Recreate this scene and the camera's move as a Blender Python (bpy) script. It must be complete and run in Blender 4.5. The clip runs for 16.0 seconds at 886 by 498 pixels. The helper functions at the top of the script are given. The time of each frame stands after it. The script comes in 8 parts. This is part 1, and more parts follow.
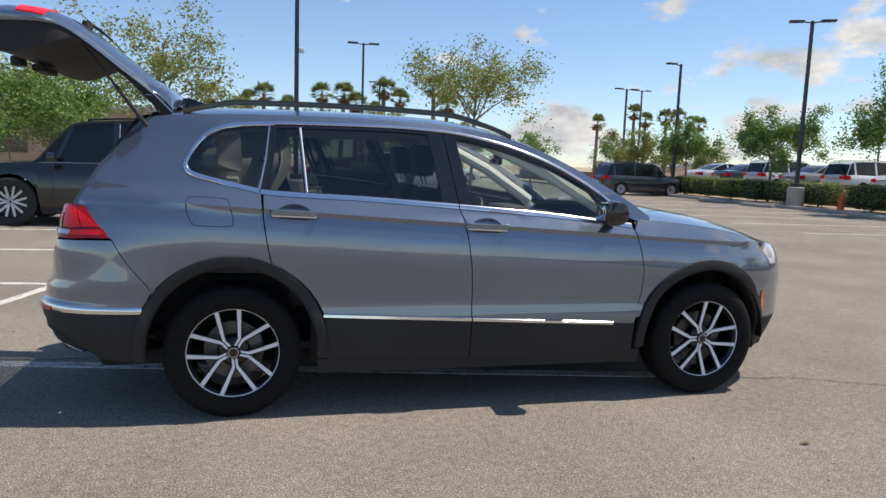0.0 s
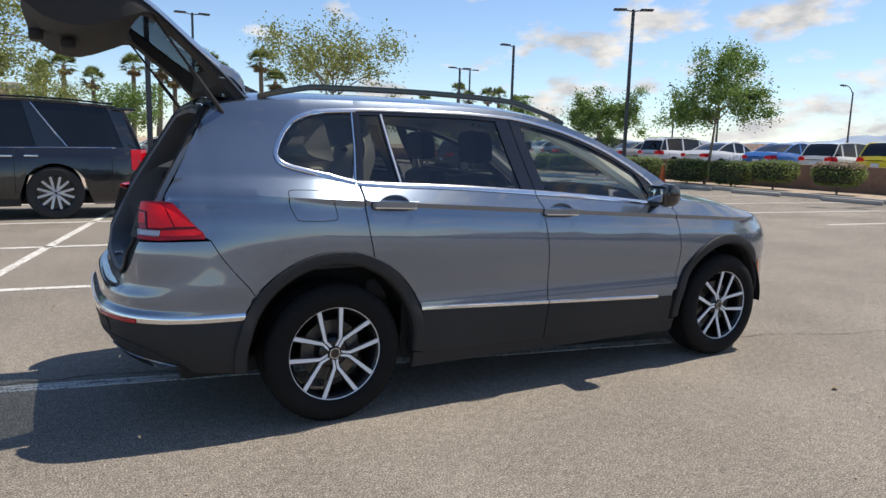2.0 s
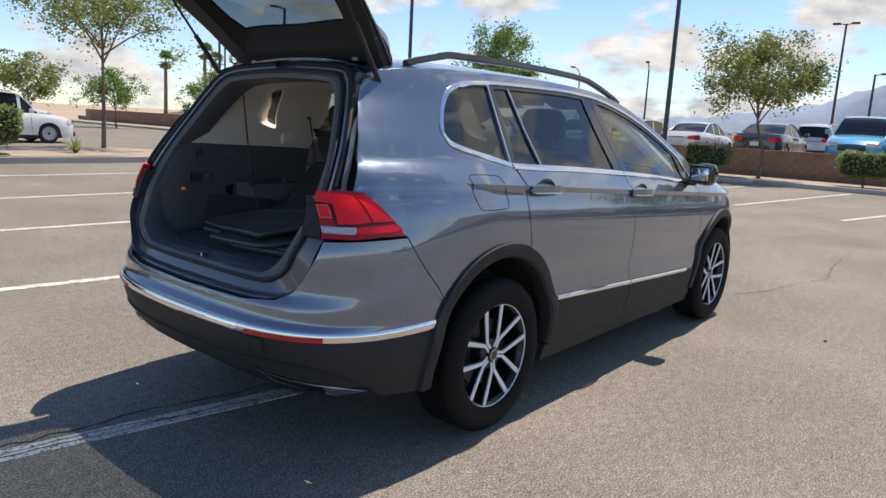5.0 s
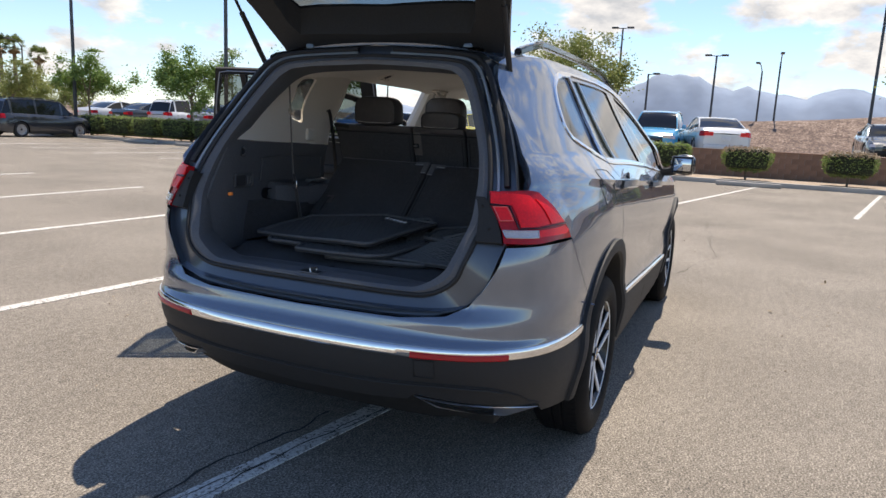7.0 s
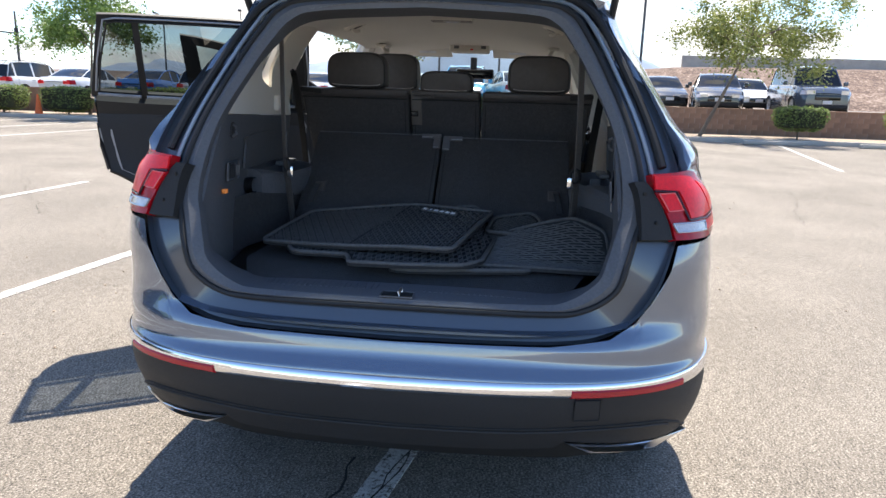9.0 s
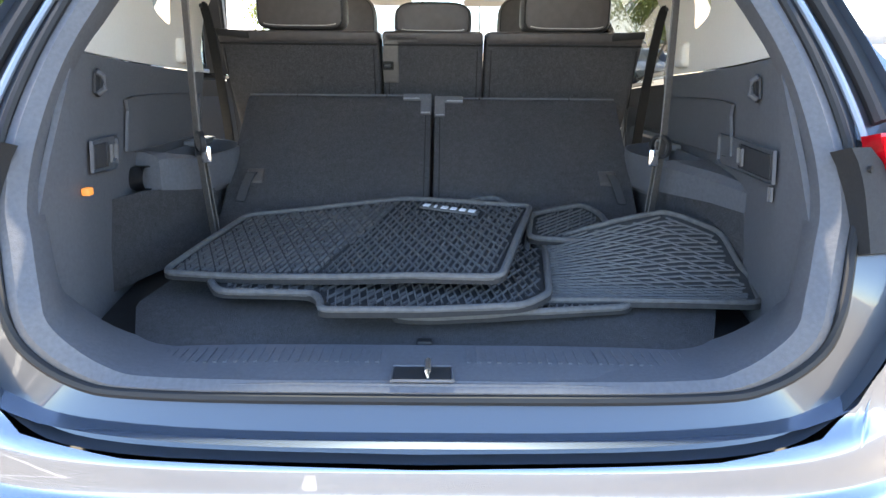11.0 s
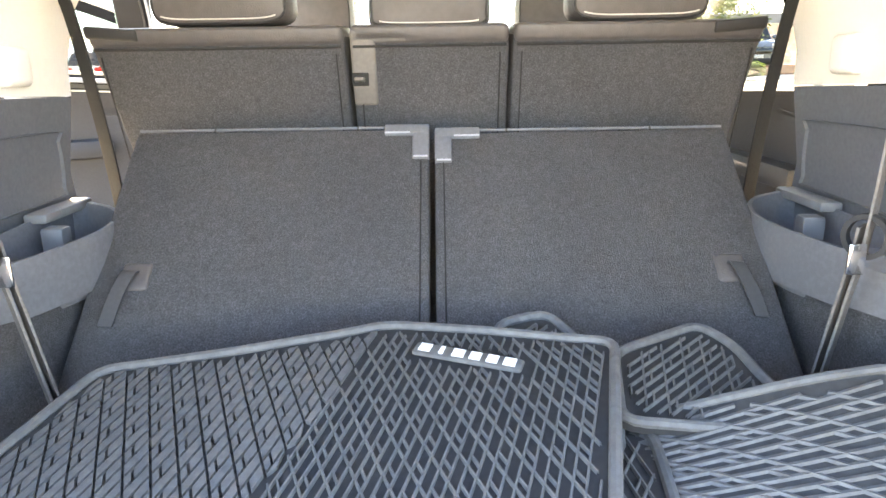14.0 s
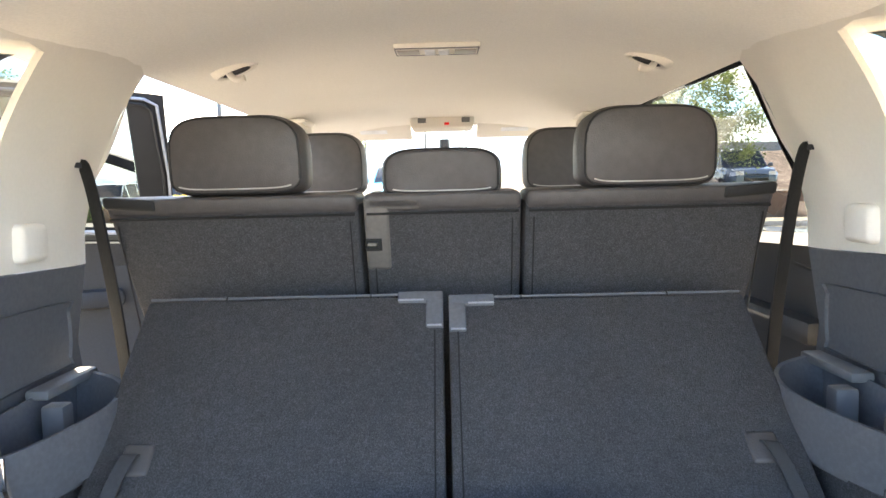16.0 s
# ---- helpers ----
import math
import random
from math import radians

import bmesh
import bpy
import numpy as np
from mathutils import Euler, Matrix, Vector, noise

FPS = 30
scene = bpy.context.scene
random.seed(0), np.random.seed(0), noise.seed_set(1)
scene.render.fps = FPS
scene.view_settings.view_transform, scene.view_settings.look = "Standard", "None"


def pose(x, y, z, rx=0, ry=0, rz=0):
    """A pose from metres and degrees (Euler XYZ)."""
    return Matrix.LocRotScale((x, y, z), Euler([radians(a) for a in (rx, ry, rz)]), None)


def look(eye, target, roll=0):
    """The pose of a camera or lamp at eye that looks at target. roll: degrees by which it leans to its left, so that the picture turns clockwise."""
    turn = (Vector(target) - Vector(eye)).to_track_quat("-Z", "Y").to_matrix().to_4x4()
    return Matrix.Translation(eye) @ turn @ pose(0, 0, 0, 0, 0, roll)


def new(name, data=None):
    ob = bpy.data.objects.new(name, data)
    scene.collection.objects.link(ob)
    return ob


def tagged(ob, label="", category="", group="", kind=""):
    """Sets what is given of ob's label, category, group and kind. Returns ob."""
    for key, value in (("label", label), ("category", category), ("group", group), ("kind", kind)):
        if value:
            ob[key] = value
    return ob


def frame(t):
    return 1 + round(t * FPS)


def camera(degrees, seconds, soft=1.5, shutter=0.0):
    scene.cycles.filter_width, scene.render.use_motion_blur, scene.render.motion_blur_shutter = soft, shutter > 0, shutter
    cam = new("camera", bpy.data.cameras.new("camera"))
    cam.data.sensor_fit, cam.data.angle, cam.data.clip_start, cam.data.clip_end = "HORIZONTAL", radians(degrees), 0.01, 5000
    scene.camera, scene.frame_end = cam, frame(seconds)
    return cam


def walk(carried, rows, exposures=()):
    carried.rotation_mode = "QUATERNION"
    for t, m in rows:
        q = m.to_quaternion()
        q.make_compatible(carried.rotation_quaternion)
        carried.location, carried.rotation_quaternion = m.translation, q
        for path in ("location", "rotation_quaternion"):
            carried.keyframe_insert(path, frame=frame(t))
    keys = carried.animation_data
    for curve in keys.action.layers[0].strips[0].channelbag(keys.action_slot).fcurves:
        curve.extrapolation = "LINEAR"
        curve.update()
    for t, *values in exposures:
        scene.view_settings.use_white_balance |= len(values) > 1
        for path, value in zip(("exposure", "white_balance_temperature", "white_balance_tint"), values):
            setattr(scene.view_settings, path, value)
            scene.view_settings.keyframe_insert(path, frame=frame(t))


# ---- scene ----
cam = camera(65.7, 16.0)
EXPOSURES = [(0.0, 0.16, 7050, 10), (4.2, 0.28, 7100, 11), (6.3, 0.36, 7300, 12), (7.0, 0.47, 7300, 12), (8.0, 0.70, 7150, 11), (9.2, 1.28, 6950, 10), (10.2, 2.05, 7500, 9), (11.3, 3.46, 8400, 9), (12.5, 4.58, 11400, 13), (13.5, 4.93, 10900, 13), (14.5, 4.52, 9300, 12), (15.0, 4.02, 8700, 11), (15.5, 3.92, 8500, 11), (16.0, 3.70, 8250, 11)]
PATH = [
    (0, (0.211, -4.532, 1.381), (0.686, -2.606, 1.13), 2.0),
    (0.5, (-0.182, -4.483, 1.388), (0.416, -2.592, 1.129), 1.5),
    (1, (-0.487, -4.319, 1.376), (0.222, -2.471, 1.087), 2.0),
    (1.5, (-0.766, -4.168, 1.379), (0.065, -2.373, 1.088), 1.7),
    (2, (-1.132, -4.02, 1.393), (-0.179, -2.288, 1.093), 1.6),
    (2.5, (-1.399, -3.786, 1.383), (-0.358, -2.108, 1.069), 1.7),
    (3, (-1.639, -3.556, 1.386), (-0.484, -1.955, 1.063), 2.4),
    (3.5, (-1.945, -3.358, 1.397), (-0.666, -1.855, 1.071), 1.3),
    (4, (-2.143, -3.107, 1.384), (-0.785, -1.68, 1.043), 2.0),
    (4.2, (-2.205, -2.996, 1.393), (-0.814, -1.605, 1.033), 2.3),
    (6.3, (-2.824, -1.809, 1.308), (-1.108, -0.833, 0.986), 2.4),
    (6.5, (-2.886, -1.668, 1.318), (-1.138, -0.757, 0.979), 2.3),
    (7, (-2.936, -1.385, 1.299), (-1.127, -0.605, 0.951), 2.8),
    (7.5, (-2.914, -1.052, 1.323), (-1.045, -0.447, 0.948), 2.5),
    (8, (-2.885, -0.731, 1.313), (-0.966, -0.32, 0.927), 2.1),
    (8.5, (-2.815, -0.491, 1.287), (-0.887, -0.179, 0.859), 2.1),
    (9, (-2.617, -0.298, 1.290), (-0.669, -0.093, 0.843), 1.7),
    (9.2, (-2.543, -0.235, 1.277), (-0.592, -0.085, 0.824), 1.7),
    (11.3, (-1.691, -0.004, 1.173), (0.241, -0.039, 0.656), 0.7),
    (11.5, (-1.622, 0.014, 1.185), (0.301, -0.047, 0.64), 0.9),
    (12, (-1.472, 0.028, 1.176), (0.444, -0.05, 0.607), 0.1),
    (12.5, (-1.34, 0.026, 1.183), (0.561, -0.017, 0.565), -0.0),
    (13, (-1.217, 0.002, 1.193), (0.684, 0.017, 0.572), -0.1),
    (13.5, (-1.141, -0.014, 1.206), (0.763, -0.003, 0.592), -0.5),
    (14, (-1.083, -0.016, 1.227), (0.848, -0.014, 0.707), -0.9),
    (14.5, (-1.052, -0.012, 1.251), (0.904, 0.006, 0.836), -1.4),
    (15, (-1.04, -0.015, 1.276), (0.937, 0.006, 0.975), -1.8),
    (15.5, (-1.041, -0.013, 1.292), (0.947, 0.019, 1.07), -1.6),
    (16, (-1.046, -0.006, 1.295), (0.946, 0.01, 1.128), -1.4),
]
walk(cam, [(t, look(eye, target, roll)) for t, eye, target, roll in PATH], EXPOSURES)

import mathutils

# ---- sky, sun ----
SUN_EL, SUN_AZ = radians(63.5), radians(0.5)
world = bpy.data.worlds.new("sky")
scene.world = world
world.use_nodes = True
wt = world.node_tree
wt.nodes.clear()
w_out = wt.nodes.new("ShaderNodeOutputWorld")
w_bg = wt.nodes.new("ShaderNodeBackground")
w_sky = wt.nodes.new("ShaderNodeTexSky")
w_sky.sky_type, w_sky.sun_disc, w_sky.sun_elevation, w_sky.sun_rotation = "NISHITA", False, SUN_EL, radians(90) - SUN_AZ
w_sky.air_density, w_sky.dust_density, w_sky.ozone_density, w_sky.altitude = 1.0, 0.15, 2.0, 600.0
w_co = wt.nodes.new("ShaderNodeTexCoord")
w_map = wt.nodes.new("ShaderNodeMapping")
w_map.inputs["Scale"].default_value = (1.0, 1.0, 2.3)
w_map.inputs["Location"].default_value = (0.35, 0.1, 0.0)
w_no = wt.nodes.new("ShaderNodeTexNoise")
w_no.inputs["Scale"].default_value, w_no.inputs["Detail"].default_value, w_no.inputs["Roughness"].default_value = 7.2, 10.0, 0.55
w_ramp = wt.nodes.new("ShaderNodeValToRGB")
w_ramp.color_ramp.elements[0].position, w_ramp.color_ramp.elements[1].position = 0.55, 0.64
# clouds gather over the wall side of the lot and thin out over the far side
w_sep = wt.nodes.new("ShaderNodeSeparateXYZ")
w_side = wt.nodes.new("ShaderNodeMath")
w_side.operation = "MULTIPLY_ADD"
w_side.inputs[1].default_value, w_side.inputs[2].default_value = 0.21, -0.085
w_add = wt.nodes.new("ShaderNodeMath")
w_add.operation = "ADD"
w_mix = wt.nodes.new("ShaderNodeMix")
w_mix.data_type = "RGBA"
w_mix.inputs["B"].default_value = (7.0, 7.2, 7.6, 1)
link = wt.links.new
# grey bellies and white crowns
w_no2 = wt.nodes.new("ShaderNodeTexNoise")
w_no2.inputs["Scale"].default_value, w_no2.inputs["Detail"].default_value, w_no2.inputs["Roughness"].default_value = 13.0, 8.0, 0.6
w_body = wt.nodes.new("ShaderNodeValToRGB")
w_body.color_ramp.elements[0].position, w_body.color_ramp.elements[0].color = 0.36, (3.4, 3.7, 4.2, 1)
w_body.color_ramp.elements[1].position, w_body.color_ramp.elements[1].color = 0.60, (5.9, 6.0, 6.2, 1)
link(w_map.outputs[0], w_no2.inputs["Vector"])
link(w_no2.outputs[0], w_body.inputs[0])
link(w_body.outputs[0], w_mix.inputs["B"])
link(w_co.outputs["Generated"], w_map.inputs["Vector"])
link(w_co.outputs["Generated"], w_sep.inputs[0])
link(w_map.outputs[0], w_no.inputs["Vector"])
link(w_sep.outputs["X"], w_side.inputs[0])
link(w_no.outputs[0], w_add.inputs[0])
link(w_side.outputs[0], w_add.inputs[1])
link(w_add.outputs[0], w_ramp.inputs[0])
link(w_ramp.outputs[0], w_mix.inputs["Factor"])
w_tint = wt.nodes.new("ShaderNodeMix")
w_tint.data_type, w_tint.blend_type = "RGBA", "MULTIPLY"
w_tint.inputs["Factor"].default_value = 1.0
w_tint.inputs["B"].default_value = (0.84, 0.945, 1.10, 1)
link(w_sky.outputs[0], w_tint.inputs["A"])
link(w_tint.outputs["Result"], w_mix.inputs["A"])
link(w_mix.outputs["Result"], w_bg.inputs["Color"])
w_bg.inputs["Strength"].default_value = 0.13
link(w_bg.outputs[0], w_out.inputs["Surface"])

sun = new("sun", bpy.data.lights.new("sun", "SUN"))
sun.data.energy, sun.data.angle, sun.data.color = 4.5, radians(0.53), (1.0, 0.955, 0.89)
sun.matrix_world = look((0, 0, 30), (-math.cos(SUN_EL) * math.cos(SUN_AZ), -math.cos(SUN_EL) * math.sin(SUN_AZ), 30 - math.sin(SUN_EL)))


# ---- materials ----
def material(name, color, rough=0.5, metal=0.0, var=0.12, scale=30.0, bump=0.0, bump_scale=200.0, coat=0.0, color2=None, big=1.5, per_object=0.0, spec=0.5, sheen=0.0):
    """Base colour with variation at two scales, and fine relief."""
    m = bpy.data.materials.new(name)
    m.use_nodes = True
    nt = m.node_tree
    p = nt.nodes["Principled BSDF"]
    p.inputs["Roughness"].default_value, p.inputs["Metallic"].default_value = rough, metal
    p.inputs["Coat Weight"].default_value, p.inputs["Coat Roughness"].default_value, p.inputs["Coat IOR"].default_value = coat, 0.02, 1.5
    p.inputs["Specular IOR Level"].default_value = spec
    p.inputs["Sheen Weight"].default_value = sheen
    co = nt.nodes.new("ShaderNodeTexCoord")
    n1, n2 = nt.nodes.new("ShaderNodeTexNoise"), nt.nodes.new("ShaderNodeTexNoise")
    n1.inputs["Scale"].default_value, n1.inputs["Detail"].default_value = scale, 6.0
    n2.inputs["Scale"].default_value, n2.inputs["Detail"].default_value = big, 4.0
    for n in (n1, n2):
        nt.links.new(co.outputs["Object"], n.inputs["Vector"])
    ad = nt.nodes.new("ShaderNodeMath")
    ad.operation = "ADD"
    nt.links.new(n1.outputs[0], ad.inputs[0])
    nt.links.new(n2.outputs[0], ad.inputs[1])
    ramp = nt.nodes.new("ShaderNodeMapRange")
    ramp.inputs[1].default_value, ramp.inputs[2].default_value = 0.80, 1.20
    nt.links.new(ad.outputs[0], ramp.inputs[0])
    mix = nt.nodes.new("ShaderNodeMix")
    mix.data_type = "RGBA"
    c2 = color2 or tuple(min(1.0, c * (1 + var)) for c in color)
    c1 = color if color2 else tuple(c * (1 - var) for c in color)
    mix.inputs["A"].default_value, mix.inputs["B"].default_value = (*c1, 1), (*c2, 1)
    nt.links.new(ramp.outputs[0], mix.inputs["Factor"])
    last = mix.outputs["Result"]
    if per_object:
        info = nt.nodes.new("ShaderNodeObjectInfo")
        hsv = nt.nodes.new("ShaderNodeHueSaturation")
        mr = nt.nodes.new("ShaderNodeMapRange")
        mr.inputs[3].default_value, mr.inputs[4].default_value = 1 - per_object, 1 + per_object
        nt.links.new(info.outputs["Random"], mr.inputs[0])
        nt.links.new(mr.outputs[0], hsv.inputs["Value"])
        nt.links.new(last, hsv.inputs["Color"])
        last = hsv.outputs[0]
    nt.links.new(last, p.inputs["Base Color"])
    if bump:
        n3 = nt.nodes.new("ShaderNodeTexNoise")
        n3.inputs["Scale"].default_value, n3.inputs["Detail"].default_value = bump_scale, 3.0
        nt.links.new(co.outputs["Object"], n3.inputs["Vector"])
        b = nt.nodes.new("ShaderNodeBump")
        b.inputs["Strength"].default_value, b.inputs["Distance"].default_value = min(1, bump), 0.004
        nt.links.new(n3.outputs[0], b.inputs["Height"])
        nt.links.new(b.outputs[0], p.inputs["Normal"])
    return m


def glass(name, tint, gloss_rough=0.0):
    """A thin pane: tinted straight through, with mirror gloss by Fresnel."""
    m = bpy.data.materials.new(name)
    m.use_nodes = True
    nt = m.node_tree
    nt.nodes.clear()
    out, mix = nt.nodes.new("ShaderNodeOutputMaterial"), nt.nodes.new("ShaderNodeMixShader")
    tr, gl, fr = nt.nodes.new("ShaderNodeBsdfTransparent"), nt.nodes.new("ShaderNodeBsdfGlossy"), nt.nodes.new("ShaderNodeLayerWeight")
    tr.inputs[0].default_value = (*tint, 1)
    gl.inputs["Roughness"].default_value = gloss_rough
    fr.inputs[0].default_value = 0.5
    pw, ma = nt.nodes.new("ShaderNodeMath"), nt.nodes.new("ShaderNodeMath")
    pw.operation, ma.operation = "POWER", "MULTIPLY_ADD"
    pw.inputs[1].default_value, ma.inputs[1].default_value, ma.inputs[2].default_value = 4.0, 0.88, 0.07
    nt.links.new(fr.outputs["Facing"], pw.inputs[0])
    nt.links.new(pw.outputs[0], ma.inputs[0])
    nt.links.new(ma.outputs[0], mix.inputs[0])
    nt.links.new(tr.outputs[0], mix.inputs[1])
    nt.links.new(gl.outputs[0], mix.inputs[2])
    nt.links.new(mix.outputs[0], out.inputs[0])
    return m


def paint(name, color, metal=0.55, rough=0.32, ior=1.5):
    """Metallic car paint under a clear coat, with fine flake."""
    m = material(name, color, rough, metal, 0.04, 900.0, coat=1.0, big=0.8)
    m.node_tree.nodes["Principled BSDF"].inputs["Coat IOR"].default_value = ior
    return m


M_PAINT = paint("blue grey metallic paint", (0.124, 0.162, 0.222), 0.58, 0.24, 2.0)
M_CLAD = material("black grained plastic", (0.030, 0.030, 0.031), 0.58, spec=0.25, var=0.15, scale=300, bump=0.25, bump_scale=900)
M_GLOSSBLACK = material("gloss black trim", (0.010, 0.010, 0.011), 0.12, var=0.1, coat=0.5)
M_CHROME = material("chrome", (0.82, 0.82, 0.83), 0.10, 1.0, 0.03)
M_SATIN = material("satin aluminium", (0.62, 0.63, 0.65), 0.28, 1.0, 0.05)
M_TYRE = material("tyre rubber", (0.0065, 0.0065, 0.007), 0.75, spec=0.22, var=0.25, scale=40, bump=0.2, bump_scale=400)
M_RIMBLACK = material("black rim paint", (0.012, 0.012, 0.013), 0.25, var=0.1)
M_RIMFACE = material("machined rim face", (0.84, 0.84, 0.85), 0.38, 0.0, 0.05, scale=60)
M_DISC = material("brake disc steel", (0.13, 0.125, 0.12), 0.45, 1.0, 0.15)
M_GLASS_DARK = glass("dark privacy glass", (0.21, 0.235, 0.24))
M_GLASS_CLEAR = glass("clear tinted glass", (0.80, 0.88, 0.85))
M_RED = material("red lamp lens", (0.95, 0.012, 0.020), 0.3, var=0.15, scale=120, coat=0.15, spec=0.3)
M_RED_DARK = material("dark red lamp lens", (0.40, 0.004, 0.010), 0.22, var=0.2, scale=90, coat=0.15, spec=0.35)
M_REFLECTOR = material("red reflector", (0.42, 0.008, 0.016), 0.25, var=0.2, scale=300, coat=0.3)
M_AMBER = material("amber lens", (0.70, 0.16, 0.02), 0.2, var=0.1, coat=1.0)
M_LAMPWHITE = material("clear lamp lens", (0.55, 0.50, 0.50), 0.15, 0.3, var=0.2, scale=150, coat=1.0)
M_SEAL = material("black rubber seal", (0.014, 0.014, 0.015), 0.6, var=0.15)
# darker copy of the body paint: the opening's dark reflections are put into it
M_JAMB = paint("body paint darkened for the jamb's shade", (0.075, 0.092, 0.116), 0.4, 0.32)
# body paint lightened to hold the bright streak along the gutter
M_FLANGE_BLUE = paint("body paint paled for the lit gutter edge", (0.30, 0.34, 0.38), 0.3, 0.3)
M_UNDER = material("dark underbody", (0.012, 0.012, 0.012), 0.8, var=0.3)


# ---- building helpers ----
def thing(name, label, category, group="", kind="", at=None):
    e = new(name)
    e.empty_display_size = 0.1
    if at is not None:
        e.matrix_world = at
    return tagged(e, label, category, group, kind)


def part(name, bm, mat, parent=None, label="", smooth=True, keep=False):
    me = bpy.data.meshes.new(name)
    bm.normal_update()
    lay = bm.verts.layers.float_vector.get("true_normal")
    fair = None
    if lay is not None and smooth:
        # corners of the panel's face take the surface's own normal, its rim keeps the mesh's
        fair = []
        for fc in bm.faces:
            for lp in fc.loops:
                n = lp.vert[lay]
                fair.append(tuple(n) if n.length > 0.5 and fc.normal.dot(n) > 0.7 else (0.0, 0.0, 0.0))
    bm.to_mesh(me)
    bm.free()
    if smooth:
        me.polygons.foreach_set("use_smooth", [True] * len(me.polygons))
        me.set_sharp_from_angle(angle=radians(31))
    if fair:
        me.normals_split_custom_set(fair)
    me.materials.append(mat)
    ob = new(name, me)
    ob.parent = parent
    if label:
        ob["label"] = label
    return ob


def box(bm, x0, x1, y0, y1, z0, z1, bevel=0.0, seg=2, m=None):
    r = bmesh.ops.create_cube(bm, size=1.0)
    vs = r["verts"]
    bmesh.ops.transform(bm, verts=vs, matrix=Matrix.Translation(((x0 + x1) / 2, (y0 + y1) / 2, (z0 + z1) / 2)) @ Matrix.Diagonal((abs(x1 - x0), abs(y1 - y0), abs(z1 - z0), 1)))
    if bevel:
        es = list({e for v in vs for e in v.link_edges})
        r = bmesh.ops.bevel(bm, geom=es, offset=bevel, segments=seg, affect="EDGES", profile=0.5)
        vs = list({v for f in r["faces"] for v in f.verts} | {v for v in vs if v.is_valid})
    if m is not None:
        bmesh.ops.transform(bm, verts=vs, matrix=m)
    return vs


def boxed(*a, **k):
    bm = bmesh.new()
    box(bm, *a, **k)
    return bm


def ring_faces(bm, a, b, closed=True):
    n = len(a)
    for i in range(n if closed else n - 1):
        j = (i + 1) % n
        try:
            bm.faces.new((a[i], a[j], b[j], b[i]))
        except ValueError:
            pass


def loft(rings, closed=True, cap=False, bm=None):
    bm = bm or bmesh.new()
    vr = [[bm.verts.new(p) for p in r] for r in rings]
    for a, b in zip(vr, vr[1:]):
        ring_faces(bm, a, b, closed)
    if cap:
        for r in (vr[0], vr[-1]):
            try:
                bm.faces.new(r)
            except ValueError:
                pass
    bmesh.ops.recalc_face_normals(bm, faces=bm.faces)
    return bm


def tube(pts, r, seg=8, bm=None, cap=True):
    """A round bar along a polyline; r is one radius or one for each point."""
    pts = [Vector(p) for p in pts]
    rs = r if isinstance(r, (list, tuple)) else [r] * len(pts)
    bm = bm or bmesh.new()
    rings = []
    for i, p in enumerate(pts):
        d = (pts[min(i + 1, len(pts) - 1)] - pts[max(i - 1, 0)]).normalized()
        s = d.orthogonal().normalized() if abs(d.z) > 0.95 else d.cross(Vector((0, 0, 1))).normalized()
        t = d.cross(s)
        rings.append([bm.verts.new(p + rs[i] * (math.cos(a) * s + math.sin(a) * t)) for a in (2 * math.pi * k / seg for k in range(seg))])
    for a, b in zip(rings, rings[1:]):
        ring_faces(bm, a, b)
    if cap:
        for q in (rings[0], rings[-1]):
            bm.faces.new(q)
    bmesh.ops.recalc_face_normals(bm, faces=bm.faces)
    return bm


def strap_mesh(pts, wid, thick, across, bm=None):
    """A flat band along a polyline; across is its width's direction."""
    bm = bm or bmesh.new()
    pts = [Vector(p) for p in pts]
    ac = Vector(across).normalized()
    rings = []
    for i, p in enumerate(pts):
        d = (pts[min(i + 1, len(pts) - 1)] - pts[max(i - 1, 0)]).normalized()
        n = d.cross(ac).normalized()
        rings.append([bm.verts.new(p + ac * wid / 2 * a + n * thick / 2 * b) for a, b in ((-1, -1), (1, -1), (1, 1), (-1, 1))])
    for a, b in zip(rings, rings[1:]):
        ring_faces(bm, a, b)
    bm.faces.new(rings[0]), bm.faces.new(rings[-1])
    bmesh.ops.recalc_face_normals(bm, faces=bm.faces)
    return bm


def lathe(profile, seg=48, axis="y", bm=None):
    """A body turned about an axis from (radius, along) pairs."""
    bm = bm or bmesh.new()
    rings = []
    for r, h in profile:
        ring = []
        for k in range(seg):
            a = 2 * math.pi * k / seg
            c, s = r * math.cos(a), r * math.sin(a)
            ring.append(bm.verts.new((c, h, s) if axis == "y" else (c, s, h)))
        rings.append(ring)
    for a, b in zip(rings, rings[1:]):
        ring_faces(bm, a, b)
    bmesh.ops.recalc_face_normals(bm, faces=bm.faces)
    return bm


def smooth_line(pts, n=8):
    """Catmull-Rom through points of any dimension."""
    P = [np.array(p, float) for p in pts]
    P = [2 * P[0] - P[1]] + P + [2 * P[-1] - P[-2]]
    out = []
    for i in range(1, len(P) - 2):
        a, b, c, d = P[i - 1:i + 3]
        for k in range(n):
            t = k / n
            out.append(0.5 * (2 * b + (c - a) * t + (2 * a - 5 * b + 4 * c - d) * t * t + (3 * b - a - 3 * c + d) * t ** 3))
    out.append(P[-2])
    return out


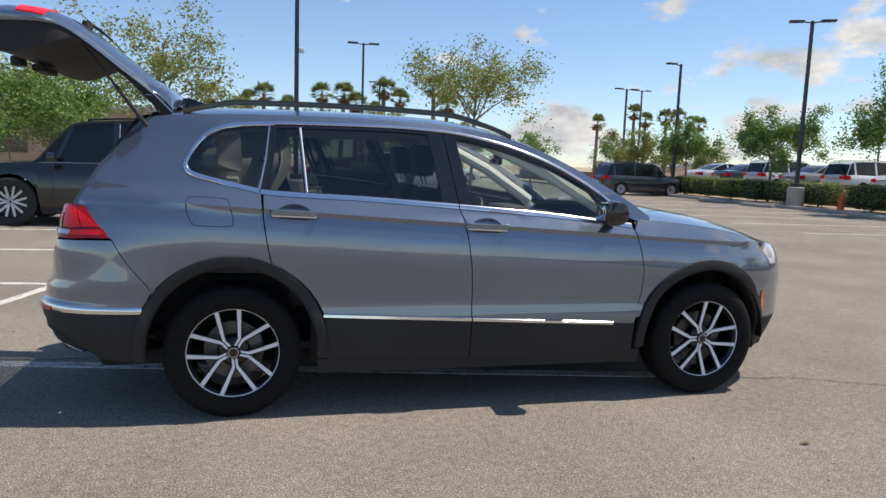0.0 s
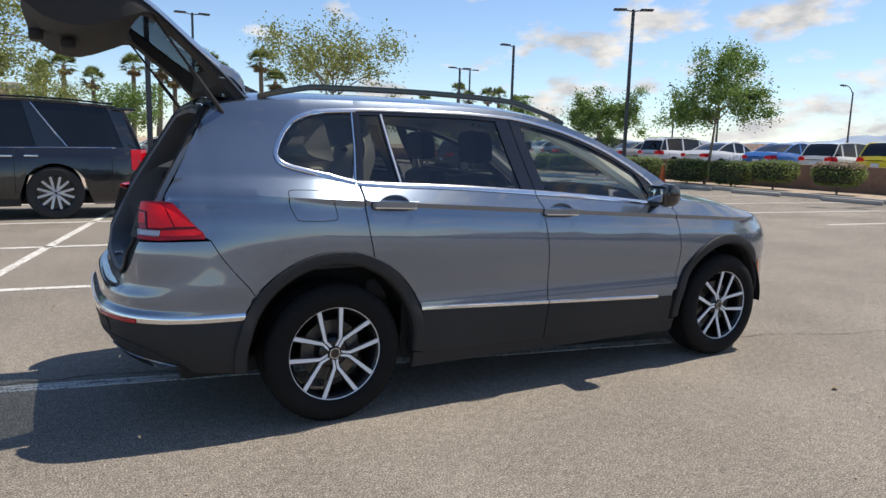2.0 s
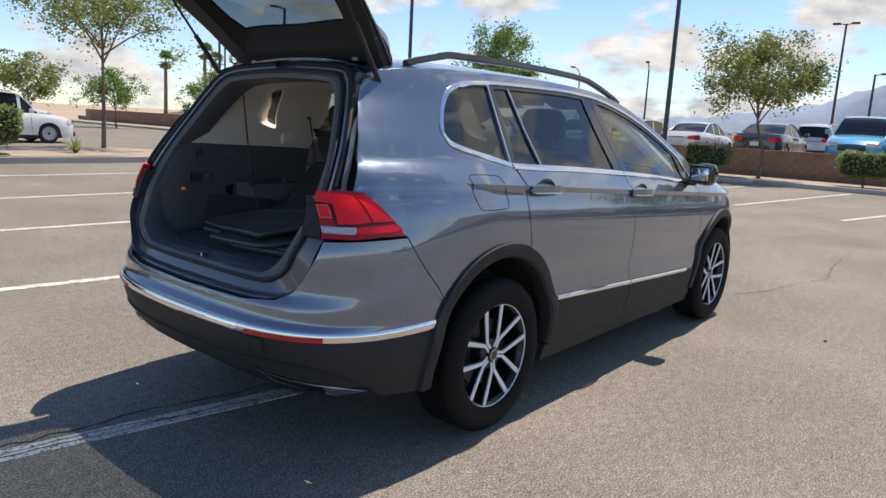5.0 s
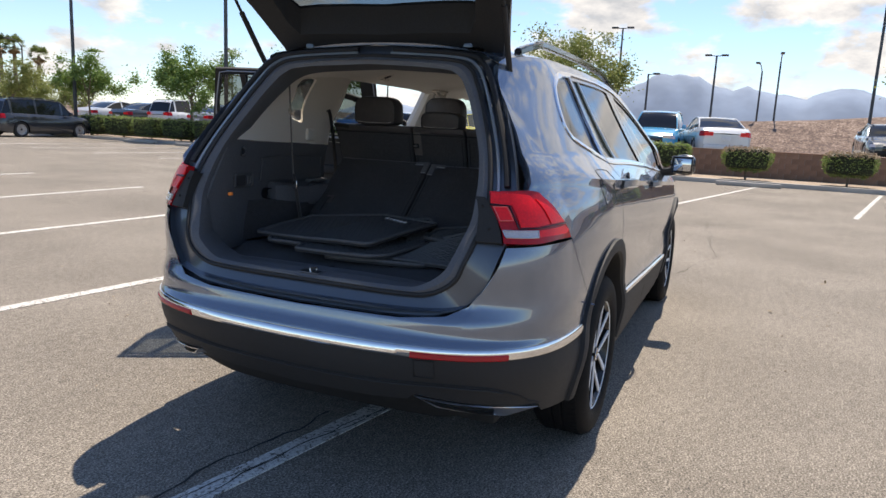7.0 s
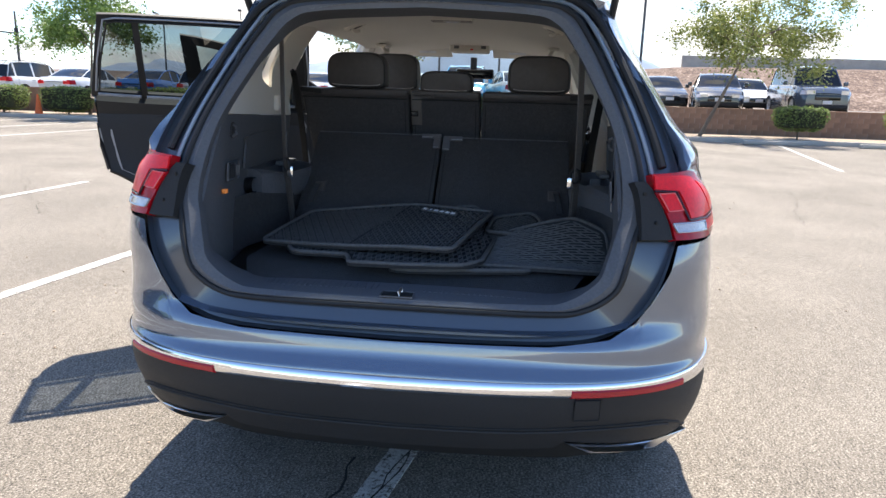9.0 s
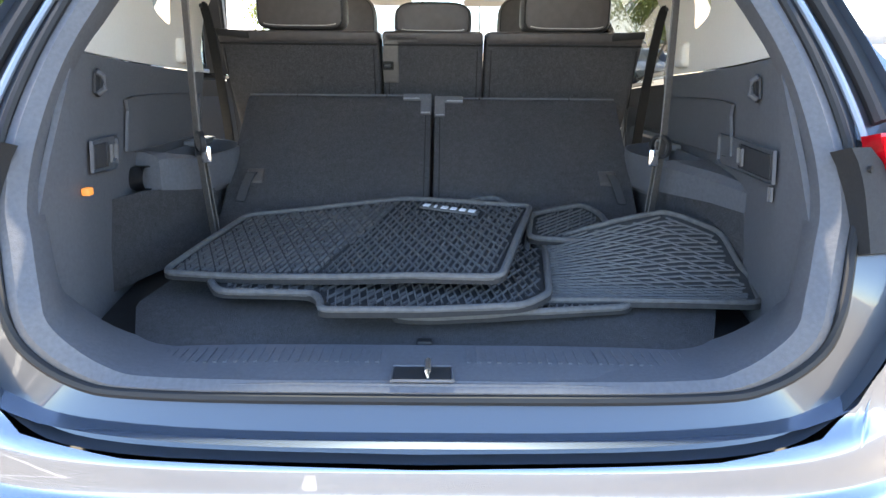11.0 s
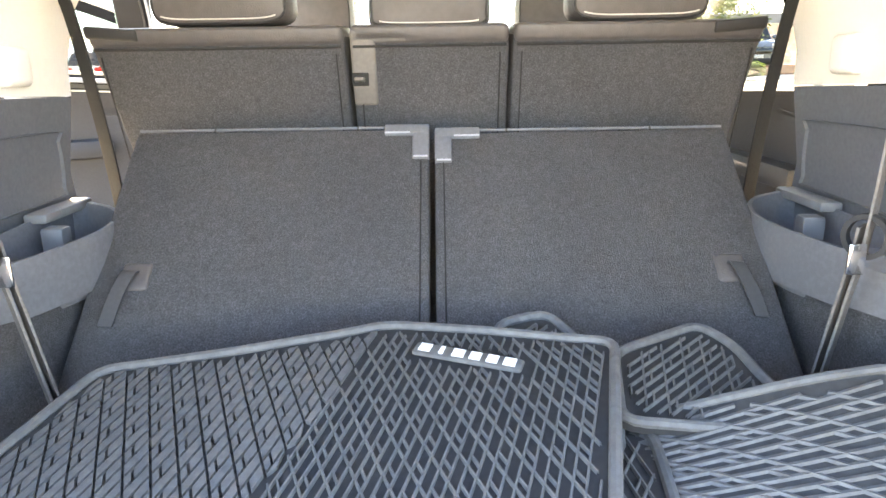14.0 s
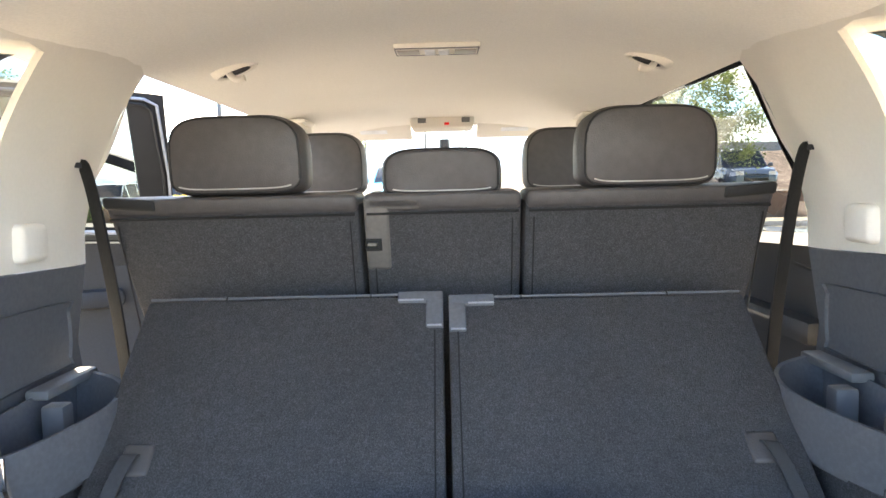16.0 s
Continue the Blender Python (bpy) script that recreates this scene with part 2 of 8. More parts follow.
def curve(knots):
    """A smooth function through (x, value) knots, without overshoot."""
    xs, ys = np.array([k[0] for k in knots], float), np.array([k[1] for k in knots], float)
    h, dl = np.diff(xs), np.diff(ys) / np.diff(xs)
    m = np.zeros(len(xs))
    for i in range(1, len(xs) - 1):
        m[i] = 0 if dl[i - 1] * dl[i] <= 0 else 2 * dl[i - 1] * dl[i] / (dl[i - 1] + dl[i])
    m[0], m[-1] = dl[0], dl[-1]

    def f(x):
        x = min(max(x, xs[0]), xs[-1])
        i = min(max(int(np.searchsorted(xs, x)) - 1, 0), len(xs) - 2)
        t = (x - xs[i]) / h[i]
        return float(ys[i] * (1 + 2 * t) * (1 - t) ** 2 + h[i] * m[i] * t * (1 - t) ** 2 + ys[i + 1] * t * t * (3 - 2 * t) + h[i] * m[i + 1] * t * t * (t - 1))
    return f


def sheet(f, us, vs, bm=None):
    """A grid of f(u, v)."""
    bm = bm or bmesh.new()
    g = [[bm.verts.new(f(u, v)) for v in vs] for u in us]
    for a, b in zip(g, g[1:]):
        ring_faces(bm, a, b, False)
    return bm


def thicken(bm, t):
    """Gives an open sheet a back at distance t along its normals, and a rim."""
    bmesh.ops.recalc_face_normals(bm, faces=bm.faces)
    bm.normal_update()
    bmesh.ops.solidify(bm, geom=bm.faces[:], thickness=t)
    return bm


def inside(poly, x, y):
    c = False
    for (x0, y0), (x1, y1) in zip(poly, poly[1:] + poly[:1]):
        if (y0 > y) != (y1 > y) and x < (x1 - x0) * (y - y0) / (y1 - y0) + x0:
            c = not c
    return c


def panel(outline, f, step=0.035, thick=0.02, holes=(), bm=None, outward=None, lines=(), fair=False):
    """A curved panel: the outline (with holes, and creases along lines) in plan coordinates, filled with small faces and carried to space by f(a, b); its rim turns inwards by thick."""
    bm = bm or bmesh.new()
    loops = []
    for poly in (outline, *holes):
        pts = []
        for (a, b), (c, d) in zip(poly, [*poly[1:], poly[0]]):
            n = max(1, int(math.hypot(c - a, d - b) / step))
            pts += [(a + (c - a) * k / n, b + (d - b) * k / n) for k in range(n)]
        loops.append(pts)
    vs, es = [], []
    for pts in loops:
        o = len(vs)
        vs += pts
        es += [(o + i, o + (i + 1) % len(pts)) for i in range(len(pts))]
    edge = np.array(vs)
    lo, hi = edge.min(0), edge.max(0)
    free = lambda a, b, gap: inside(loops[0], a, b) and not any(inside(h, a, b) for h in loops[1:]) and np.min(np.hypot(edge[:, 0] - a, edge[:, 1] - b)) > gap
    for pl in lines:
        last = None
        for a, b in pl:
            if free(a, b, 0.004):
                vs.append((a, b))
                if last is not None:
                    es.append((last, len(vs) - 1))
                last = len(vs) - 1
            else:
                last = None
    if lines:
        edge = np.array(vs)
    for i in range(1, int((hi[0] - lo[0]) / step) + 1):
        for j in range(1, int((hi[1] - lo[1]) / step) + 1):
            a, b = lo[0] + i * step, lo[1] + j * step
            if inside(loops[0], a, b) and not any(inside(h, a, b) for h in loops[1:]) and np.min(np.hypot(edge[:, 0] - a, edge[:, 1] - b)) > 0.55 * step:
                vs.append((a, b))
    r = mathutils.geometry.delaunay_2d_cdt([Vector(v) for v in vs], es, [], 0, 1e-6)
    vv = [bm.verts.new(f(v.x, v.y)) for v in r[0]]
    made = vv
    fs = []
    for tri in r[2]:
        ca, cb = sum(r[0][i].x for i in tri) / 3, sum(r[0][i].y for i in tri) / 3
        if not inside(loops[0], ca, cb) or any(inside(h, ca, cb) for h in loops[1:]):
            continue
        try:
            fs.append(bm.faces.new([vv[i] for i in tri]))
        except ValueError:
            pass
    bmesh.ops.recalc_face_normals(bm, faces=fs)
    bm.normal_update()
    if outward is not None and sum(fc.normal.dot(Vector(outward)) for fc in fs) < 0:
        bmesh.ops.reverse_faces(bm, faces=fs)
        bm.normal_update()
    if fair:
        lay = bm.verts.layers.float_vector.get("true_normal") or bm.verts.layers.float_vector.new("true_normal")
        h = 0.004
        for v, q in zip([w for w in bm.verts][-len(r[0]):], r[0]):
            if any(abs(q.x - a) + abs(q.y - b) < 1e-4 for pl in lines for a, b in pl):
                continue
            n = (f(q.x + h, q.y) - f(q.x - h, q.y)).cross(f(q.x, q.y + h) - f(q.x, q.y - h))
            if n.length > 1e-12:
                n.normalize()
                v[lay] = n if n.dot(v.normal) > 0 else -n
    if thick:
        rim = [e for e in bm.edges if len(e.link_faces) == 1 and e.link_faces[0] in set(fs)] if len(fs) < 1 else [e for fc in fs for e in fc.edges if len(e.link_faces) == 1]
        back = {}
        for e in rim:
            for v in e.verts:
                if v not in back:
                    back[v] = bm.verts.new(v.co - v.normal * thick)
        for e in rim:
            a, b = e.verts
            try:
                bm.faces.new((a, b, back[b], back[a]))
            except ValueError:
                pass
        bmesh.ops.recalc_face_normals(bm, faces=bm.faces)
        bm.normal_update()
        if outward is not None and sum(fc.normal.dot(Vector(outward)) * fc.calc_area() for fc in fs if fc.is_valid) < 0:
            bmesh.ops.reverse_faces(bm, faces=bm.faces)
    return bm


def turn_normals(bm):
    """Carries the stored surface normals over to the other side of the plane y = 0."""
    lay = bm.verts.layers.float_vector.get("true_normal")
    if lay is not None:
        for v in bm.verts:
            v[lay] = (v[lay].x, -v[lay].y, v[lay].z)


def mirrored(bm):
    """A copy on the other side of the plane y = 0."""
    b2 = bm.copy()
    turn_normals(b2)
    bmesh.ops.scale(b2, vec=(1, -1, 1), verts=b2.verts)
    bmesh.ops.reverse_faces(b2, faces=b2.faces)
    return b2

# ---- ground and setting ----


def speckled(name, stops, fine, mid, big, weights, bump=0.6):
    """Stone aggregate: three scales of grain added up and run through a colour ramp."""
    m = bpy.data.materials.new(name)
    m.use_nodes = True
    nt = m.node_tree
    p = nt.nodes["Principled BSDF"]
    p.inputs["Roughness"].default_value = 0.92
    co = nt.nodes.new("ShaderNodeTexCoord")
    last = None
    for sc, wgt, det, rgh in ((fine, weights[0], 3.0, 0.75), (mid, weights[1], 5.0, 0.7), (big, weights[2], 5.0, 0.6)):
        n = nt.nodes.new("ShaderNodeTexNoise")
        n.inputs["Scale"].default_value, n.inputs["Detail"].default_value, n.inputs["Roughness"].default_value = sc, det, rgh
        nt.links.new(co.outputs["Object"], n.inputs["Vector"])
        ma = nt.nodes.new("ShaderNodeMath")
        ma.operation = "MULTIPLY_ADD"
        ma.inputs[1].default_value, ma.inputs[2].default_value = wgt, 0.5 - 0.5 * sum(weights)
        nt.links.new(n.outputs[0], ma.inputs[0])
        if last:
            nt.links.new(last, ma.inputs[2])
        else:
            grain = n.outputs[0]
        last = ma.outputs[0]
    ramp = nt.nodes.new("ShaderNodeValToRGB")
    el = ramp.color_ramp.elements
    el[0].position, el[0].color = stops[0][0], (*stops[0][1], 1)
    el[1].position, el[1].color = stops[-1][0], (*stops[-1][1], 1)
    for q, c in stops[1:-1]:
        el.new(q).color = (*c, 1)
    nt.links.new(last, ramp.inputs[0])
    nt.links.new(ramp.outputs[0], p.inputs["Base Color"])
    b = nt.nodes.new("ShaderNodeBump")
    b.inputs["Strength"].default_value, b.inputs["Distance"].default_value = bump, 0.006
    nt.links.new(grain, b.inputs["Height"])
    nt.links.new(b.outputs[0], p.inputs["Normal"])
    return m


M_ASPHALT = speckled("weathered asphalt", ((0.14, (0.045, 0.039, 0.033)), (0.40, (0.155, 0.135, 0.110)), (0.60, (0.238, 0.208, 0.172)), (0.88, (0.46, 0.41, 0.35))), 115.0, 22.0, 0.55, (2.3, 0.6, 0.42), 0.7)
M_LINE = speckled("worn white line paint", ((0.16, (0.10, 0.09, 0.075)), (0.34, (0.36, 0.335, 0.30)), (0.44, (0.58, 0.56, 0.52)), (0.80, (0.72, 0.70, 0.66))), 70.0, 14.0, 2.0, (2.2, 1.1, 0.5), 0.6)
M_CONCRETE = material("concrete", (0.40, 0.37, 0.33), 0.85, var=0.12, scale=60, bump=0.3, bump_scale=180)
M_GRAVEL = speckled("desert gravel", ((0.2, (0.15, 0.11, 0.085)), (0.5, (0.36, 0.28, 0.21)), (0.8, (0.58, 0.47, 0.37))), 40.0, 8.0, 0.6, (1.5, 0.6, 0.3), 1.0)
M_BLOCK = material("tan concrete block", (0.27, 0.165, 0.115), 0.9, var=0.15, scale=70, bump=0.4, bump_scale=200, per_object=0.12)
M_MORTAR = material("mortar", (0.30, 0.25, 0.21), 0.95, var=0.1, scale=80)
M_DIRT = material("desert ground", (0.40, 0.30, 0.21), 0.95, var=0.25, scale=3.0, big=0.05)

bm = bmesh.new()
bmesh.ops.create_grid(bm, x_segments=40, y_segments=40, size=2500)
ground = tagged(part("ground", bm, M_DIRT), "sandy desert ground reaching the horizon", "ground", kind="structure")
ground.location.z = -0.06


def slab(name, x0, x1, y0, y1, z0, z1, mat, label, category, bevel=0.0):
    return tagged(part(name, boxed(x0, x1, y0, y1, z0, z1, bevel=bevel), mat, smooth=bevel > 0), label, category, kind="structure")


slab("road", -60, 20.6, -70, 75, -0.055, 0.0, M_ASPHALT, "grey weathered asphalt of the parking lot", "road")


def line(x0, y0, x1, y1, w=0.10):
    d = Vector((x1 - x0, y1 - y0, 0))
    bm = boxed(0, d.length, -w / 2, w / 2, -0.01, 0.004)
    ob = tagged(part("parking_line", bm, M_LINE, smooth=False), "worn white painted parking bay line", "line", "parking lines", kind="structure")
    ob.matrix_world = Matrix.Translation((x0, y0, 0)) @ Matrix.Rotation(math.atan2(d.y, d.x), 4, "Z")


for y0, k in ((0.0, -0.183), (2.92, -0.115), (5.66, -0.05), (8.42, 0.0), (11.75, 0.0), (14.8, 0.0)):
    end = 2.75 if y0 == 0 else 5.3 + 0.1 * y0
    line(-7.3, y0 - 7.3 * k, end, y0 + k * end, 0.105)
line(-2.43, 1.0, 0.55, 14.4)
for y0 in (-13.3, -10.0, -6.78, -3.49, -0.31, 1.95, 4.4, 6.8, 9.2, 11.8, 14.5, 17.2, 20.0, 22.8):
    line(12.4 - 0.7 * (y0 < 0), y0 + 0.14 * (y0 < 0), 19.7, y0 - (1.46 if y0 < 0 else 0.88))

# the kerb, planting bed, block wall and the raised lot behind it
slab("kerb", 20.2, 20.36, -60, 75, -0.03, 0.14, M_CONCRETE, "low grey concrete kerb", "kerb", 0.02)
slab("planting_bed", 20.36, 23.6, -60, 75, -0.05, 0.10, M_GRAVEL, "gravel planting bed between kerb and wall", "ground")
UP_Z = curve([(-70, 0.95), (-8, 0.84), (-1, 0.74), (2, 0.66), (14, 0.43), (62, 0.42)])
tagged(part("upper_lot", loft([[Vector((23.8, y, -0.05)), Vector((23.8, y, UP_Z(y))), Vector((75, y, UP_Z(y))), Vector((75, y, -0.05))] for y in np.linspace(-70, 62, 67)], True, True), M_ASPHALT), "raised asphalt lot behind the block wall", "ground", kind="structure")
wall = tagged(part("wall_block", boxed(23.62, 23.78, -58, 60, 0.0, 0.985), M_MORTAR, smooth=False), "low tan concrete block wall along the planting bed", "wall", kind="structure")

# ---- the parked car: shape functions ----
# x runs forward from the rear axle, y to the car's left, z up
AXLE_F, HUB_Z, TYRE_R = 2.791, 0.352, 0.352
W_LOW = curve([(0.16, 0.83), (0.26, 0.865), (0.36, 0.885), (0.5, 0.905), (0.62, 0.893), (0.74, 0.906), (0.86, 0.915), (0.95, 0.909), (1.05, 0.887)])
W_HIGH = curve([(1.075, 0.897), (1.14, 0.850), (1.21, 0.800), (1.33, 0.728), (1.45, 0.662), (1.57, 0.598), (1.62, 0.56), (1.68, 0.50)])


def W_OF_Z(z):
    """Half the width by height, with the undercut shoulder crease."""
    if z < 1.05:
        return W_LOW(z)
    return W_HIGH(z) if z > 1.075 else 0.887 + 0.4 * (z - 1.05)


XR_OF_Z = curve([(0.16, -0.70), (0.30, -0.90), (0.42, -1.00), (0.555, -1.037), (0.598, -1.034), (0.628, -1.008), (0.668, -1.000), (0.69, -0.988), (0.72, -0.962), (0.85, -0.935), (1.0, -0.885), (1.1, -0.865), (1.2, -0.87), (1.35, -0.87), (1.5, -0.82), (1.6, -0.76), (1.7, -0.70)])
XF_OF_Z = curve([(0.16, 3.50), (0.3, 3.62), (0.5, 3.70), (0.65, 3.71), (0.8, 3.68), (0.92, 3.60), (1.0, 3.40), (1.1, 3.0)])
NOSE = 2.45


def corner(p, q):
    """Arc length, along and across, round a quarter of a superellipse."""
    th = np.linspace(0, math.pi / 2, 400)
    r, y = np.sin(th) ** (2 / p), np.cos(th) ** (2 / q) * 0.9
    s = np.concatenate([[0], np.cumsum(np.hypot(np.diff(r), np.diff(y)))])
    return s, r, y / 0.9


RS = corner(5.0, 4.0)[0]
RT = np.linspace(0, math.pi / 2, 400)
# how square the rear corner is, by height: soft at the bumper's foot, tight at the lamps
TAIL_Q = curve([(0.30, 2.7), (0.58, 3.4), (0.75, 4.6), (0.95, 7.5), (1.10, 7.0), (1.35, 4.0), (1.6, 3.0)])
FS, FR, FY = corner(3.4, 2.3)
S_REAR, S_FRONT = -float(RS[-1]), NOSE + float(FS[-1]) * 1.25


# how far the flank draws in towards the tail, by height
TAIL_IN = curve([(0.72, 0.0), (0.85, 0.030), (0.97, 0.050), (1.06, 0.058), (1.10, 0.072), (1.2, 0.045), (1.28, 0.048), (1.37, 0.065), (1.5, 0.095), (1.65, 0.10)])


def half_w(x, z):
    """Half the width; the shoulder falls gently towards the nose."""
    k = 0.055 * (min(max(x, -0.5), 3.0) - 0.8) * min(1.0, max(0.0, (z - 0.6) / 0.2)) * min(1.0, max(0.0, (1.22 - z) / 0.12))
    tail = TAIL_IN(z) * min(1.0, max(0.0, (-x - 0.08) / 0.5)) ** 1.5
    return W_OF_Z(z + k) - tail


def skin(s, z, out=0.0):
    """The right flank at developed length s and height z; s < 0 wraps round the rear, s > NOSE round the nose."""
    if s < 0:
        th = float(np.interp(-s, RS, RT))
        r, y = math.sin(th) ** 0.4, max(0.0, math.cos(th)) ** (2 / TAIL_Q(z))
        x = XR_OF_Z(z) * r
        return Vector((x - out * r ** 6, -(half_w(x, z) + out) * y - 0.0, z))
    if s > NOSE:
        q = (s - NOSE) / 1.25
        r, y = float(np.interp(q, FS, FR)), float(np.interp(q, FS, FY))
        x = NOSE + (XF_OF_Z(z) - NOSE) * r
        return Vector((x + out * r ** 4, -(half_w(x, z) + out) * y, z))
    return Vector((s, -(half_w(s, z) + out), z))


def s_x(x, z):
    """Developed length of the flank's point at x."""
    if x < 0:
        return -float(np.interp(math.asin(min(0.9999, x / XR_OF_Z(z)) ** 2.5), RT, RS))
    if x > NOSE:
        return NOSE + 1.25 * float(np.interp(min(0.9999, (x - NOSE) / (XF_OF_Z(z) - NOSE)), FR, FS))
    return x


def s_y(y, z):
    """Developed length of the rear's point at distance y from the middle."""
    th = math.acos(min(1.0, y / half_w(-0.85, z)) ** (TAIL_Q(z) / 2))
    return -float(np.interp(th, RT, RS))


def side(pts):
    return [(s_x(x, z), z) for x, z in pts]


def arc(cx, cz, r, a0, a1, n=18, sx=1.0):
    return [(cx + sx * r * math.cos(math.radians(a0 + (a1 - a0) * k / n)), cz + r * math.sin(math.radians(a0 + (a1 - a0) * k / n))) for k in range(n + 1)]


Z_BELT = curve([(-0.3, 1.31), (-0.05, 1.245), (0.16, 1.203), (0.7, 1.180), (1.2, 1.150), (1.8, 1.105), (2.3, 1.055)])
Z_TOP = curve([(-0.25, 1.40), (-0.12, 1.49), (0.0, 1.532), (0.3, 1.556), (0.8, 1.562), (1.14, 1.550), (1.45, 1.50), (1.75, 1.405), (2.0, 1.275), (2.2, 1.125), (2.3, 1.06)])
Z_EDGE = curve([(-0.50, 1.555), (-0.3, 1.585), (0.1, 1.605), (0.6, 1.612), (1.1, 1.600), (1.45, 1.555), (1.75, 1.462), (2.05, 1.315), (2.3, 1.165), (2.42, 1.085)])
Z_HOOD = curve([(2.30, 1.085), (2.42, 1.075), (2.8, 1.035), (3.1, 0.985), (3.35, 0.915), (3.5, 0.83)])
Z_STRIP = curve([(0.4, 0.548), (2.3, 0.462)])
ARCH_R, ARCH_F = 0.505, 0.485

car = thing("suv", "blue-grey metallic mid-size SUV with open tailgate, parked across a bay line", "car")


def both(name, bm, mat, label="", parent=car):
    """The same panel on the car's right and left."""
    left = mirrored(bm)
    return part(name, bm, mat, parent, label), part(name, left, mat, parent, label)


RIGHT = (0, -1, 0)


def crease(z0):
    """The line along the flank where the profile has its height z0."""
    out = []
    for s in np.arange(-1.0, 3.3, 0.03):
        z = z0
        for _ in range(3):
            z = z0 - 0.055 * (min(max(skin(s, z).x, -0.5), 3.0) - 0.8)
        out.append((float(s), z))
    return out


CREASES = [crease(1.05), crease(1.075)]
GAP = 0.003
# quarter panel with its window
quarter_glass = [(0.118, Z_BELT(0.118) + 0.006), (0.165, 1.38), (0.185, 1.545)] + [(x, Z_TOP(x)) for x in (0.1, 0.0, -0.06, -0.12)] + [(-0.18, 1.435), (-0.225, 1.365), (-0.236, 1.325), (-0.21, 1.290), (-0.1, 1.258)]
arch_rear = arc(0, HUB_Z + 0.01, ARCH_R, 12, 142, 26)
seam = [(-0.385, 0.672), (-0.47, 0.78), (-0.53, 0.86), (-0.575, 0.937)]
lamp_edge = [(-0.575, 0.940), (-0.60, 0.955), (-0.66, 1.03), (-0.72, 1.09), (-0.755, 1.104)]
d_edge = [(-0.752, 1.135), (-0.71, 1.20), (-0.655, 1.30), (-0.60, 1.40), (-0.545, 1.49), (-0.50, 1.545)]
door_r = [(0.145, 1.19), (0.150, 1.05), (0.165, 0.95), (0.19, 0.83)]
roof_edge = [(x, Z_EDGE(x)) for x in (-0.46, -0.3, -0.1, 0.1, 0.2)]
q_out = side([(0.186, 0.825), *[p for p in arch_rear if p[0] < 0.17 and p[0] > -0.39 and p[1] > 0.66], (-0.388, 0.668)] + seam + lamp_edge + d_edge + roof_edge + [(0.205, 1.56), (0.175, 1.40), (0.135, 1.20)] + door_r[1:])
both("quarter_panel", panel(q_out, skin, 0.03, 0.03, [side(quarter_glass)], outward=RIGHT, lines=CREASES, fair=True), M_PAINT)

# doors: painted skin, black cladding, strip
B_TOP, B_LOW = 1.222, 1.286


def b_line(z):
    return 1.205 + (B_LOW - 1.205) * min(1, max(0, (1.16 - z) / 0.45)) ** 0.7


belt = lambda x0, x1, n=10: [(x0 + (x1 - x0) * k / n, Z_BELT(x0 + (x1 - x0) * k / n) - 0.020) for k in range(n + 1)]
strip_line = lambda x0, x1, n=8: [(x0 + (x1 - x0) * k / n, Z_STRIP(x0 + (x1 - x0) * k / n)) for k in range(n + 1)]
arch_door = [p for p in arch_rear if p[0] > 0.195 and p[1] > Z_STRIP(0.5)][::-1]
rear_door_out = arch_door + strip_line(0.46, b_line(0.5) - GAP) + [(b_line(z) - GAP, z) for z in (0.65, 0.8, 0.95, 1.05)] + belt(1.202, 0.145 + 2 * GAP) + [(x + 2 * GAP, z) for x, z in door_r[1:]]
f_line = [(2.30, 0.50), (2.335, 0.64), (2.335, 0.78), (2.31, 0.93), (2.275, 1.02)]
front_door_out = strip_line(b_line(0.5) + GAP, 2.295) + [(x - GAP, z) for x, z in f_line[1:]] + belt(2.262, 1.208) + [(b_line(z) + GAP, z) for z in (1.05, 0.95, 0.8, 0.65)]


def inner(off):
    """The flank set inwards by off."""
    return lambda s, z: skin(s, z, -off)


def outer(off):
    return lambda s, z: skin(s, z, off)


M_FLANGE = material("grey painted door flange", (0.30, 0.31, 0.33), 0.35, var=0.08, scale=40)
M_DOORTRIM = material("dark grey door trim", (0.030, 0.031, 0.034), 0.65, var=0.15, scale=200, bump=0.2, bump_scale=500)


def window_band(x0, x1, lo, hi, n=10):
    """Window outline between two uprights given as (x at belt, x at top)."""
    a = [(x0[0] + (x1[0] - x0[0]) * k / n, Z_BELT(x0[0] + (x1[0] - x0[0]) * k / n) + lo) for k in range(n + 1)]
    b = [(x1[1] + (x0[1] - x1[1]) * k / n, Z_TOP(x1[1] + (x0[1] - x1[1]) * k / n) - hi) for k in range(n + 1)]
    return a + b


def flip(bm, sgn):
    if sgn > 0:
        turn_normals(bm)
        bmesh.ops.scale(bm, vec=(1, -1, 1), verts=bm.verts)
        bmesh.ops.reverse_faces(bm, faces=bm.faces)
    return bm


def trim_line(pts, wid, off, mat, name, parent, sgn, label="", thick=0.012):
    """A narrow moulding that follows the flank along (x, z) points."""
    P = [(s_x(x, z), z) for x, z in pts]
    rings = []
    for i, (s, z) in enumerate(P):
        a, b = P[max(i - 1, 0)], P[min(i + 1, len(P) - 1)]
        d = Vector((b[0] - a[0], b[1] - a[1])).normalized()
        n = Vector((-d.y, d.x)) * wid / 2
        rings.append([skin(s + n.x, z + n.y, off - thick), skin(s + n.x, z + n.y, off * 0.6), skin(s + n.x * 0.6, z + n.y * 0.6, off), skin(s - n.x * 0.6, z - n.y * 0.6, off), skin(s - n.x, z - n.y, off * 0.6), skin(s - n.x, z - n.y, off - thick)])
    return part(name, flip(loft(rings, True, True), sgn), mat, parent, label)


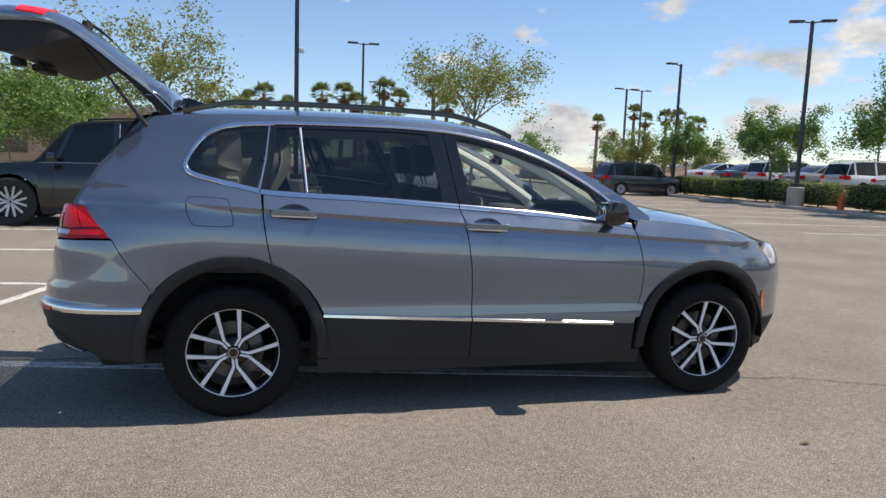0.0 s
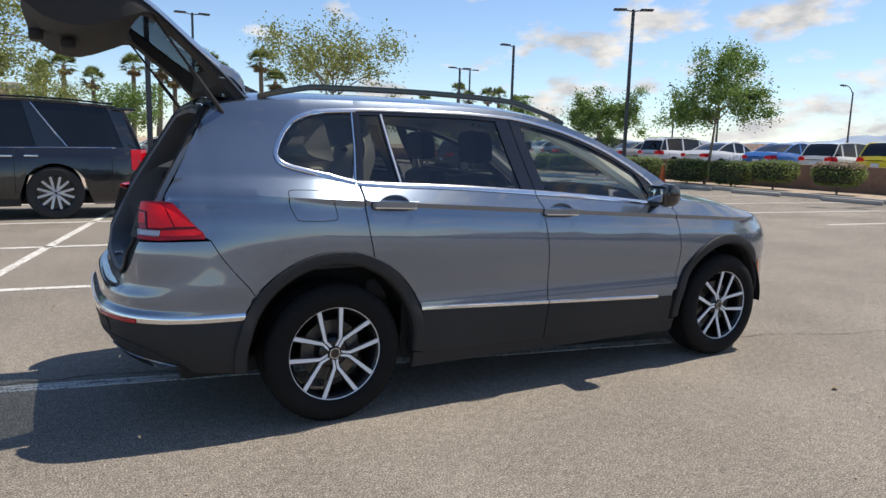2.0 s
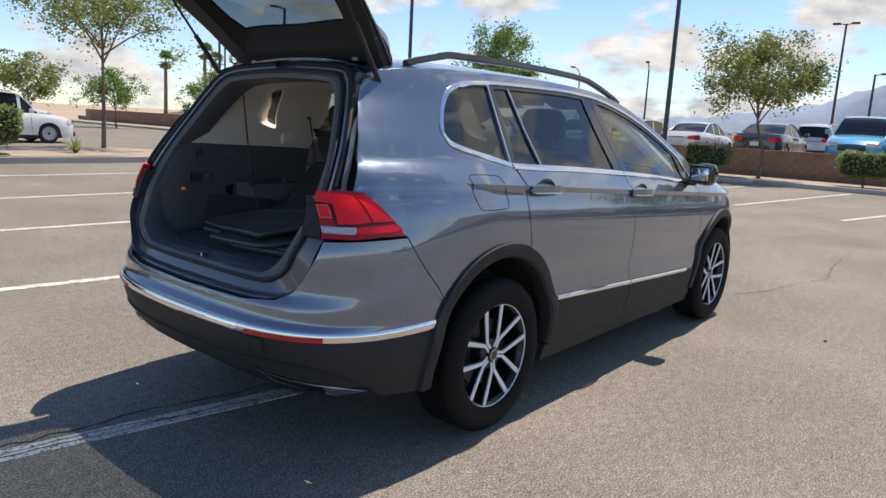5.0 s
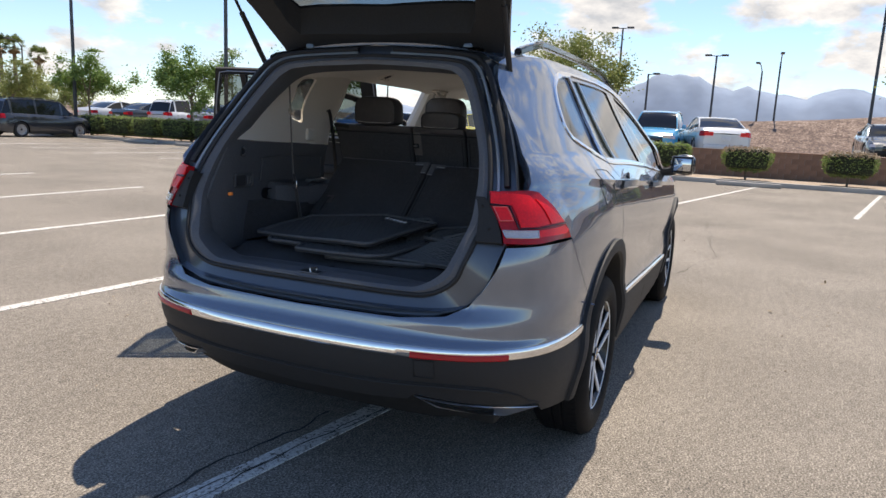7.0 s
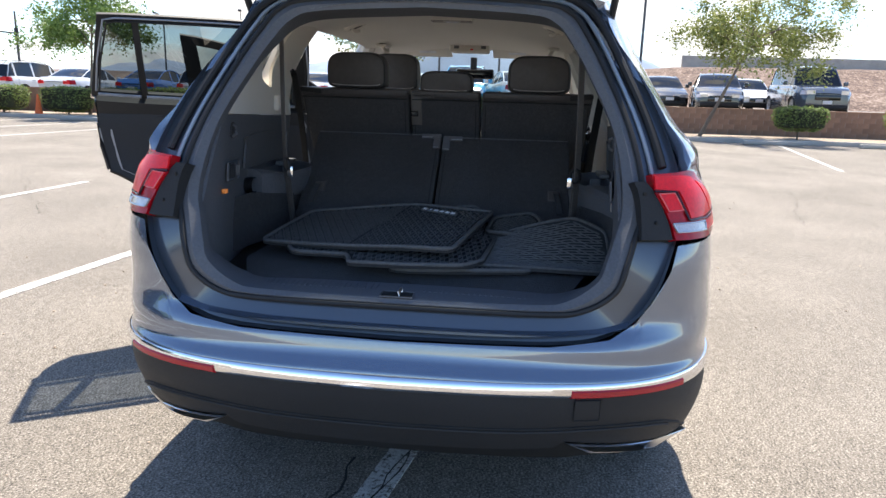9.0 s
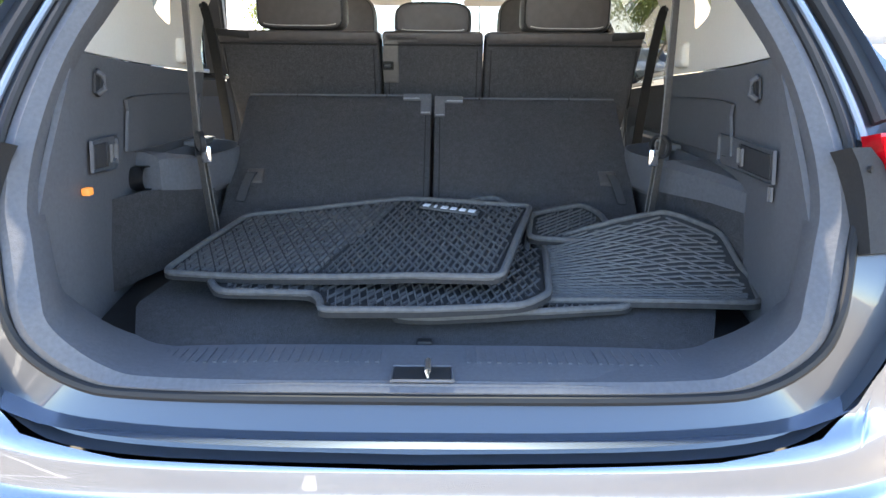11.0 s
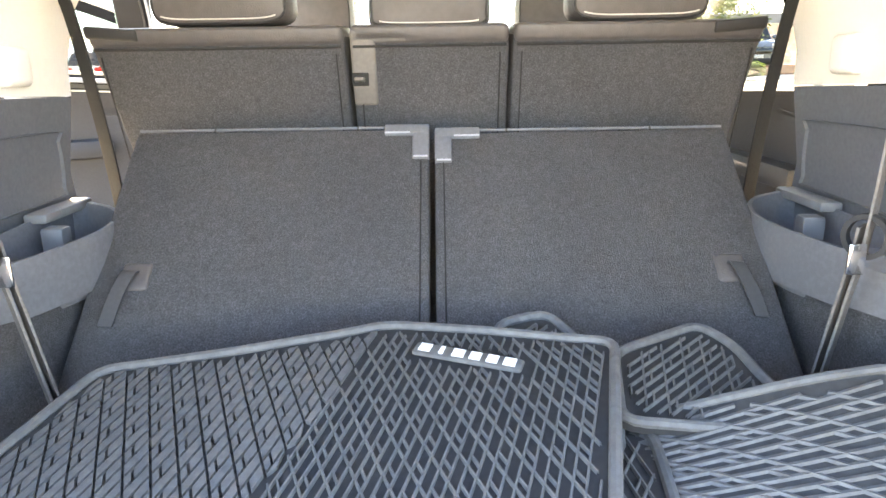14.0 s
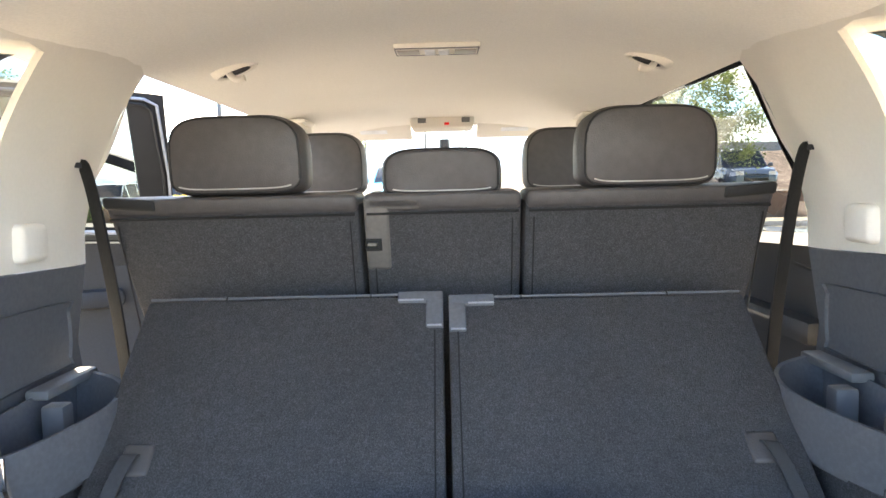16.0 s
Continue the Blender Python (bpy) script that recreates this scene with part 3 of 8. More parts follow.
def handle(x, z, parent, sgn):
    """A bar handle with its chrome inlay over a round finger bowl."""
    y = -(half_w(x, z) + 0.0)
    bowl = lathe([(0.002, 0.030), (0.055, 0.027), (0.075, 0.008), (0.080, -0.0015), (0.084, -0.002)], 28)
    bmesh.ops.scale(bowl, vec=(1.1, 1, 0.72), verts=bowl.verts)
    bmesh.ops.translate(bowl, vec=(x - 0.01, y + 0.0005, z - 0.008), verts=bowl.verts)
    part("finger_bowl", flip(bowl, sgn), M_PAINT, parent)
    pts = smooth_line([(x - 0.125, y - 0.004, z + 0.004), (x - 0.10, y - 0.030, z + 0.006), (x, y - 0.040, z + 0.004), (x + 0.09, y - 0.030, z), (x + 0.115, y - 0.004, z)], 6)
    bm = strap_mesh(pts, 0.034, 0.018, (0.02, 0, 1))
    bmesh.ops.bevel(bm, geom=bm.edges[:], offset=0.004, segments=2, affect="EDGES")
    h = part("door_handle", flip(bm, sgn), M_PAINT, parent)
    pts = [(p[0], p[1] - 0.0015, p[2] - 0.0165) for p in pts[3:-3]]
    part("chrome_inlay", flip(strap_mesh(pts, 0.006, 0.010, (0.02, 0, 1)), sgn), M_CHROME, h)


def rear_door(sgn):
    d = part("rear_door", flip(panel(side(rear_door_out), skin, 0.03, 0.035, outward=RIGHT, lines=CREASES, fair=True), sgn), M_PAINT, car, "blue-grey rear door" + (" standing open" if sgn > 0 else ""))
    clad = [p for p in strip_line(b_line(0.5) - GAP, 0.468)] + [(0.487, 0.44), (0.49, 0.30)] + [(b_line(0.5) - GAP, 0.285)]
    part("door_cladding", flip(panel(side(clad), outer(0.008), 0.04, 0.03, outward=RIGHT), sgn), M_CLAD, d, "black plastic cladding")
    trim_line([(x, Z_STRIP(x) + 0.002) for x in np.linspace(0.463, b_line(0.5) - 0.004, 14)], 0.024, 0.016, M_CHROME, "chrome_strip", d, sgn, "chrome strip")
    trim_line([(x, Z_BELT(x) - 0.010) for x in np.linspace(0.136, 1.202, 24)], 0.024, 0.007, M_CHROME, "belt_moulding", d, sgn, "chrome belt moulding")
    frame_o = window_band((0.140, 0.19), (1.206, 1.15), -0.004, -0.004)
    hole1 = window_band((0.165, 0.213), (0.362, 0.330), 0.006, 0.018, 6)
    hole2 = window_band((0.385, 0.352), (1.118, 1.06), 0.006, 0.018)
    part("window_frame", flip(panel(side(frame_o), outer(-0.001), 0.04, 0.016, [side(hole1), side(hole2)], outward=RIGHT), sgn), M_GLOSSBLACK, d, "gloss black window frame")
    g1 = window_band((0.160, 0.208), (0.368, 0.336), 0.0, 0.012, 6)
    g2 = window_band((0.378, 0.346), (1.124, 1.066), 0.0, 0.012)
    for nm, o in (("quarter_pane", g1), ("window_pane", g2)):
        g = part(nm, flip(panel(side(o), inner(0.008), 0.05, 0.0, outward=RIGHT), sgn), M_GLASS_DARK, d, "dark tinted glass")
        g.visible_shadow = sgn > 0
    trim_line([(0.3735, Z_BELT(0.37) + 0.004), (0.358, 1.37), (0.341, Z_TOP(0.341) - 0.014)], 0.012, 0.004, M_SATIN, "pane_divider", d, sgn, "slim bright pane divider")
    handle(0.315, 1.088, d, sgn)
    inn = lambda o: [(x, 1.385 + (z - 1.385) * 0.93) for x, z in o]
    if sgn > 0:
        part("inner_frame", flip(panel(side(frame_o), inner(0.062), 0.04, 0.02, [side(inn(hole1)), side([(0.74 + (x - 0.74) * 0.985, 1.37 + (z - 1.37) * 0.93) for x, z in hole2])], outward=(0, 1, 0)), sgn), M_SEAL, d, "black inner sash with rubber seal")
        # painted flange along the shut edge, and the seals' bright edges on the sash
        flange = [(x + 2 * GAP, z) for x, z in door_r[1:]] + arch_door + strip_line(0.46, b_line(0.5) - GAP) + [(b_line(z) - GAP, z) for z in (0.65, 0.8, 0.95, 1.05, 1.12)]
        cx, cz = 0.78, 0.86
        rim_out = [(cx + (x - cx) * 1.0, cz + (z - cz) * 1.0) for x, z in flange]
        rim_in = [(cx + (x - cx) * 0.90, cz + (z - cz) * 0.90) for x, z in flange]
        part("door_flange", flip(loft([[skin(s_x(x, z), z, -0.050) for x, z in rim_out], [skin(s_x(x, z), z, -0.078) for x, z in rim_in]], False), sgn), M_FLANGE, d, "grey painted flange of the door edge")
        for off in (0.012, 0.026):
            top = [(0.150 + off, 1.22), (0.165 + off, 1.36), (0.20 + off, 1.545 - off)] + [(x, Z_TOP(x) - off) for x in np.linspace(0.26, 1.10, 16)] + [(1.145 - off, Z_TOP(1.15) - off - 0.012), (1.185 - off, 1.33), (1.20 - off, 1.20)]
            part("sash_seal", flip(tube([skin(s_x(x, z), z, -0.068) for x, z in top], 0.0045, 6), sgn), M_FLANGE if off < 0.02 else M_SEAL, d)
        for x0, x1 in ((0.17, 0.36), (0.385, 1.12)):
            part("sill_strip", flip(tube([skin(s_x(x, Z_BELT(x)), Z_BELT(x) + 0.004, -0.072) for x in np.linspace(x0, x1, 10)], 0.008, 6), sgn), M_FLANGE, d, "pale inner window strip")
    inner_o = [(x * 0.985 + 0.01, z) for x, z in rear_door_out]
    part("inner_trim", flip(panel(side([(x, min(z, Z_BELT(x) - 0.03)) for x, z in inner_o]), inner(0.075), 0.05, -0.04, outward=RIGHT), sgn), M_DOORTRIM, d, "dark moulded inner door trim")
    rim = [skin(s_x(x, z), z, -0.045) for x, z in rear_door_out if z < 1.16]
    part("door_seal", flip(tube(rim, 0.014, 6), sgn), M_SEAL, d)
    arm = boxed(0.45, 1.05, -0.86, -0.79, 0.93, 0.99, 0.02)
    part("armrest", flip(arm, sgn), M_DOORTRIM, d)
    return d


def front_door(sgn):
    d = part("front_door", flip(panel(side(front_door_out), skin, 0.03, 0.035, outward=RIGHT, lines=CREASES, fair=True), sgn), M_PAINT, car)
    clad = strip_line(2.295, b_line(0.5) + GAP) + [(b_line(0.5) + GAP, 0.285), (2.30, 0.285)]
    part("door_cladding", flip(panel(side(clad), outer(0.008), 0.04, 0.03, outward=RIGHT), sgn), M_CLAD, d, "black plastic cladding")
    trim_line([(x, Z_STRIP(x) + 0.002) for x in np.linspace(b_line(0.5) + 0.004, 2.155, 14)], 0.024, 0.016, M_CHROME, "chrome_strip", d, sgn, "chrome strip")
    trim_line([(x, Z_BELT(x) - 0.010) for x in np.linspace(1.208, 2.262, 24)], 0.024, 0.007, M_CHROME, "belt_moulding", d, sgn, "chrome belt moulding")
    frame_o = window_band((1.212, 1.156), (2.26, 2.19), -0.004, -0.004, 16)
    hole = window_band((1.285, 1.225), (2.13, 2.02), 0.006, 0.020, 16)
    part("window_frame", flip(panel(side(frame_o), outer(-0.001), 0.04, 0.035, [side(hole)], outward=RIGHT), sgn), M_GLOSSBLACK, d, "gloss black window frame")
    g = part("window_pane", flip(panel(side(window_band((1.28, 1.22), (2.14, 2.03), 0.0, 0.014, 16)), inner(0.008), 0.05, 0.0, outward=RIGHT), sgn), M_GLASS_CLEAR, d, "lightly tinted glass")
    g.visible_shadow = False
    handle(1.365, 1.030, d, sgn)
    if sgn > 0:
        sash_hole = [(1.70 + (x - 1.70) * 0.95, 1.30 + (z - 1.30) * 0.88) for x, z in hole]
        part("inner_frame", flip(panel(side(frame_o), inner(0.062), 0.04, 0.02, [side(sash_hole)], outward=(0, 1, 0)), sgn), M_SEAL, d, "black inner sash with rubber seal")
    inner_o = [(x, min(z, Z_BELT(x) - 0.03)) for x, z in front_door_out]
    part("inner_trim", flip(panel(side(inner_o), inner(0.075), 0.05, -0.04, outward=RIGHT), sgn), M_DOORTRIM, d, "dark moulded inner door trim")
    # mirror on the door
    rings = []
    for k, (yy, sc) in enumerate([(-0.905, 0.25), (-0.925, 0.62), (-0.965, 0.92), (-1.01, 1.0), (-1.05, 0.92), (-1.068, 0.6), (-1.072, 0.1)]):
        rings.append([Vector((2.06 + 0.085 * sc * math.cos(a) * (1.0 if math.cos(a) > 0 else 0.62), yy, 1.128 + 0.072 * sc * math.copysign(abs(math.sin(a)) ** 0.7, math.sin(a)))) for a in np.linspace(0, 2 * math.pi, 20, endpoint=False)])
    mir = part("mirror_housing", flip(loft(rings, True, True), sgn), M_GLOSSBLACK, d, "gloss black door mirror housing")
    bm = boxed(1.993, 2.0, -1.046, -0.936, 1.088, 1.170, 0.002)
    part("mirror_bezel", flip(boxed(1.995, 2.03, -1.06, -0.918, 1.070, 1.187, 0.012), sgn), M_GLOSSBLACK, mir)
    bmesh.ops.translate(bm, vec=(-0.003, 0, 0), verts=bm.verts)
    part("mirror_glass", flip(bm, sgn), material("mirror silver", (0.62, 0.64, 0.66), 0.02, 1.0, 0.01), mir)
    part("mirror_foot", flip(tube([(2.13, -0.86, 1.07), (2.09, -0.91, 1.075), (2.07, -0.95, 1.09)], [0.03, 0.03, 0.028], 10), sgn), M_CLAD, mir)
    return d


doors = [rear_door(-1), front_door(-1), rear_door(1), front_door(1)]
HINGE = Vector((1.245, 0.885, 0))
HINGE_F = Vector((2.33, 0.875, 0))
doors[3].matrix_basis = Matrix.Translation(HINGE_F + Vector((0, 0, 0.03))) @ Matrix.Rotation(radians(-63), 4, "Z") @ Matrix.Translation(-HINGE_F)
doors[3]["label"] = "blue-grey front door standing open"
doors[2].matrix_basis = Matrix.Translation(HINGE + Vector((0, 0, 0.03))) @ Matrix.Rotation(radians(-58), 4, "Z") @ Matrix.Translation(-HINGE)

# quarter windows, chrome frame, cant rails
for sgn in (-1, 1):
    g = part("quarter_window", flip(panel(side([((x + 0.02) * 1.03 - 0.02, (z - 1.40) * 1.03 + 1.40) for x, z in quarter_glass]), inner(0.008), 0.05, 0.0, outward=RIGHT), sgn), M_GLASS_DARK, car, "dark tinted quarter glass")
    g.visible_shadow = False
    loop = smooth_line([(0.125, Z_BELT(0.125) - 0.008), (-0.08, 1.245), (-0.21, 1.280), (-0.246, 1.322), (-0.232, 1.37), (-0.185, 1.445), (-0.12, 1.505), (0.0, 1.543), (0.2, 1.560)], 6)
    trim_line([tuple(p) for p in loop], 0.022, 0.007, M_CHROME, "window_moulding", car, sgn, "chrome window surround")
    trim_line([(x, Z_TOP(x) + 0.010) for x in np.linspace(0.2, 2.2, 50)], 0.016, 0.006, M_CHROME, "roof_moulding", car, sgn, "chrome window surround")
    trim_line([(0.150, 1.20), (0.183, 1.37), (0.198, 1.55)], 0.040, 0.002, M_GLOSSBLACK, "pillar_trim", car, sgn, "gloss black pillar trim")
    trim_line([(0.128, 1.205), (0.160, 1.37), (0.178, 1.55)], 0.009, 0.006, M_CHROME, "pillar_strip", car, sgn, "chrome strip of the quarter window")
    cant = [(x, Z_TOP(x) + 0.004) for x in np.linspace(0.203, 2.25, 40)] + [(2.30, 1.075), (2.40, 1.085)] + [(x, Z_EDGE(x)) for x in np.linspace(2.40, 0.203, 40)]
    part("cant_rail", flip(panel(side(cant), skin, 0.03, 0.02, outward=RIGHT), sgn), M_PAINT, car)

# front fender and nose
arch_front = arc(AXLE_F, HUB_Z + 0.005, ARCH_F, 20, 162, 26)
fender = [(2.302, 0.50)] + [p for p in arch_front[::-1] if p[1] > 0.50 and p[0] < AXLE_F + 0.43] + [(3.225, 0.60), (3.26, 0.74), (3.30, 0.80), (3.22, 0.90), (3.20, 0.945)] + [(x, Z_HOOD(x)) for x in (3.1, 2.9, 2.7, 2.5, 2.4, 2.32)] + [(2.28, 1.02), (2.313, 0.93), (2.338, 0.78), (2.338, 0.64)]
both("front_fender", panel(side(fender), skin, 0.03, 0.03, outward=RIGHT, lines=CREASES, fair=True), M_PAINT)
nose = side([(3.228, 0.60), (3.262, 0.74), (3.305, 0.80)]) + [(s_x(3.42, 0.80), 0.80), (S_FRONT, 0.80), (S_FRONT, 0.46)] + side([(3.30, 0.46), (3.21, 0.46)])
both("front_bumper", panel(nose, skin, 0.05, 0.03), M_PAINT)
lip = [(S_FRONT, 0.455), (S_FRONT, 0.20)] + side([(3.30, 0.22), (3.235, 0.30), (3.205, 0.455)])
both("front_valance", panel(lip, outer(0.004), 0.05, 0.03), M_CLAD, "black lower bumper")
lampf = side([(3.235, 0.89), (3.31, 0.805), (3.45, 0.80), (3.45, 0.90), (3.30, 0.935)])
both("headlight", panel(lampf, outer(0.002), 0.04, 0.03), M_LAMPWHITE, "clear headlight")
both("side_marker", panel(side([(3.235, 0.50), (3.262, 0.505), (3.258, 0.63), (3.24, 0.64)]), outer(0.006), 0.03, 0.02), M_AMBER, "amber side marker")
grille = [(s_x(3.46, 0.8), 0.805), (S_FRONT, 0.805), (S_FRONT, 0.91), (s_x(3.46, 0.8), 0.91)]
both("grille", panel(grille, outer(-0.01), 0.05, 0.03), M_GLOSSBLACK, "black grille")


def crown(zf, h):
    def f(x, t):
        z = zf(x)
        y = skin(s_x(x, z), z).y
        return Vector((x + 0.0 * t, y * t, z + h(x) * (1 - abs(t) ** 2.4)))
    return f


TS = np.linspace(-1, 1, 33)
roof_f = crown(Z_EDGE, lambda x: 0.058)
part("roof", thicken(sheet(roof_f, np.linspace(-0.46, 1.42, 40), TS), 0.02), M_PAINT, car)
shield = part("windscreen", sheet(roof_f, np.linspace(1.425, 2.40, 24), np.linspace(-0.97, 0.97, 33)), M_GLASS_CLEAR, car, "clear windscreen")
shield.visible_shadow = False
part("bonnet", thicken(sheet(crown(Z_HOOD, lambda x: 0.075 - 0.03 * max(0, x - 3.0)), np.linspace(2.34, 3.47, 26), np.linspace(-0.985, 0.985, 33)), 0.02), M_PAINT, car, "blue-grey bonnet")
part("scuttle", thicken(sheet(crown(lambda x: 1.075, lambda x: 0.06), [2.30, 2.36, 2.40], np.linspace(-0.95, 0.95, 17)), 0.02), M_CLAD, car)

# shark-fin aerial
fin = [[Vector((x, y, z)) for y, z in ((-w, 1.655), (-w * 0.5, 1.66 + h), (w * 0.5, 1.66 + h), (w, 1.655))] for x, w, h in ((-0.34, 0.012, 0.052), (-0.30, 0.026, 0.055), (-0.22, 0.028, 0.030), (-0.15, 0.012, 0.002))]
part("aerial_fin", loft(fin, True, True), M_GLOSSBLACK, car, "black shark-fin aerial")

# roof rails
for sgn in (-1, 1):
    pts = []
    for k in range(29):
        x = -0.28 + 1.86 * k / 28
        e = Z_EDGE(x)
        lift = 0.045 * min(1, (k + 0.0) / 4, (28 - k) / 5) ** 0.8
        y = skin(s_x(x, e), e).y
        pts.append((x, sgn * abs(y + 0.045), e + 0.018 + lift))
    bm = strap_mesh(pts, 0.030, 0.028, (0, 1, 0))
    bmesh.ops.bevel(bm, geom=bm.edges[:], offset=0.006, segments=2, affect="EDGES")
    rail = part("roof_rail", bm, M_GLOSSBLACK, car, "black roof rail")
    part("rail_cap", strap_mesh([(p[0], p[1], p[2] + 0.014) for p in pts[3:-3]], 0.012, 0.006, (0, 1, 0)), M_GLOSSBLACK, rail)

# cladding round the wheel arches, sills
for cx, ro, a0, a1, nm in ((0.0, ARCH_R, -6, 186, "rear_arch_cladding"), (AXLE_F, ARCH_F, -6, 186, "front_arch_cladding")):
    for sgn in (-1, 1):
        rings = []
        for k in range(41):
            a = math.radians(a0 + (a1 - a0) * k / 40)
            c, s = math.cos(a), math.sin(a)
            stretch = 1.0 if s > 0 else 1.0
            def at(r, out):
                x, z = cx + r * c * 0.97, HUB_Z + 0.01 + r * s * stretch
                return skin(s_x(x, z), z, out)
            rings.append([at(ro + 0.004, -0.01), at(ro, 0.014), at(ro - 0.025, 0.020), at(ro - 0.052, 0.016), at(ro - 0.062, 0.004), at(ro - 0.062, -0.06)])
        part(nm, flip(loft(rings, False), sgn), M_CLAD, car, "black wheel-arch cladding")
        well = [[Vector((cx + r * math.cos(a), sgn * y, HUB_Z + 0.01 + r * math.sin(a))) for a in np.linspace(-0.04, math.pi + 0.04, 25)] for r, y in ((ro - 0.055, 0.87), (ro - 0.055, 0.56), (0.05, 0.55))]
        part("wheel_well", loft(well, False), M_UNDER, car)
for sgn in (-1, 1):
    sill = side([(0.44, 0.30), (2.36, 0.30), (2.36, 0.215), (0.44, 0.215)])
    part("sill", flip(panel(sill, outer(0.0), 0.06, 0.03, outward=RIGHT), sgn), M_CLAD, car, "black sill")
    body_in = side([(0.40, 0.26), (2.40, 0.26), (2.40, 0.62), (0.40, 0.62)])
    part("inner_sill", flip(panel(body_in, inner(0.09), 0.2, 0.0, outward=RIGHT), sgn), M_UNDER, car)
under = boxed(-0.70, 3.4, -0.66, 0.66, 0.235, 0.33, 0.03)
part("underbody", under, M_UNDER, car)
# two unseen plates added to stop sun leaking through the hollow body sides
part("rear_sun_block", boxed(-0.67, -0.40, -0.76, 0.76, 0.41, 0.43), M_UNDER, car)
part("floor_pan", boxed(0.44, 2.34, -0.845, 0.845, 0.325, 0.345), M_UNDER, car)

# ---- rear bumper ----
arch_b = [p for p in arch_rear if p[0] < -0.36 and p[1] < 0.68]
Z_CHROME = 0.578
seam_b = [(x - 0.005, z) for x, z in seam]


def cut_at(line, q):
    """Height of an (s, z) polyline at developed length q."""
    return float(np.interp(q, [v[0] for v in line], [v[1] for v in line]))


Z_FOOT = Z_CHROME + 0.012
bump_top = sorted([(S_REAR, 0.672), (s_y(0.40, 0.68), 0.679), (s_y(0.55, 0.697), 0.697), (s_y(0.615, 0.732), 0.732), (s_y(0.652, 0.78), 0.78), (s_y(0.690, 0.85), 0.85), (s_y(0.712, 0.93), 0.928)] + side([(-0.70, 0.935)] + seam_b[::-1]))
arch_side = side([(x - 0.004, z) for x, z in arch_b[::-1] if z > 0.60])
foot_end = side([(-0.445, Z_FOOT)])[0]
bump_low = [(S_REAR, Z_FOOT), foot_end] + sorted(arch_side) + [(bump_top[-1][0] + 1e-4, bump_top[-1][1] - 0.004)]
ROWS = [Z_FOOT, 0.598, 0.605, 0.612, 0.620, 0.628, 0.648, 0.668]
rows = []
for q in sorted(set(list(np.linspace(S_REAR, bump_top[-1][0] - 0.001, 110)) + [v[0] for v in bump_top[:-1]] + [v[0] - 0.004 for v in bump_top[1:-1]])):
    lo, hi = cut_at(bump_low, q), cut_at(bump_top, q)
    mid = max(lo, min(hi, 0.668))
    rows.append([skin(q, min(hi, max(lo, z))) for z in ROWS[:-1]] + [skin(q, mid + (hi - mid) * k / 10) for k in range(11)])
bm = loft(rows, False)
bmesh.ops.remove_doubles(bm, verts=bm.verts, dist=0.0002)
both("rear_bumper", bm, M_PAINT)
low = side([(-0.445, Z_CHROME), (-0.455, 0.45), (-0.45, 0.31)]) + [(s_y(0.82, 0.34), 0.325), (s_y(0.815, 0.36), 0.364), (s_y(0.62, 0.40), 0.396), (s_y(0.458, 0.42), 0.418), (s_y(0.43, 0.40), 0.392), (s_y(0.30, 0.38), 0.380), (S_REAR, 0.37), (S_REAR, Z_CHROME)]
both("bumper_cladding", panel(low, outer(-0.002), 0.03, 0.05), M_CLAD, "black lower rear bumper")
shelf_y = np.linspace(-0.66, 0.66, 31)
def shelf_edge(y, z):
    v = skin(s_y(abs(y), z), z)
    return Vector((v.x, y, z))
zs = lambda y: 0.695 + 0.016 * (abs(y) / 0.55) ** 3 if abs(y) < 0.55 else 0.711 + 0.25 * (abs(y) - 0.55)
part("bumper_shelf", loft([[shelf_edge(y, zs(y)) for y in shelf_y], [shelf_edge(y, zs(y)) + Vector((0.05, 0, 0.010)) for y in shelf_y], [shelf_edge(y, zs(y)) + Vector((0.12, 0, 0.012)) for y in shelf_y]], False), M_PAINT, car)
dif = [(s_y(0.72, 0.33), 0.335), (s_y(0.44, 0.35), 0.395), (S_REAR, 0.375), (S_REAR, 0.27), (s_y(0.5, 0.27), 0.27)]
both("rear_valance", panel(dif, inner(0.05), 0.05, 0.03), M_UNDER)
M_TRIM = material("dark grey moulded trim", (0.110, 0.114, 0.125), 0.6, var=0.12, scale=150, bump=0.2, bump_scale=600)
# chrome strip round the rear, with the reflectors set in it
def rear_band(y0, y1, z_of, wid, off, thick=0.012, n=40):
    """A band round the rear between two distances from the middle (signed), as rings."""
    rings = []
    for k in range(n + 1):
        y = y0 + (y1 - y0) * k / n
        z = z_of(abs(y))
        sg = 1 if y > 0 else -1
        def at(dz, o):
            v = skin(s_y(min(abs(y), 0.86), z + dz), z + dz, o)
            return Vector((v.x, -v.y * sg, v.z))
        rings.append([at(wid / 2, off - thick), at(wid / 2, off * 0.5), at(wid * 0.3, off), at(-wid * 0.3, off), at(-wid / 2, off * 0.5), at(-wid / 2, off - thick)])
    return loft(rings, True, True)


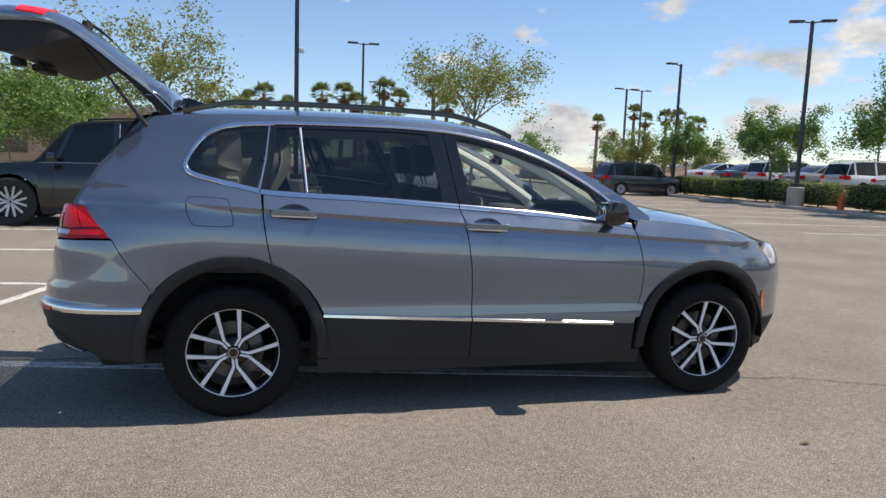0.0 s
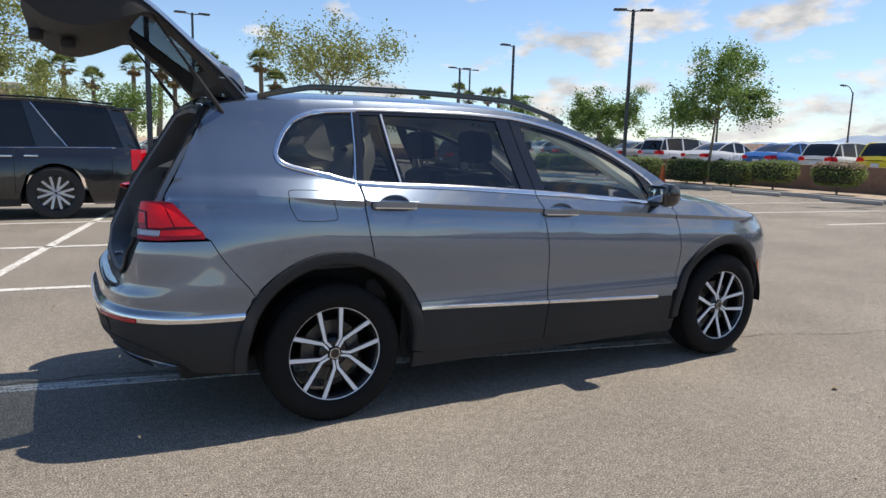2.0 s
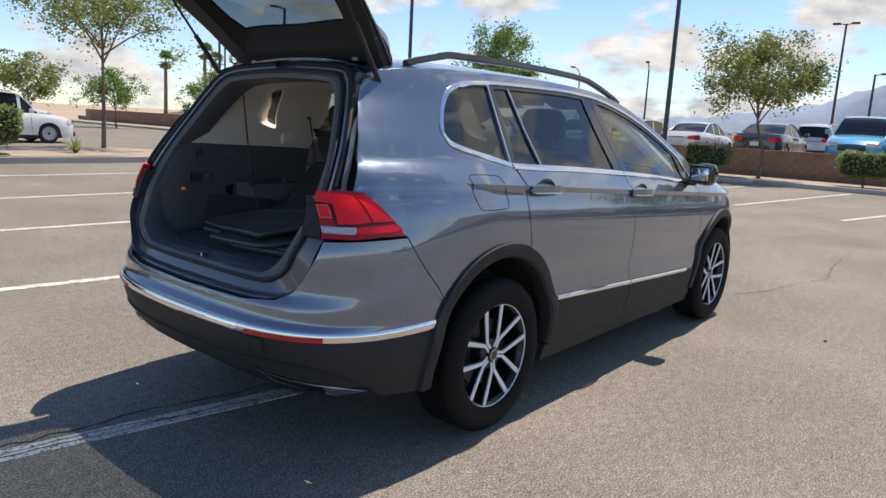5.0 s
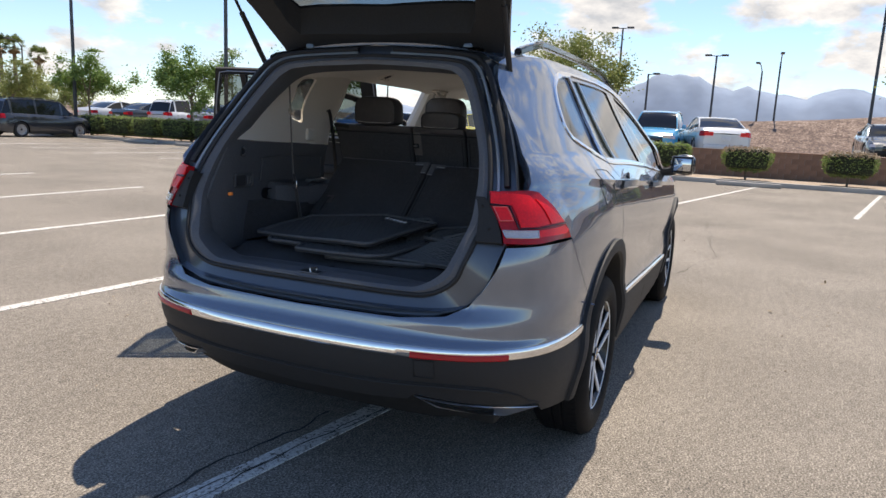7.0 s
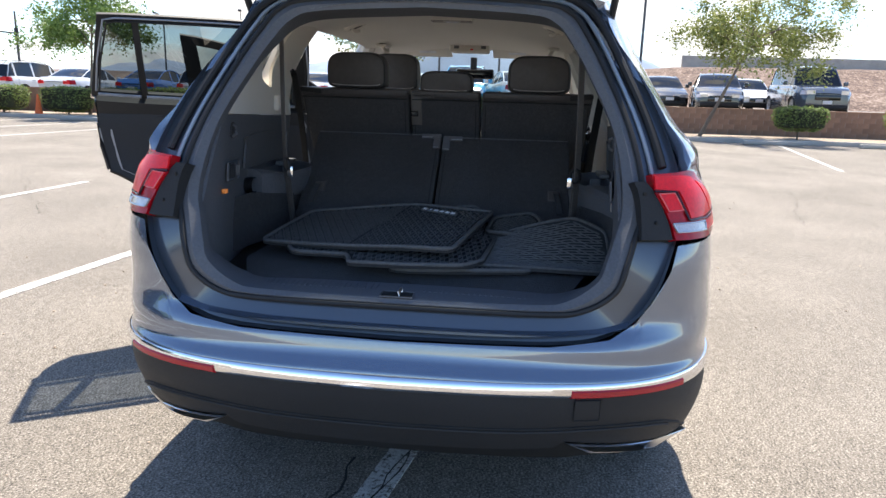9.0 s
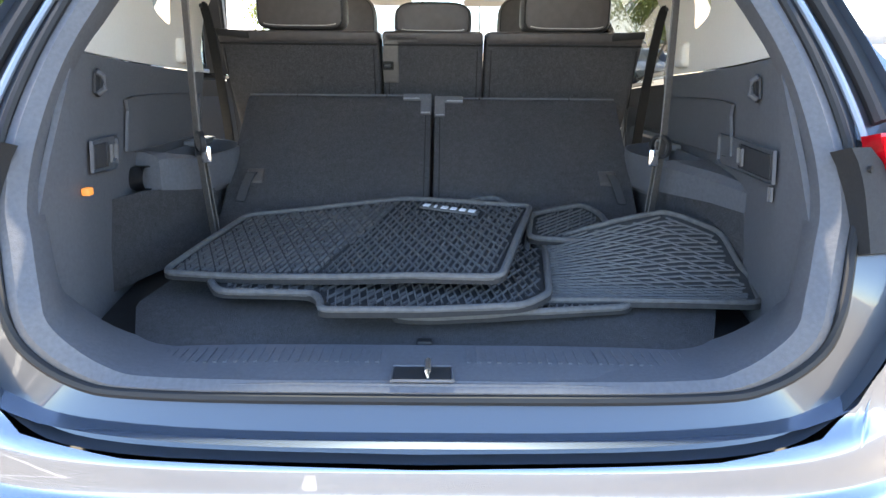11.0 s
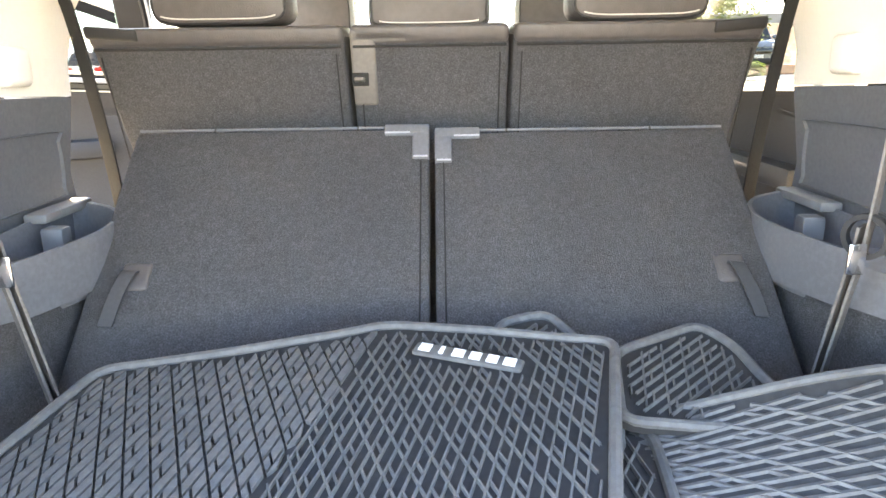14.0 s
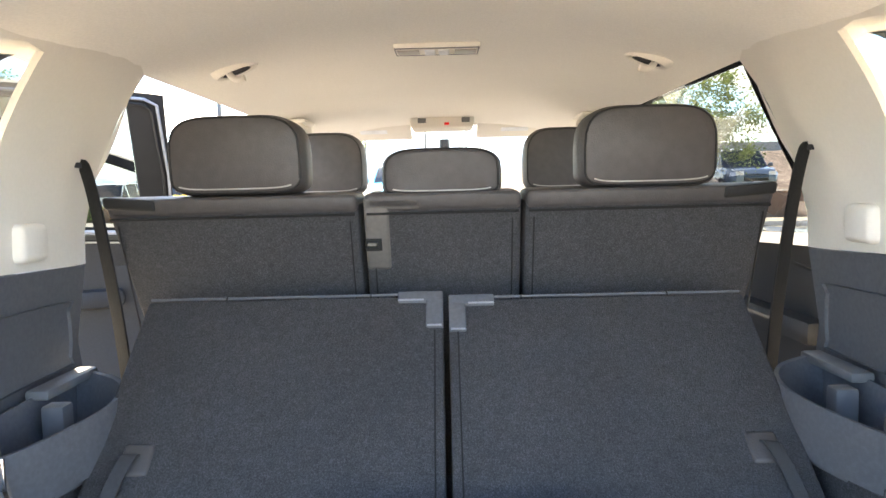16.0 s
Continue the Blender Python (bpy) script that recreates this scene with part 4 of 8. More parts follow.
z_chr = lambda y: Z_CHROME + 0.006 - 0.012 * (1 - y / 0.9)
rings = []
for q in np.linspace(S_REAR, s_x(-0.44, Z_CHROME), 70):
    z = z_chr(min(0.9, abs(skin(q, Z_CHROME).y))) + 0.002
    rings.append([skin(q, z + dz, o) for dz, o in ((0.017, -0.006), (0.017, 0.004), (0.010, 0.008), (-0.010, 0.008), (-0.017, 0.004), (-0.017, -0.006))])
both("bumper_strip", loft(rings, True, True), M_CHROME, "chrome strip round the rear bumper")
for sgn in (-1, 1):
    part("reflector", rear_band(0.455 * sgn, 0.745 * sgn, lambda y: z_chr(y) - 0.006, 0.023, 0.0125, n=20), M_REFLECTOR, car, "red bumper reflector")
    # tail pipe finisher: a slanted chrome frame round a dark mouth
    deep = Vector((0.83, 0.56, 0.0))
    fa, fb, fc, fd = (Vector(v) - deep * 0.006 for v in ((-0.968, -0.456, 0.416), (-0.722, -0.818, 0.364), (-0.783, -0.725, 0.333), (-0.925, -0.520, 0.371)))
    outer_ring = [fa.lerp(fb, k / 6) for k in range(6)] + [fb, fb.lerp(fc, 0.5)] + [fc.lerp(fd, k / 4) for k in range(5)]
    ia, ib, ic, idd = fa.lerp(fc, 0.075) - Vector((0, 0, 0.004)), fb.lerp(fd, 0.40) + Vector((0, 0, 0.004)), fc.lerp(fa, 0.14) - Vector((0, 0, 0.006)), fd.lerp(fb, 0.055) + Vector((0, 0, 0.002))
    inner_ring = [ia.lerp(ib, k / 6) for k in range(6)] + [ib, ib.lerp(ic, 0.5)] + [ic.lerp(idd, k / 4) for k in range(5)]
    def clear(v):
        """Pushed out to stand just proud of the bumper's curve."""
        k = skin(s_y(abs(v.y), v.z), v.z, 0.007)
        return Vector((min(v.x, k.x), v.y, v.z))
    outer_ring, inner_ring = [clear(v) for v in outer_ring], [clear(v) for v in inner_ring]
    part("exhaust_trim", flip(loft([[v + deep * 0.07 for v in outer_ring], [v for v in outer_ring], [v.lerp(w, 0.25) - deep * 0.004 for v, w in zip(outer_ring, inner_ring)], [v.lerp(w, 0.85) - deep * 0.003 for v, w in zip(outer_ring, inner_ring)], [v + deep * 0.004 for v in inner_ring], [v + deep * 0.03 for v in inner_ring]]), sgn), M_SATIN, car, "chrome exhaust trim")
    part("exhaust_mouth", flip(loft([[v + deep * 0.022 for v in inner_ring], [sum(inner_ring, Vector()) / len(inner_ring) + deep * 0.03] * len(inner_ring)]), sgn), M_UNDER, car)
cap = rear_band(-0.535, -0.470, lambda y: 0.523, 0.060, 0.0015, 0.004, 6)
tow = part("tow_eye_cap", cap, M_CLAD, car)
def on_rear(y, z, o=0.003):
    v = skin(s_y(abs(y), z), z, o)
    return Vector((v.x, y, v.z))
part("cap_gap", tube([on_rear(y, z) for y, z in ((-0.535, 0.493), (-0.535, 0.553), (-0.470, 0.553), (-0.470, 0.493), (-0.535, 0.493))], 0.0018, 6), M_UNDER, tow)
LIP_Z = curve([(0.0, 0.452), (0.31, 0.458), (0.56, 0.470), (0.69, 0.463), (0.77, 0.427), (0.81, 0.372)])
lip = [skin(s_y(y, LIP_Z(y)), LIP_Z(y), -0.0015) for y in np.linspace(0.0, 0.818, 40)]
both("lip_groove", tube(lip, 0.0042, 8), M_UNDER, "dark groove over the lower lip")
both("lip_ridge", tube([v - Vector((0, 0, 0.009)) for v in lip[:-4]], 0.0045, 8), M_CLAD)

# tail lamps: dark housing, red lenses, clear bar
M_SMOKE = material("smoked lamp divider", (0.035, 0.003, 0.005), 0.2, var=0.2, coat=0.3)
M_PINK = material("pale red lens rim", (0.85, 0.16, 0.15), 0.25, var=0.1, coat=0.3)
LAMP = [(-1.117, 1.104), (-0.91, 1.110), (-0.855, 1.104), (-0.788, 1.052), (-0.725, 1.004), (-0.682, 0.975), (-0.668, 0.948), (-0.785, 0.948), (-0.90, 0.941), (-1.085, 0.943), (-1.097, 0.984), (-1.14, 1.057)]
LENS_TOP = [(-1.114, 1.100), (-0.976, 1.099), (-0.918, 1.095), (-0.840, 1.003), (-0.90, 0.997), (-1.002, 0.995), (-1.036, 1.063), (-1.138, 1.068)]
LENS_OUT = [(-0.895, 1.084), (-0.842, 1.064), (-0.728, 1.005), (-0.828, 1.003)]
LENS_IN = [(-1.132, 1.057), (-1.064, 1.058), (-1.041, 1.016), (-1.108, 1.014)]
LENS_LOW = [(-0.904, 0.984), (-0.728, 0.993), (-0.692, 0.975), (-0.715, 0.965), (-0.905, 0.963)]
LENS_BAR = [(-1.096, 0.984), (-0.910, 0.983), (-0.911, 0.962), (-1.080, 0.963)]


def outlined(pts, r, mat, name, parent, sgn, label=""):
    loop = [tuple(a[i] + (b[i] - a[i]) * k / 4 for i in (0, 1)) for a, b in zip(pts, pts[1:] + pts[:1]) for k in range(4)]
    part(name, flip(tube([skin(a, z, 0.0115) for a, z in loop + loop[:1]], r, 6), sgn), mat, parent, label)


for sgn in (-1, 1):
    lamp = part("tail_lamp", flip(panel(LAMP, outer(0.006), 0.02, 0.03), sgn), M_RED_DARK, car, "red tail lamp with dark smoked edges")
    for lens in (LENS_TOP, LENS_OUT, LENS_IN, LENS_LOW):
        part("lens", flip(panel(lens, outer(0.0105), 0.02, 0.006), sgn), M_RED, lamp)
    part("reversing_light", flip(panel(LENS_BAR, outer(0.0105), 0.02, 0.006), sgn), M_LAMPWHITE, lamp, "clear reversing light")
    outlined(LENS_BAR, 0.0022, M_SATIN, "bar_rim", lamp, sgn, "bright rim of the reversing light")
    outlined(LENS_IN, 0.0018, M_PINK, "lens_rim", lamp, sgn)
    part("divider", flip(tube([skin(a, z, 0.0095) for a, z in ((-1.145, 1.0625), (-1.05, 1.0605), (-1.02, 1.003), (-1.012, 0.990))], 0.0034, 6), sgn), M_SMOKE, lamp, "smoked divider")
    part("divider", flip(tube([skin(a, z, 0.0105) for a, z in ((-1.01, 0.990), (-0.90, 0.991), (-0.83, 0.997), (-0.72, 1.0))], 0.0026, 6), sgn), M_SMOKE, lamp, "smoked divider")
    backing = part("lamp_backing", flip(panel([(-1.195, 1.085), (-1.147, 1.085), (-1.102, 0.983), (-1.092, 0.944), (-1.218, 0.944)], outer(0.002), 0.02, 0.04), sgn), M_CLAD, car, "dark plastic cover beside the lamp")
    for a, z in ((-1.178, 1.055), (-1.155, 0.985)):
        part("screw", flip(tube([skin(a, z, 0.0), skin(a, z, 0.005)], 0.005, 8), sgn), M_UNDER, backing)

# fuel flap, drawn by its shut line
flap = smooth_line([(-0.225, 1.150), (-0.20, 1.163), (-0.05, 1.158), (-0.020, 1.140), (0.000, 1.06), (0.002, 1.035), (-0.02, 1.020), (-0.17, 1.022), (-0.20, 1.04), (-0.225, 1.10), (-0.225, 1.150)], 4)
part("fuel_flap_gap", tube([skin(s_x(p[0], p[1]), p[1], -0.0006) for p in flap], 0.0021, 6), M_UNDER, car)

# ---- tail opening: jamb, seal ----
X_OPEN = curve([(0.68, -0.985), (0.76, -0.955), (0.90, -0.885), (1.1, -0.785), (1.3, -0.67), (1.45, -0.585), (1.53, -0.54), (1.62, -0.46)])
# half outlines from the sill's middle up to the roof's middle
LOOP_OUT = [(0.0, 0.676), (0.405, 0.683), (0.55, 0.704), (0.622, 0.746), (0.668, 0.815), (0.698, 0.908), (0.72, 0.99), (0.715, 1.09), (0.67, 1.23), (0.60, 1.38), (0.55, 1.48), (0.50, 1.545), (0.40, 1.585), (0.0, 1.61)]
LOOP_MID = [(0.0, 0.744), (0.367, 0.746), (0.480, 0.758), (0.557, 0.805), (0.585, 0.875), (0.603, 0.935), (0.620, 1.0), (0.618, 1.09), (0.585, 1.22), (0.525, 1.36), (0.475, 1.455), (0.425, 1.52), (0.33, 1.548), (0.0, 1.565)]
LOOP_IN = [(0.0, 0.766), (0.348, 0.767), (0.440, 0.780), (0.513, 0.830), (0.538, 0.885), (0.557, 0.945), (0.572, 1.0), (0.570, 1.09), (0.545, 1.21), (0.485, 1.34), (0.435, 1.43), (0.385, 1.49), (0.30, 1.515), (0.0, 1.53)]


def tail_loop(half, dx, n=5):
    """The opening's outline, kept inside the body's skin."""
    pts = [p for p in smooth_line(half, n)]
    xs = [max(X_OPEN(z) + dx, skin(s_y(y, z), z).x + 0.016 + dx) for y, z in pts]
    right = [Vector((x, -y, z)) for x, (y, z) in zip(xs, pts)]
    left = [Vector((x, y, z)) for x, (y, z) in list(zip(xs, pts))[-2:0:-1]]
    return right + left


LOOP_BAND = [(a * 0.5 + c * 0.5, b * 0.5 + d * 0.5) for (a, b), (c, d) in zip(LOOP_MID, LOOP_IN)]
LOOP_DEEP = [(y + 0.055 * min(1, max(0, (y - 0.3) / 0.2)), z - 0.008) for y, z in LOOP_IN]
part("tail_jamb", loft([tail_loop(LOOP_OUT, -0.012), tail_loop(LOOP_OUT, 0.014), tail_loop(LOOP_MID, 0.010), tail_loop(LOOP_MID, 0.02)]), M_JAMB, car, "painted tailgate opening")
part("tail_trim", loft([tail_loop(LOOP_MID, 0.022), tail_loop(LOOP_MID, 0.004), tail_loop(LOOP_BAND, -0.004), tail_loop(LOOP_IN, 0.008), tail_loop(LOOP_IN, 0.05), tail_loop(LOOP_DEEP, 0.16)]), M_TRIM, car, "dark grey trim band round the tail opening")
seal = tail_loop(LOOP_MID, 0.0)
part("tail_seal", tube(seal + seal[:1], 0.008, 8), M_SEAL, car, "black rubber tailgate seal")
LOOP_SEAL = [(a * 0.62 + c * 0.38, b * 0.62 + d * 0.38) for (a, b), (c, d) in zip(LOOP_OUT, LOOP_MID)]
LOOP_LIP = [(a * 0.30 + c * 0.70, b * 0.30 + d * 0.70) for (a, b), (c, d) in zip(LOOP_OUT, LOOP_MID)]
# the lip's pale colour draws the streak of light on the painted gutter
for half, nm, mt_, rad, lo in ((LOOP_SEAL, "gutter_seal", M_SEAL, 0.011, 1.11), (LOOP_LIP, "gutter_lip", M_FLANGE_BLUE, 0.006, 1.09)):
    run_ = [v for v in tail_loop(half, 0.004) if v.z > lo]
    for sd in (-1, 1):
        pts = sorted([v for v in run_ if v.y * sd > 0.05], key=lambda v: v.z)
        part(nm, tube(pts, rad, 8), mt_, car, "black rubber gutter seal" if mt_ is M_SEAL else "painted gutter edge, paled for its streak of light")
# black cover panels between lamp and opening, with two screws each
for sgn in (-1, 1):
    def cover(y, z):
        return Vector((max(X_OPEN(z), skin(s_y(y, z), z).x + 0.016) + 0.012, -y, z))
    o = [(0.628, 0.945), (0.694, 0.930), (0.708, 1.0), (0.690, 1.075), (0.640, 1.09), (0.634, 1.02)]
    cp = part("jamb_cover", flip(panel(o, cover, 0.03, 0.02), sgn), M_CLAD, car, "black plastic cover beside the tail lamp")
    for y, z in ((0.668, 0.975), (0.662, 1.055)):
        v = cover(y, z)
        part("screw", flip(tube([v + Vector((0.004, 0, 0)), v + Vector((-0.003, 0, 0))], 0.005, 8), sgn), M_SEAL, cp)

# ---- wheels ----
def wheel(x, sgn, spin):
    """Built facing -y, turned for the other side."""
    w = thing("wheel", "", "")
    w.parent = car
    w.matrix_basis = pose(x, sgn * 0.79, HUB_Z, 0, 0, 0 if sgn < 0 else 180) @ Matrix.Rotation(radians(spin), 4, "Y")
    tyre = [(0.236, 0.10), (0.250, 0.112), (0.285, 0.118), (0.318, 0.113), (0.340, 0.098), (0.350, 0.082), (0.352, 0.06), (0.352, 0.028), (0.346, 0.024), (0.346, 0.016), (0.352, 0.012), (0.352, -0.012), (0.346, -0.016), (0.346, -0.024), (0.352, -0.028), (0.352, -0.06), (0.350, -0.082), (0.340, -0.098), (0.318, -0.113), (0.285, -0.118), (0.250, -0.112), (0.236, -0.10)]
    bm = lathe(tyre, 64)
    t = part("tyre", bm, M_TYRE, w, "black road tyre")
    bm = bmesh.new()
    for k in range(72):
        a = 2 * math.pi * k / 72
        for y0, y1, tw in ((-0.080, -0.045, 0.16), (0.045, 0.080, -0.16)):
            box(bm, -0.009, 0.009, y0, y1, 0.340, 0.3526, m=Matrix.Rotation(a, 4, "Y") @ Matrix.Rotation(tw, 4, "Z"))
    part("tread", bm, M_TYRE, t, smooth=False)["kind"] = "stuff"
    part("rim", lathe([(0.236, 0.09), (0.228, 0.08), (0.215, 0.05), (0.212, -0.06), (0.222, -0.085), (0.232, -0.096)], 64), M_RIMBLACK, w)
    part("rim_lip", lathe([(0.226, -0.082), (0.231, -0.094), (0.239, -0.101), (0.2425, -0.097), (0.240, -0.09)], 64), M_RIMFACE, w, "bright machined rim lip")
    part("brake_disc", lathe([(0.06, -0.0), (0.06, -0.02), (0.155, -0.02), (0.155, 0.0)], 40), M_DISC, w)
    part("caliper", boxed(0.06, 0.15, -0.035, 0.01, -0.05, 0.07, 0.01), M_DISC, w)
    part("hub_dish", lathe([(0.02, -0.075), (0.06, -0.076), (0.075, -0.066), (0.085, -0.04), (0.09, 0.0)], 40), M_RIMBLACK, w)
    for k in range(5):
        bmb = bmesh.new()
        rot = Matrix.Rotation(2 * math.pi * k / 5, 4, "Y")
        for sd in (-1, 1):
            def pt(r, off, y):
                return rot @ Vector((off * sd, y, r))
            prof = [(0.034, 0.014, -0.081), (0.066, 0.037, -0.083), (0.074, 0.040, -0.084), (0.15, 0.049, -0.090), (0.234, 0.058, -0.096)]
            rings, rb = [], []
            for r, off, y in prof:
                hw = 0.0060 + 0.0046 * (r / 0.23)
                rings.append([pt(r, off - hw, y), pt(r, off + hw, y), pt(r, off + hw, y + 0.006), pt(r, off - hw, y + 0.006)])
                rb.append([pt(r, off - hw - 0.006, y + 0.0055), pt(r, off + hw + 0.006, y + 0.0055), pt(r, off + hw + 0.002, y + 0.035), pt(r, off - hw - 0.002, y + 0.035)])
            part("spoke", loft(rings, True, True), M_RIMFACE, w, "machined bright spoke face")
            loft(rb, True, True, bmb)
        part("spoke_web", bmb, M_RIMBLACK, w)
    capm = lathe([(0.001, -0.088), (0.026, -0.088), (0.030, -0.085), (0.030, -0.07)], 32)
    c = part("centre_cap", capm, M_GLOSSBLACK, w, "black centre cap with bright ring")
    part("cap_ring", lathe([(0.023, -0.0883), (0.0235, -0.0893), (0.0265, -0.0893), (0.027, -0.0883)], 32), M_CHROME, c)
    return w


wheel(0.0, -1, -7), wheel(AXLE_F, -1, 15), wheel(0.0, 1, 20), wheel(AXLE_F, 1, 40)

# ---- open tailgate, in its raised place ----
# along the gate from the hinge to the tip: outer skin, inner skin (x, z) and half width
GATE = [(-0.335, 1.655, -0.375, 1.560, 0.50), (-0.44, 1.760, -0.455, 1.640, 0.53), (-0.58, 1.865, -0.555, 1.745, 0.575), (-0.72, 1.975, -0.68, 1.855, 0.625), (-0.83, 2.045, -0.785, 1.935, 0.665), (-0.92, 2.075, -0.88, 1.905, 0.70), (-1.08, 2.085, -1.05, 1.845, 0.71), (-1.20, 2.065, -1.19, 1.865, 0.69), (-1.28, 2.020, -1.275, 1.93, 0.66)]
M_GATE = material("dark tailgate lining", (0.020, 0.020, 0.021), 0.75, var=0.2, scale=150, bump=0.3, bump_scale=500)
gate_fine = [tuple(p) for p in smooth_line(GATE, 6)]


def gate_pt(u, t, inner_side, off=0.0):
    """Point of the gate: u along it (0 to 1), t across it (-1 to 1)."""
    i = min(u, 0.9999) * (len(gate_fine) - 1)
    k = int(i)
    g = [a + (b - a) * (i - k) for a, b in zip(gate_fine[k], gate_fine[k + 1])]
    bow = 0.030 * (1 - abs(t) ** 2.5)
    if inner_side:
        return Vector((g[2] + 0.02 * (abs(t) ** 4), g[4] * t * 0.97, g[3] + bow * 0.6 + off))
    return Vector((g[0] + 0.012 * (1 - abs(t) ** 2.2), g[4] * t, g[1] + bow * 0.7 - 0.05 * abs(t) ** 8 + off))


# window: from 0.14 to 0.50 along, 0.80 across
GU0, GU1, GT = 0.13, 0.515, 0.78
win = [(GU0, -GT * 0.95), (GU0 - 0.015, 0.0), (GU0, GT * 0.95), (GU0 + 0.05, GT), (GU1 - 0.05, GT * 0.97), (GU1, GT * 0.88), (GU1 + 0.005, 0.0), (GU1, -GT * 0.88), (GU1 - 0.05, -GT * 0.97), (GU0 + 0.05, -GT)]
full = [(0.0, -1.0), (0.0, 1.0), (1.0, 1.0), (1.0, -1.0)]
gate = part("tailgate", panel(full, lambda u, t: gate_pt(u, t, False), 0.05, 0.0, [win], outward=(-0.3, 0, 1)), M_PAINT, car, "raised blue-grey tailgate")
part("gate_lining", panel(full, lambda u, t: gate_pt(u, t, True), 0.05, 0.0, [win], outward=(0.3, 0, -1)), M_GATE, gate, "dark plastic lining inside the tailgate")
edge = []
for k in range(80):
    q = k / 80 * 4
    if q < 1: u, t = 0.0, -1 + 2 * q
    elif q < 2: u, t = q - 1, 1.0
    elif q < 3: u, t = 1.0, 1 - 2 * (q - 2)
    else: u, t = 4 - q, -1.0
    edge.append((u, t))
rim_at = lambda k, o: [gate_pt(u, t, False).lerp(gate_pt(u, t, True), k) + Vector((0, o * t, 0)) for u, t in edge]
part("gate_rim", loft([rim_at(0, 0), rim_at(0.12, 0.008), rim_at(0.24, 0.004)]), M_PAINT, gate)
part("lining_edge", loft([rim_at(0.24, 0.004), rim_at(0.30, -0.004), rim_at(0.7, 0.0), rim_at(1, 0)]), M_GATE, gate)
winf = []
for (a, b), (c, d) in zip(win, [*win[1:], win[0]]):
    winf += [(a + (c - a) * k / 8, b + (d - b) * k / 8) for k in range(8)]
part("window_reveal", loft([[gate_pt(u, t, False) for u, t in winf], [gate_pt(u, t, True) for u, t in winf]]), M_GATE, gate)
pane = part("rear_window", panel([((u - 0.36) * 1.04 + 0.36, t * 1.02) for u, t in win], lambda u, t: gate_pt(u, t, False, -0.012), 0.05, 0.0), M_GLASS_DARK, gate, "dark tinted rear window")
wp = part("wiper_base", tube([gate_pt(0.57, 0.0, False, -0.005), gate_pt(0.57, 0.0, False, 0.04)], [0.032, 0.024], 12), M_CLAD, gate, "black rear wiper pivot")
part("wiper_arm", tube([gate_pt(0.57, 0.0, False, 0.032), gate_pt(0.50, 0.10, False, 0.030), gate_pt(0.46, 0.42, False, 0.022)], [0.012, 0.010, 0.006], 8), M_CLAD, wp)
# spoiler ears at the hinge end, inner lamps, wiper, struts, hinges
sp = loft([[gate_pt(u, t, False, h) for t in np.linspace(-1, 1, 25)] for u, h in ((0.0, -0.02), (0.0, 0.012), (0.03, 0.020), (0.08, 0.014), (0.11, 0.0))], False)
part("spoiler", sp, M_PAINT, gate, "painted roof spoiler")
for sgn in (-1, 1):
    ear = [[gate_pt(u, sgn * tt, False, h) for tt in (0.985, 0.97, 0.93, 0.915)] for u, h in ((0.0, -0.01), (0.005, 0.045), (0.03, 0.058), (0.07, 0.045), (0.12, 0.018), (0.15, -0.005))]
    ear = [[r[0] - Vector((0, 0, 0.05)), *r[1:3], r[3] - Vector((0, 0, 0.05))] for r in ear]
    part("spoiler_ear", loft(ear, True, True), M_PAINT, gate, "painted spoiler fin")
    bm = panel([(0.60, 0.62), (0.60, 0.985), (0.70, 0.985), (0.72, 0.60)], lambda u, t: gate_pt(u, sgn * t, False, 0.006), 0.04, 0.02)
    part("gate_lamp", bm, M_RED, gate, "red lamp in the tailgate")
    top = gate_pt(0.50, sgn * 0.90, True, 0.01)
    low = Vector((-0.425, sgn * 0.545, 1.475))
    mid = low.lerp(top, 0.52)
    st = part("gas_strut", tube([low, mid], 0.011, 10), M_SEAL, car, "black gas strut")
    part("strut_rod", tube([mid, top], 0.006, 8), M_SEAL, st)
    part("strut_ball", tube([low + Vector((0, 0.012 * sgn, 0)), low + Vector((0, -0.02 * sgn, 0.0))], 0.016, 10), M_SEAL, st)
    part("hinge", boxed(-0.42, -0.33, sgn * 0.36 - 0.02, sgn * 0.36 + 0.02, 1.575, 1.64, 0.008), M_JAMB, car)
grip = boxed(-1.13, -1.06, -0.13, 0.13, 1.812, 1.852, 0.012)
part("pull_grip", grip, M_GATE, gate)
part("lock", boxed(-1.262, -1.20, -0.05, 0.05, 1.845, 1.90, 0.01), M_SEAL, gate)
for y in (-0.40, -0.16, 0.16, 0.40):
    part("stop_buffer", tube([(-0.405, y, 1.600), (-0.412, y, 1.578)], 0.014, 10), M_SEAL, gate)
part("lining_ridge", tube([gate_pt(0.05, t, True, -0.010) for t in np.linspace(-0.85, 0.85, 15)], 0.011, 8), M_GATE, gate)
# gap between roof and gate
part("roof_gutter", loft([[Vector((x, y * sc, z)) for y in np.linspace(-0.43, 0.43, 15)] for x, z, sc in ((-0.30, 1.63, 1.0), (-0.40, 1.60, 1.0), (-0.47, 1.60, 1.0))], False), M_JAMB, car)

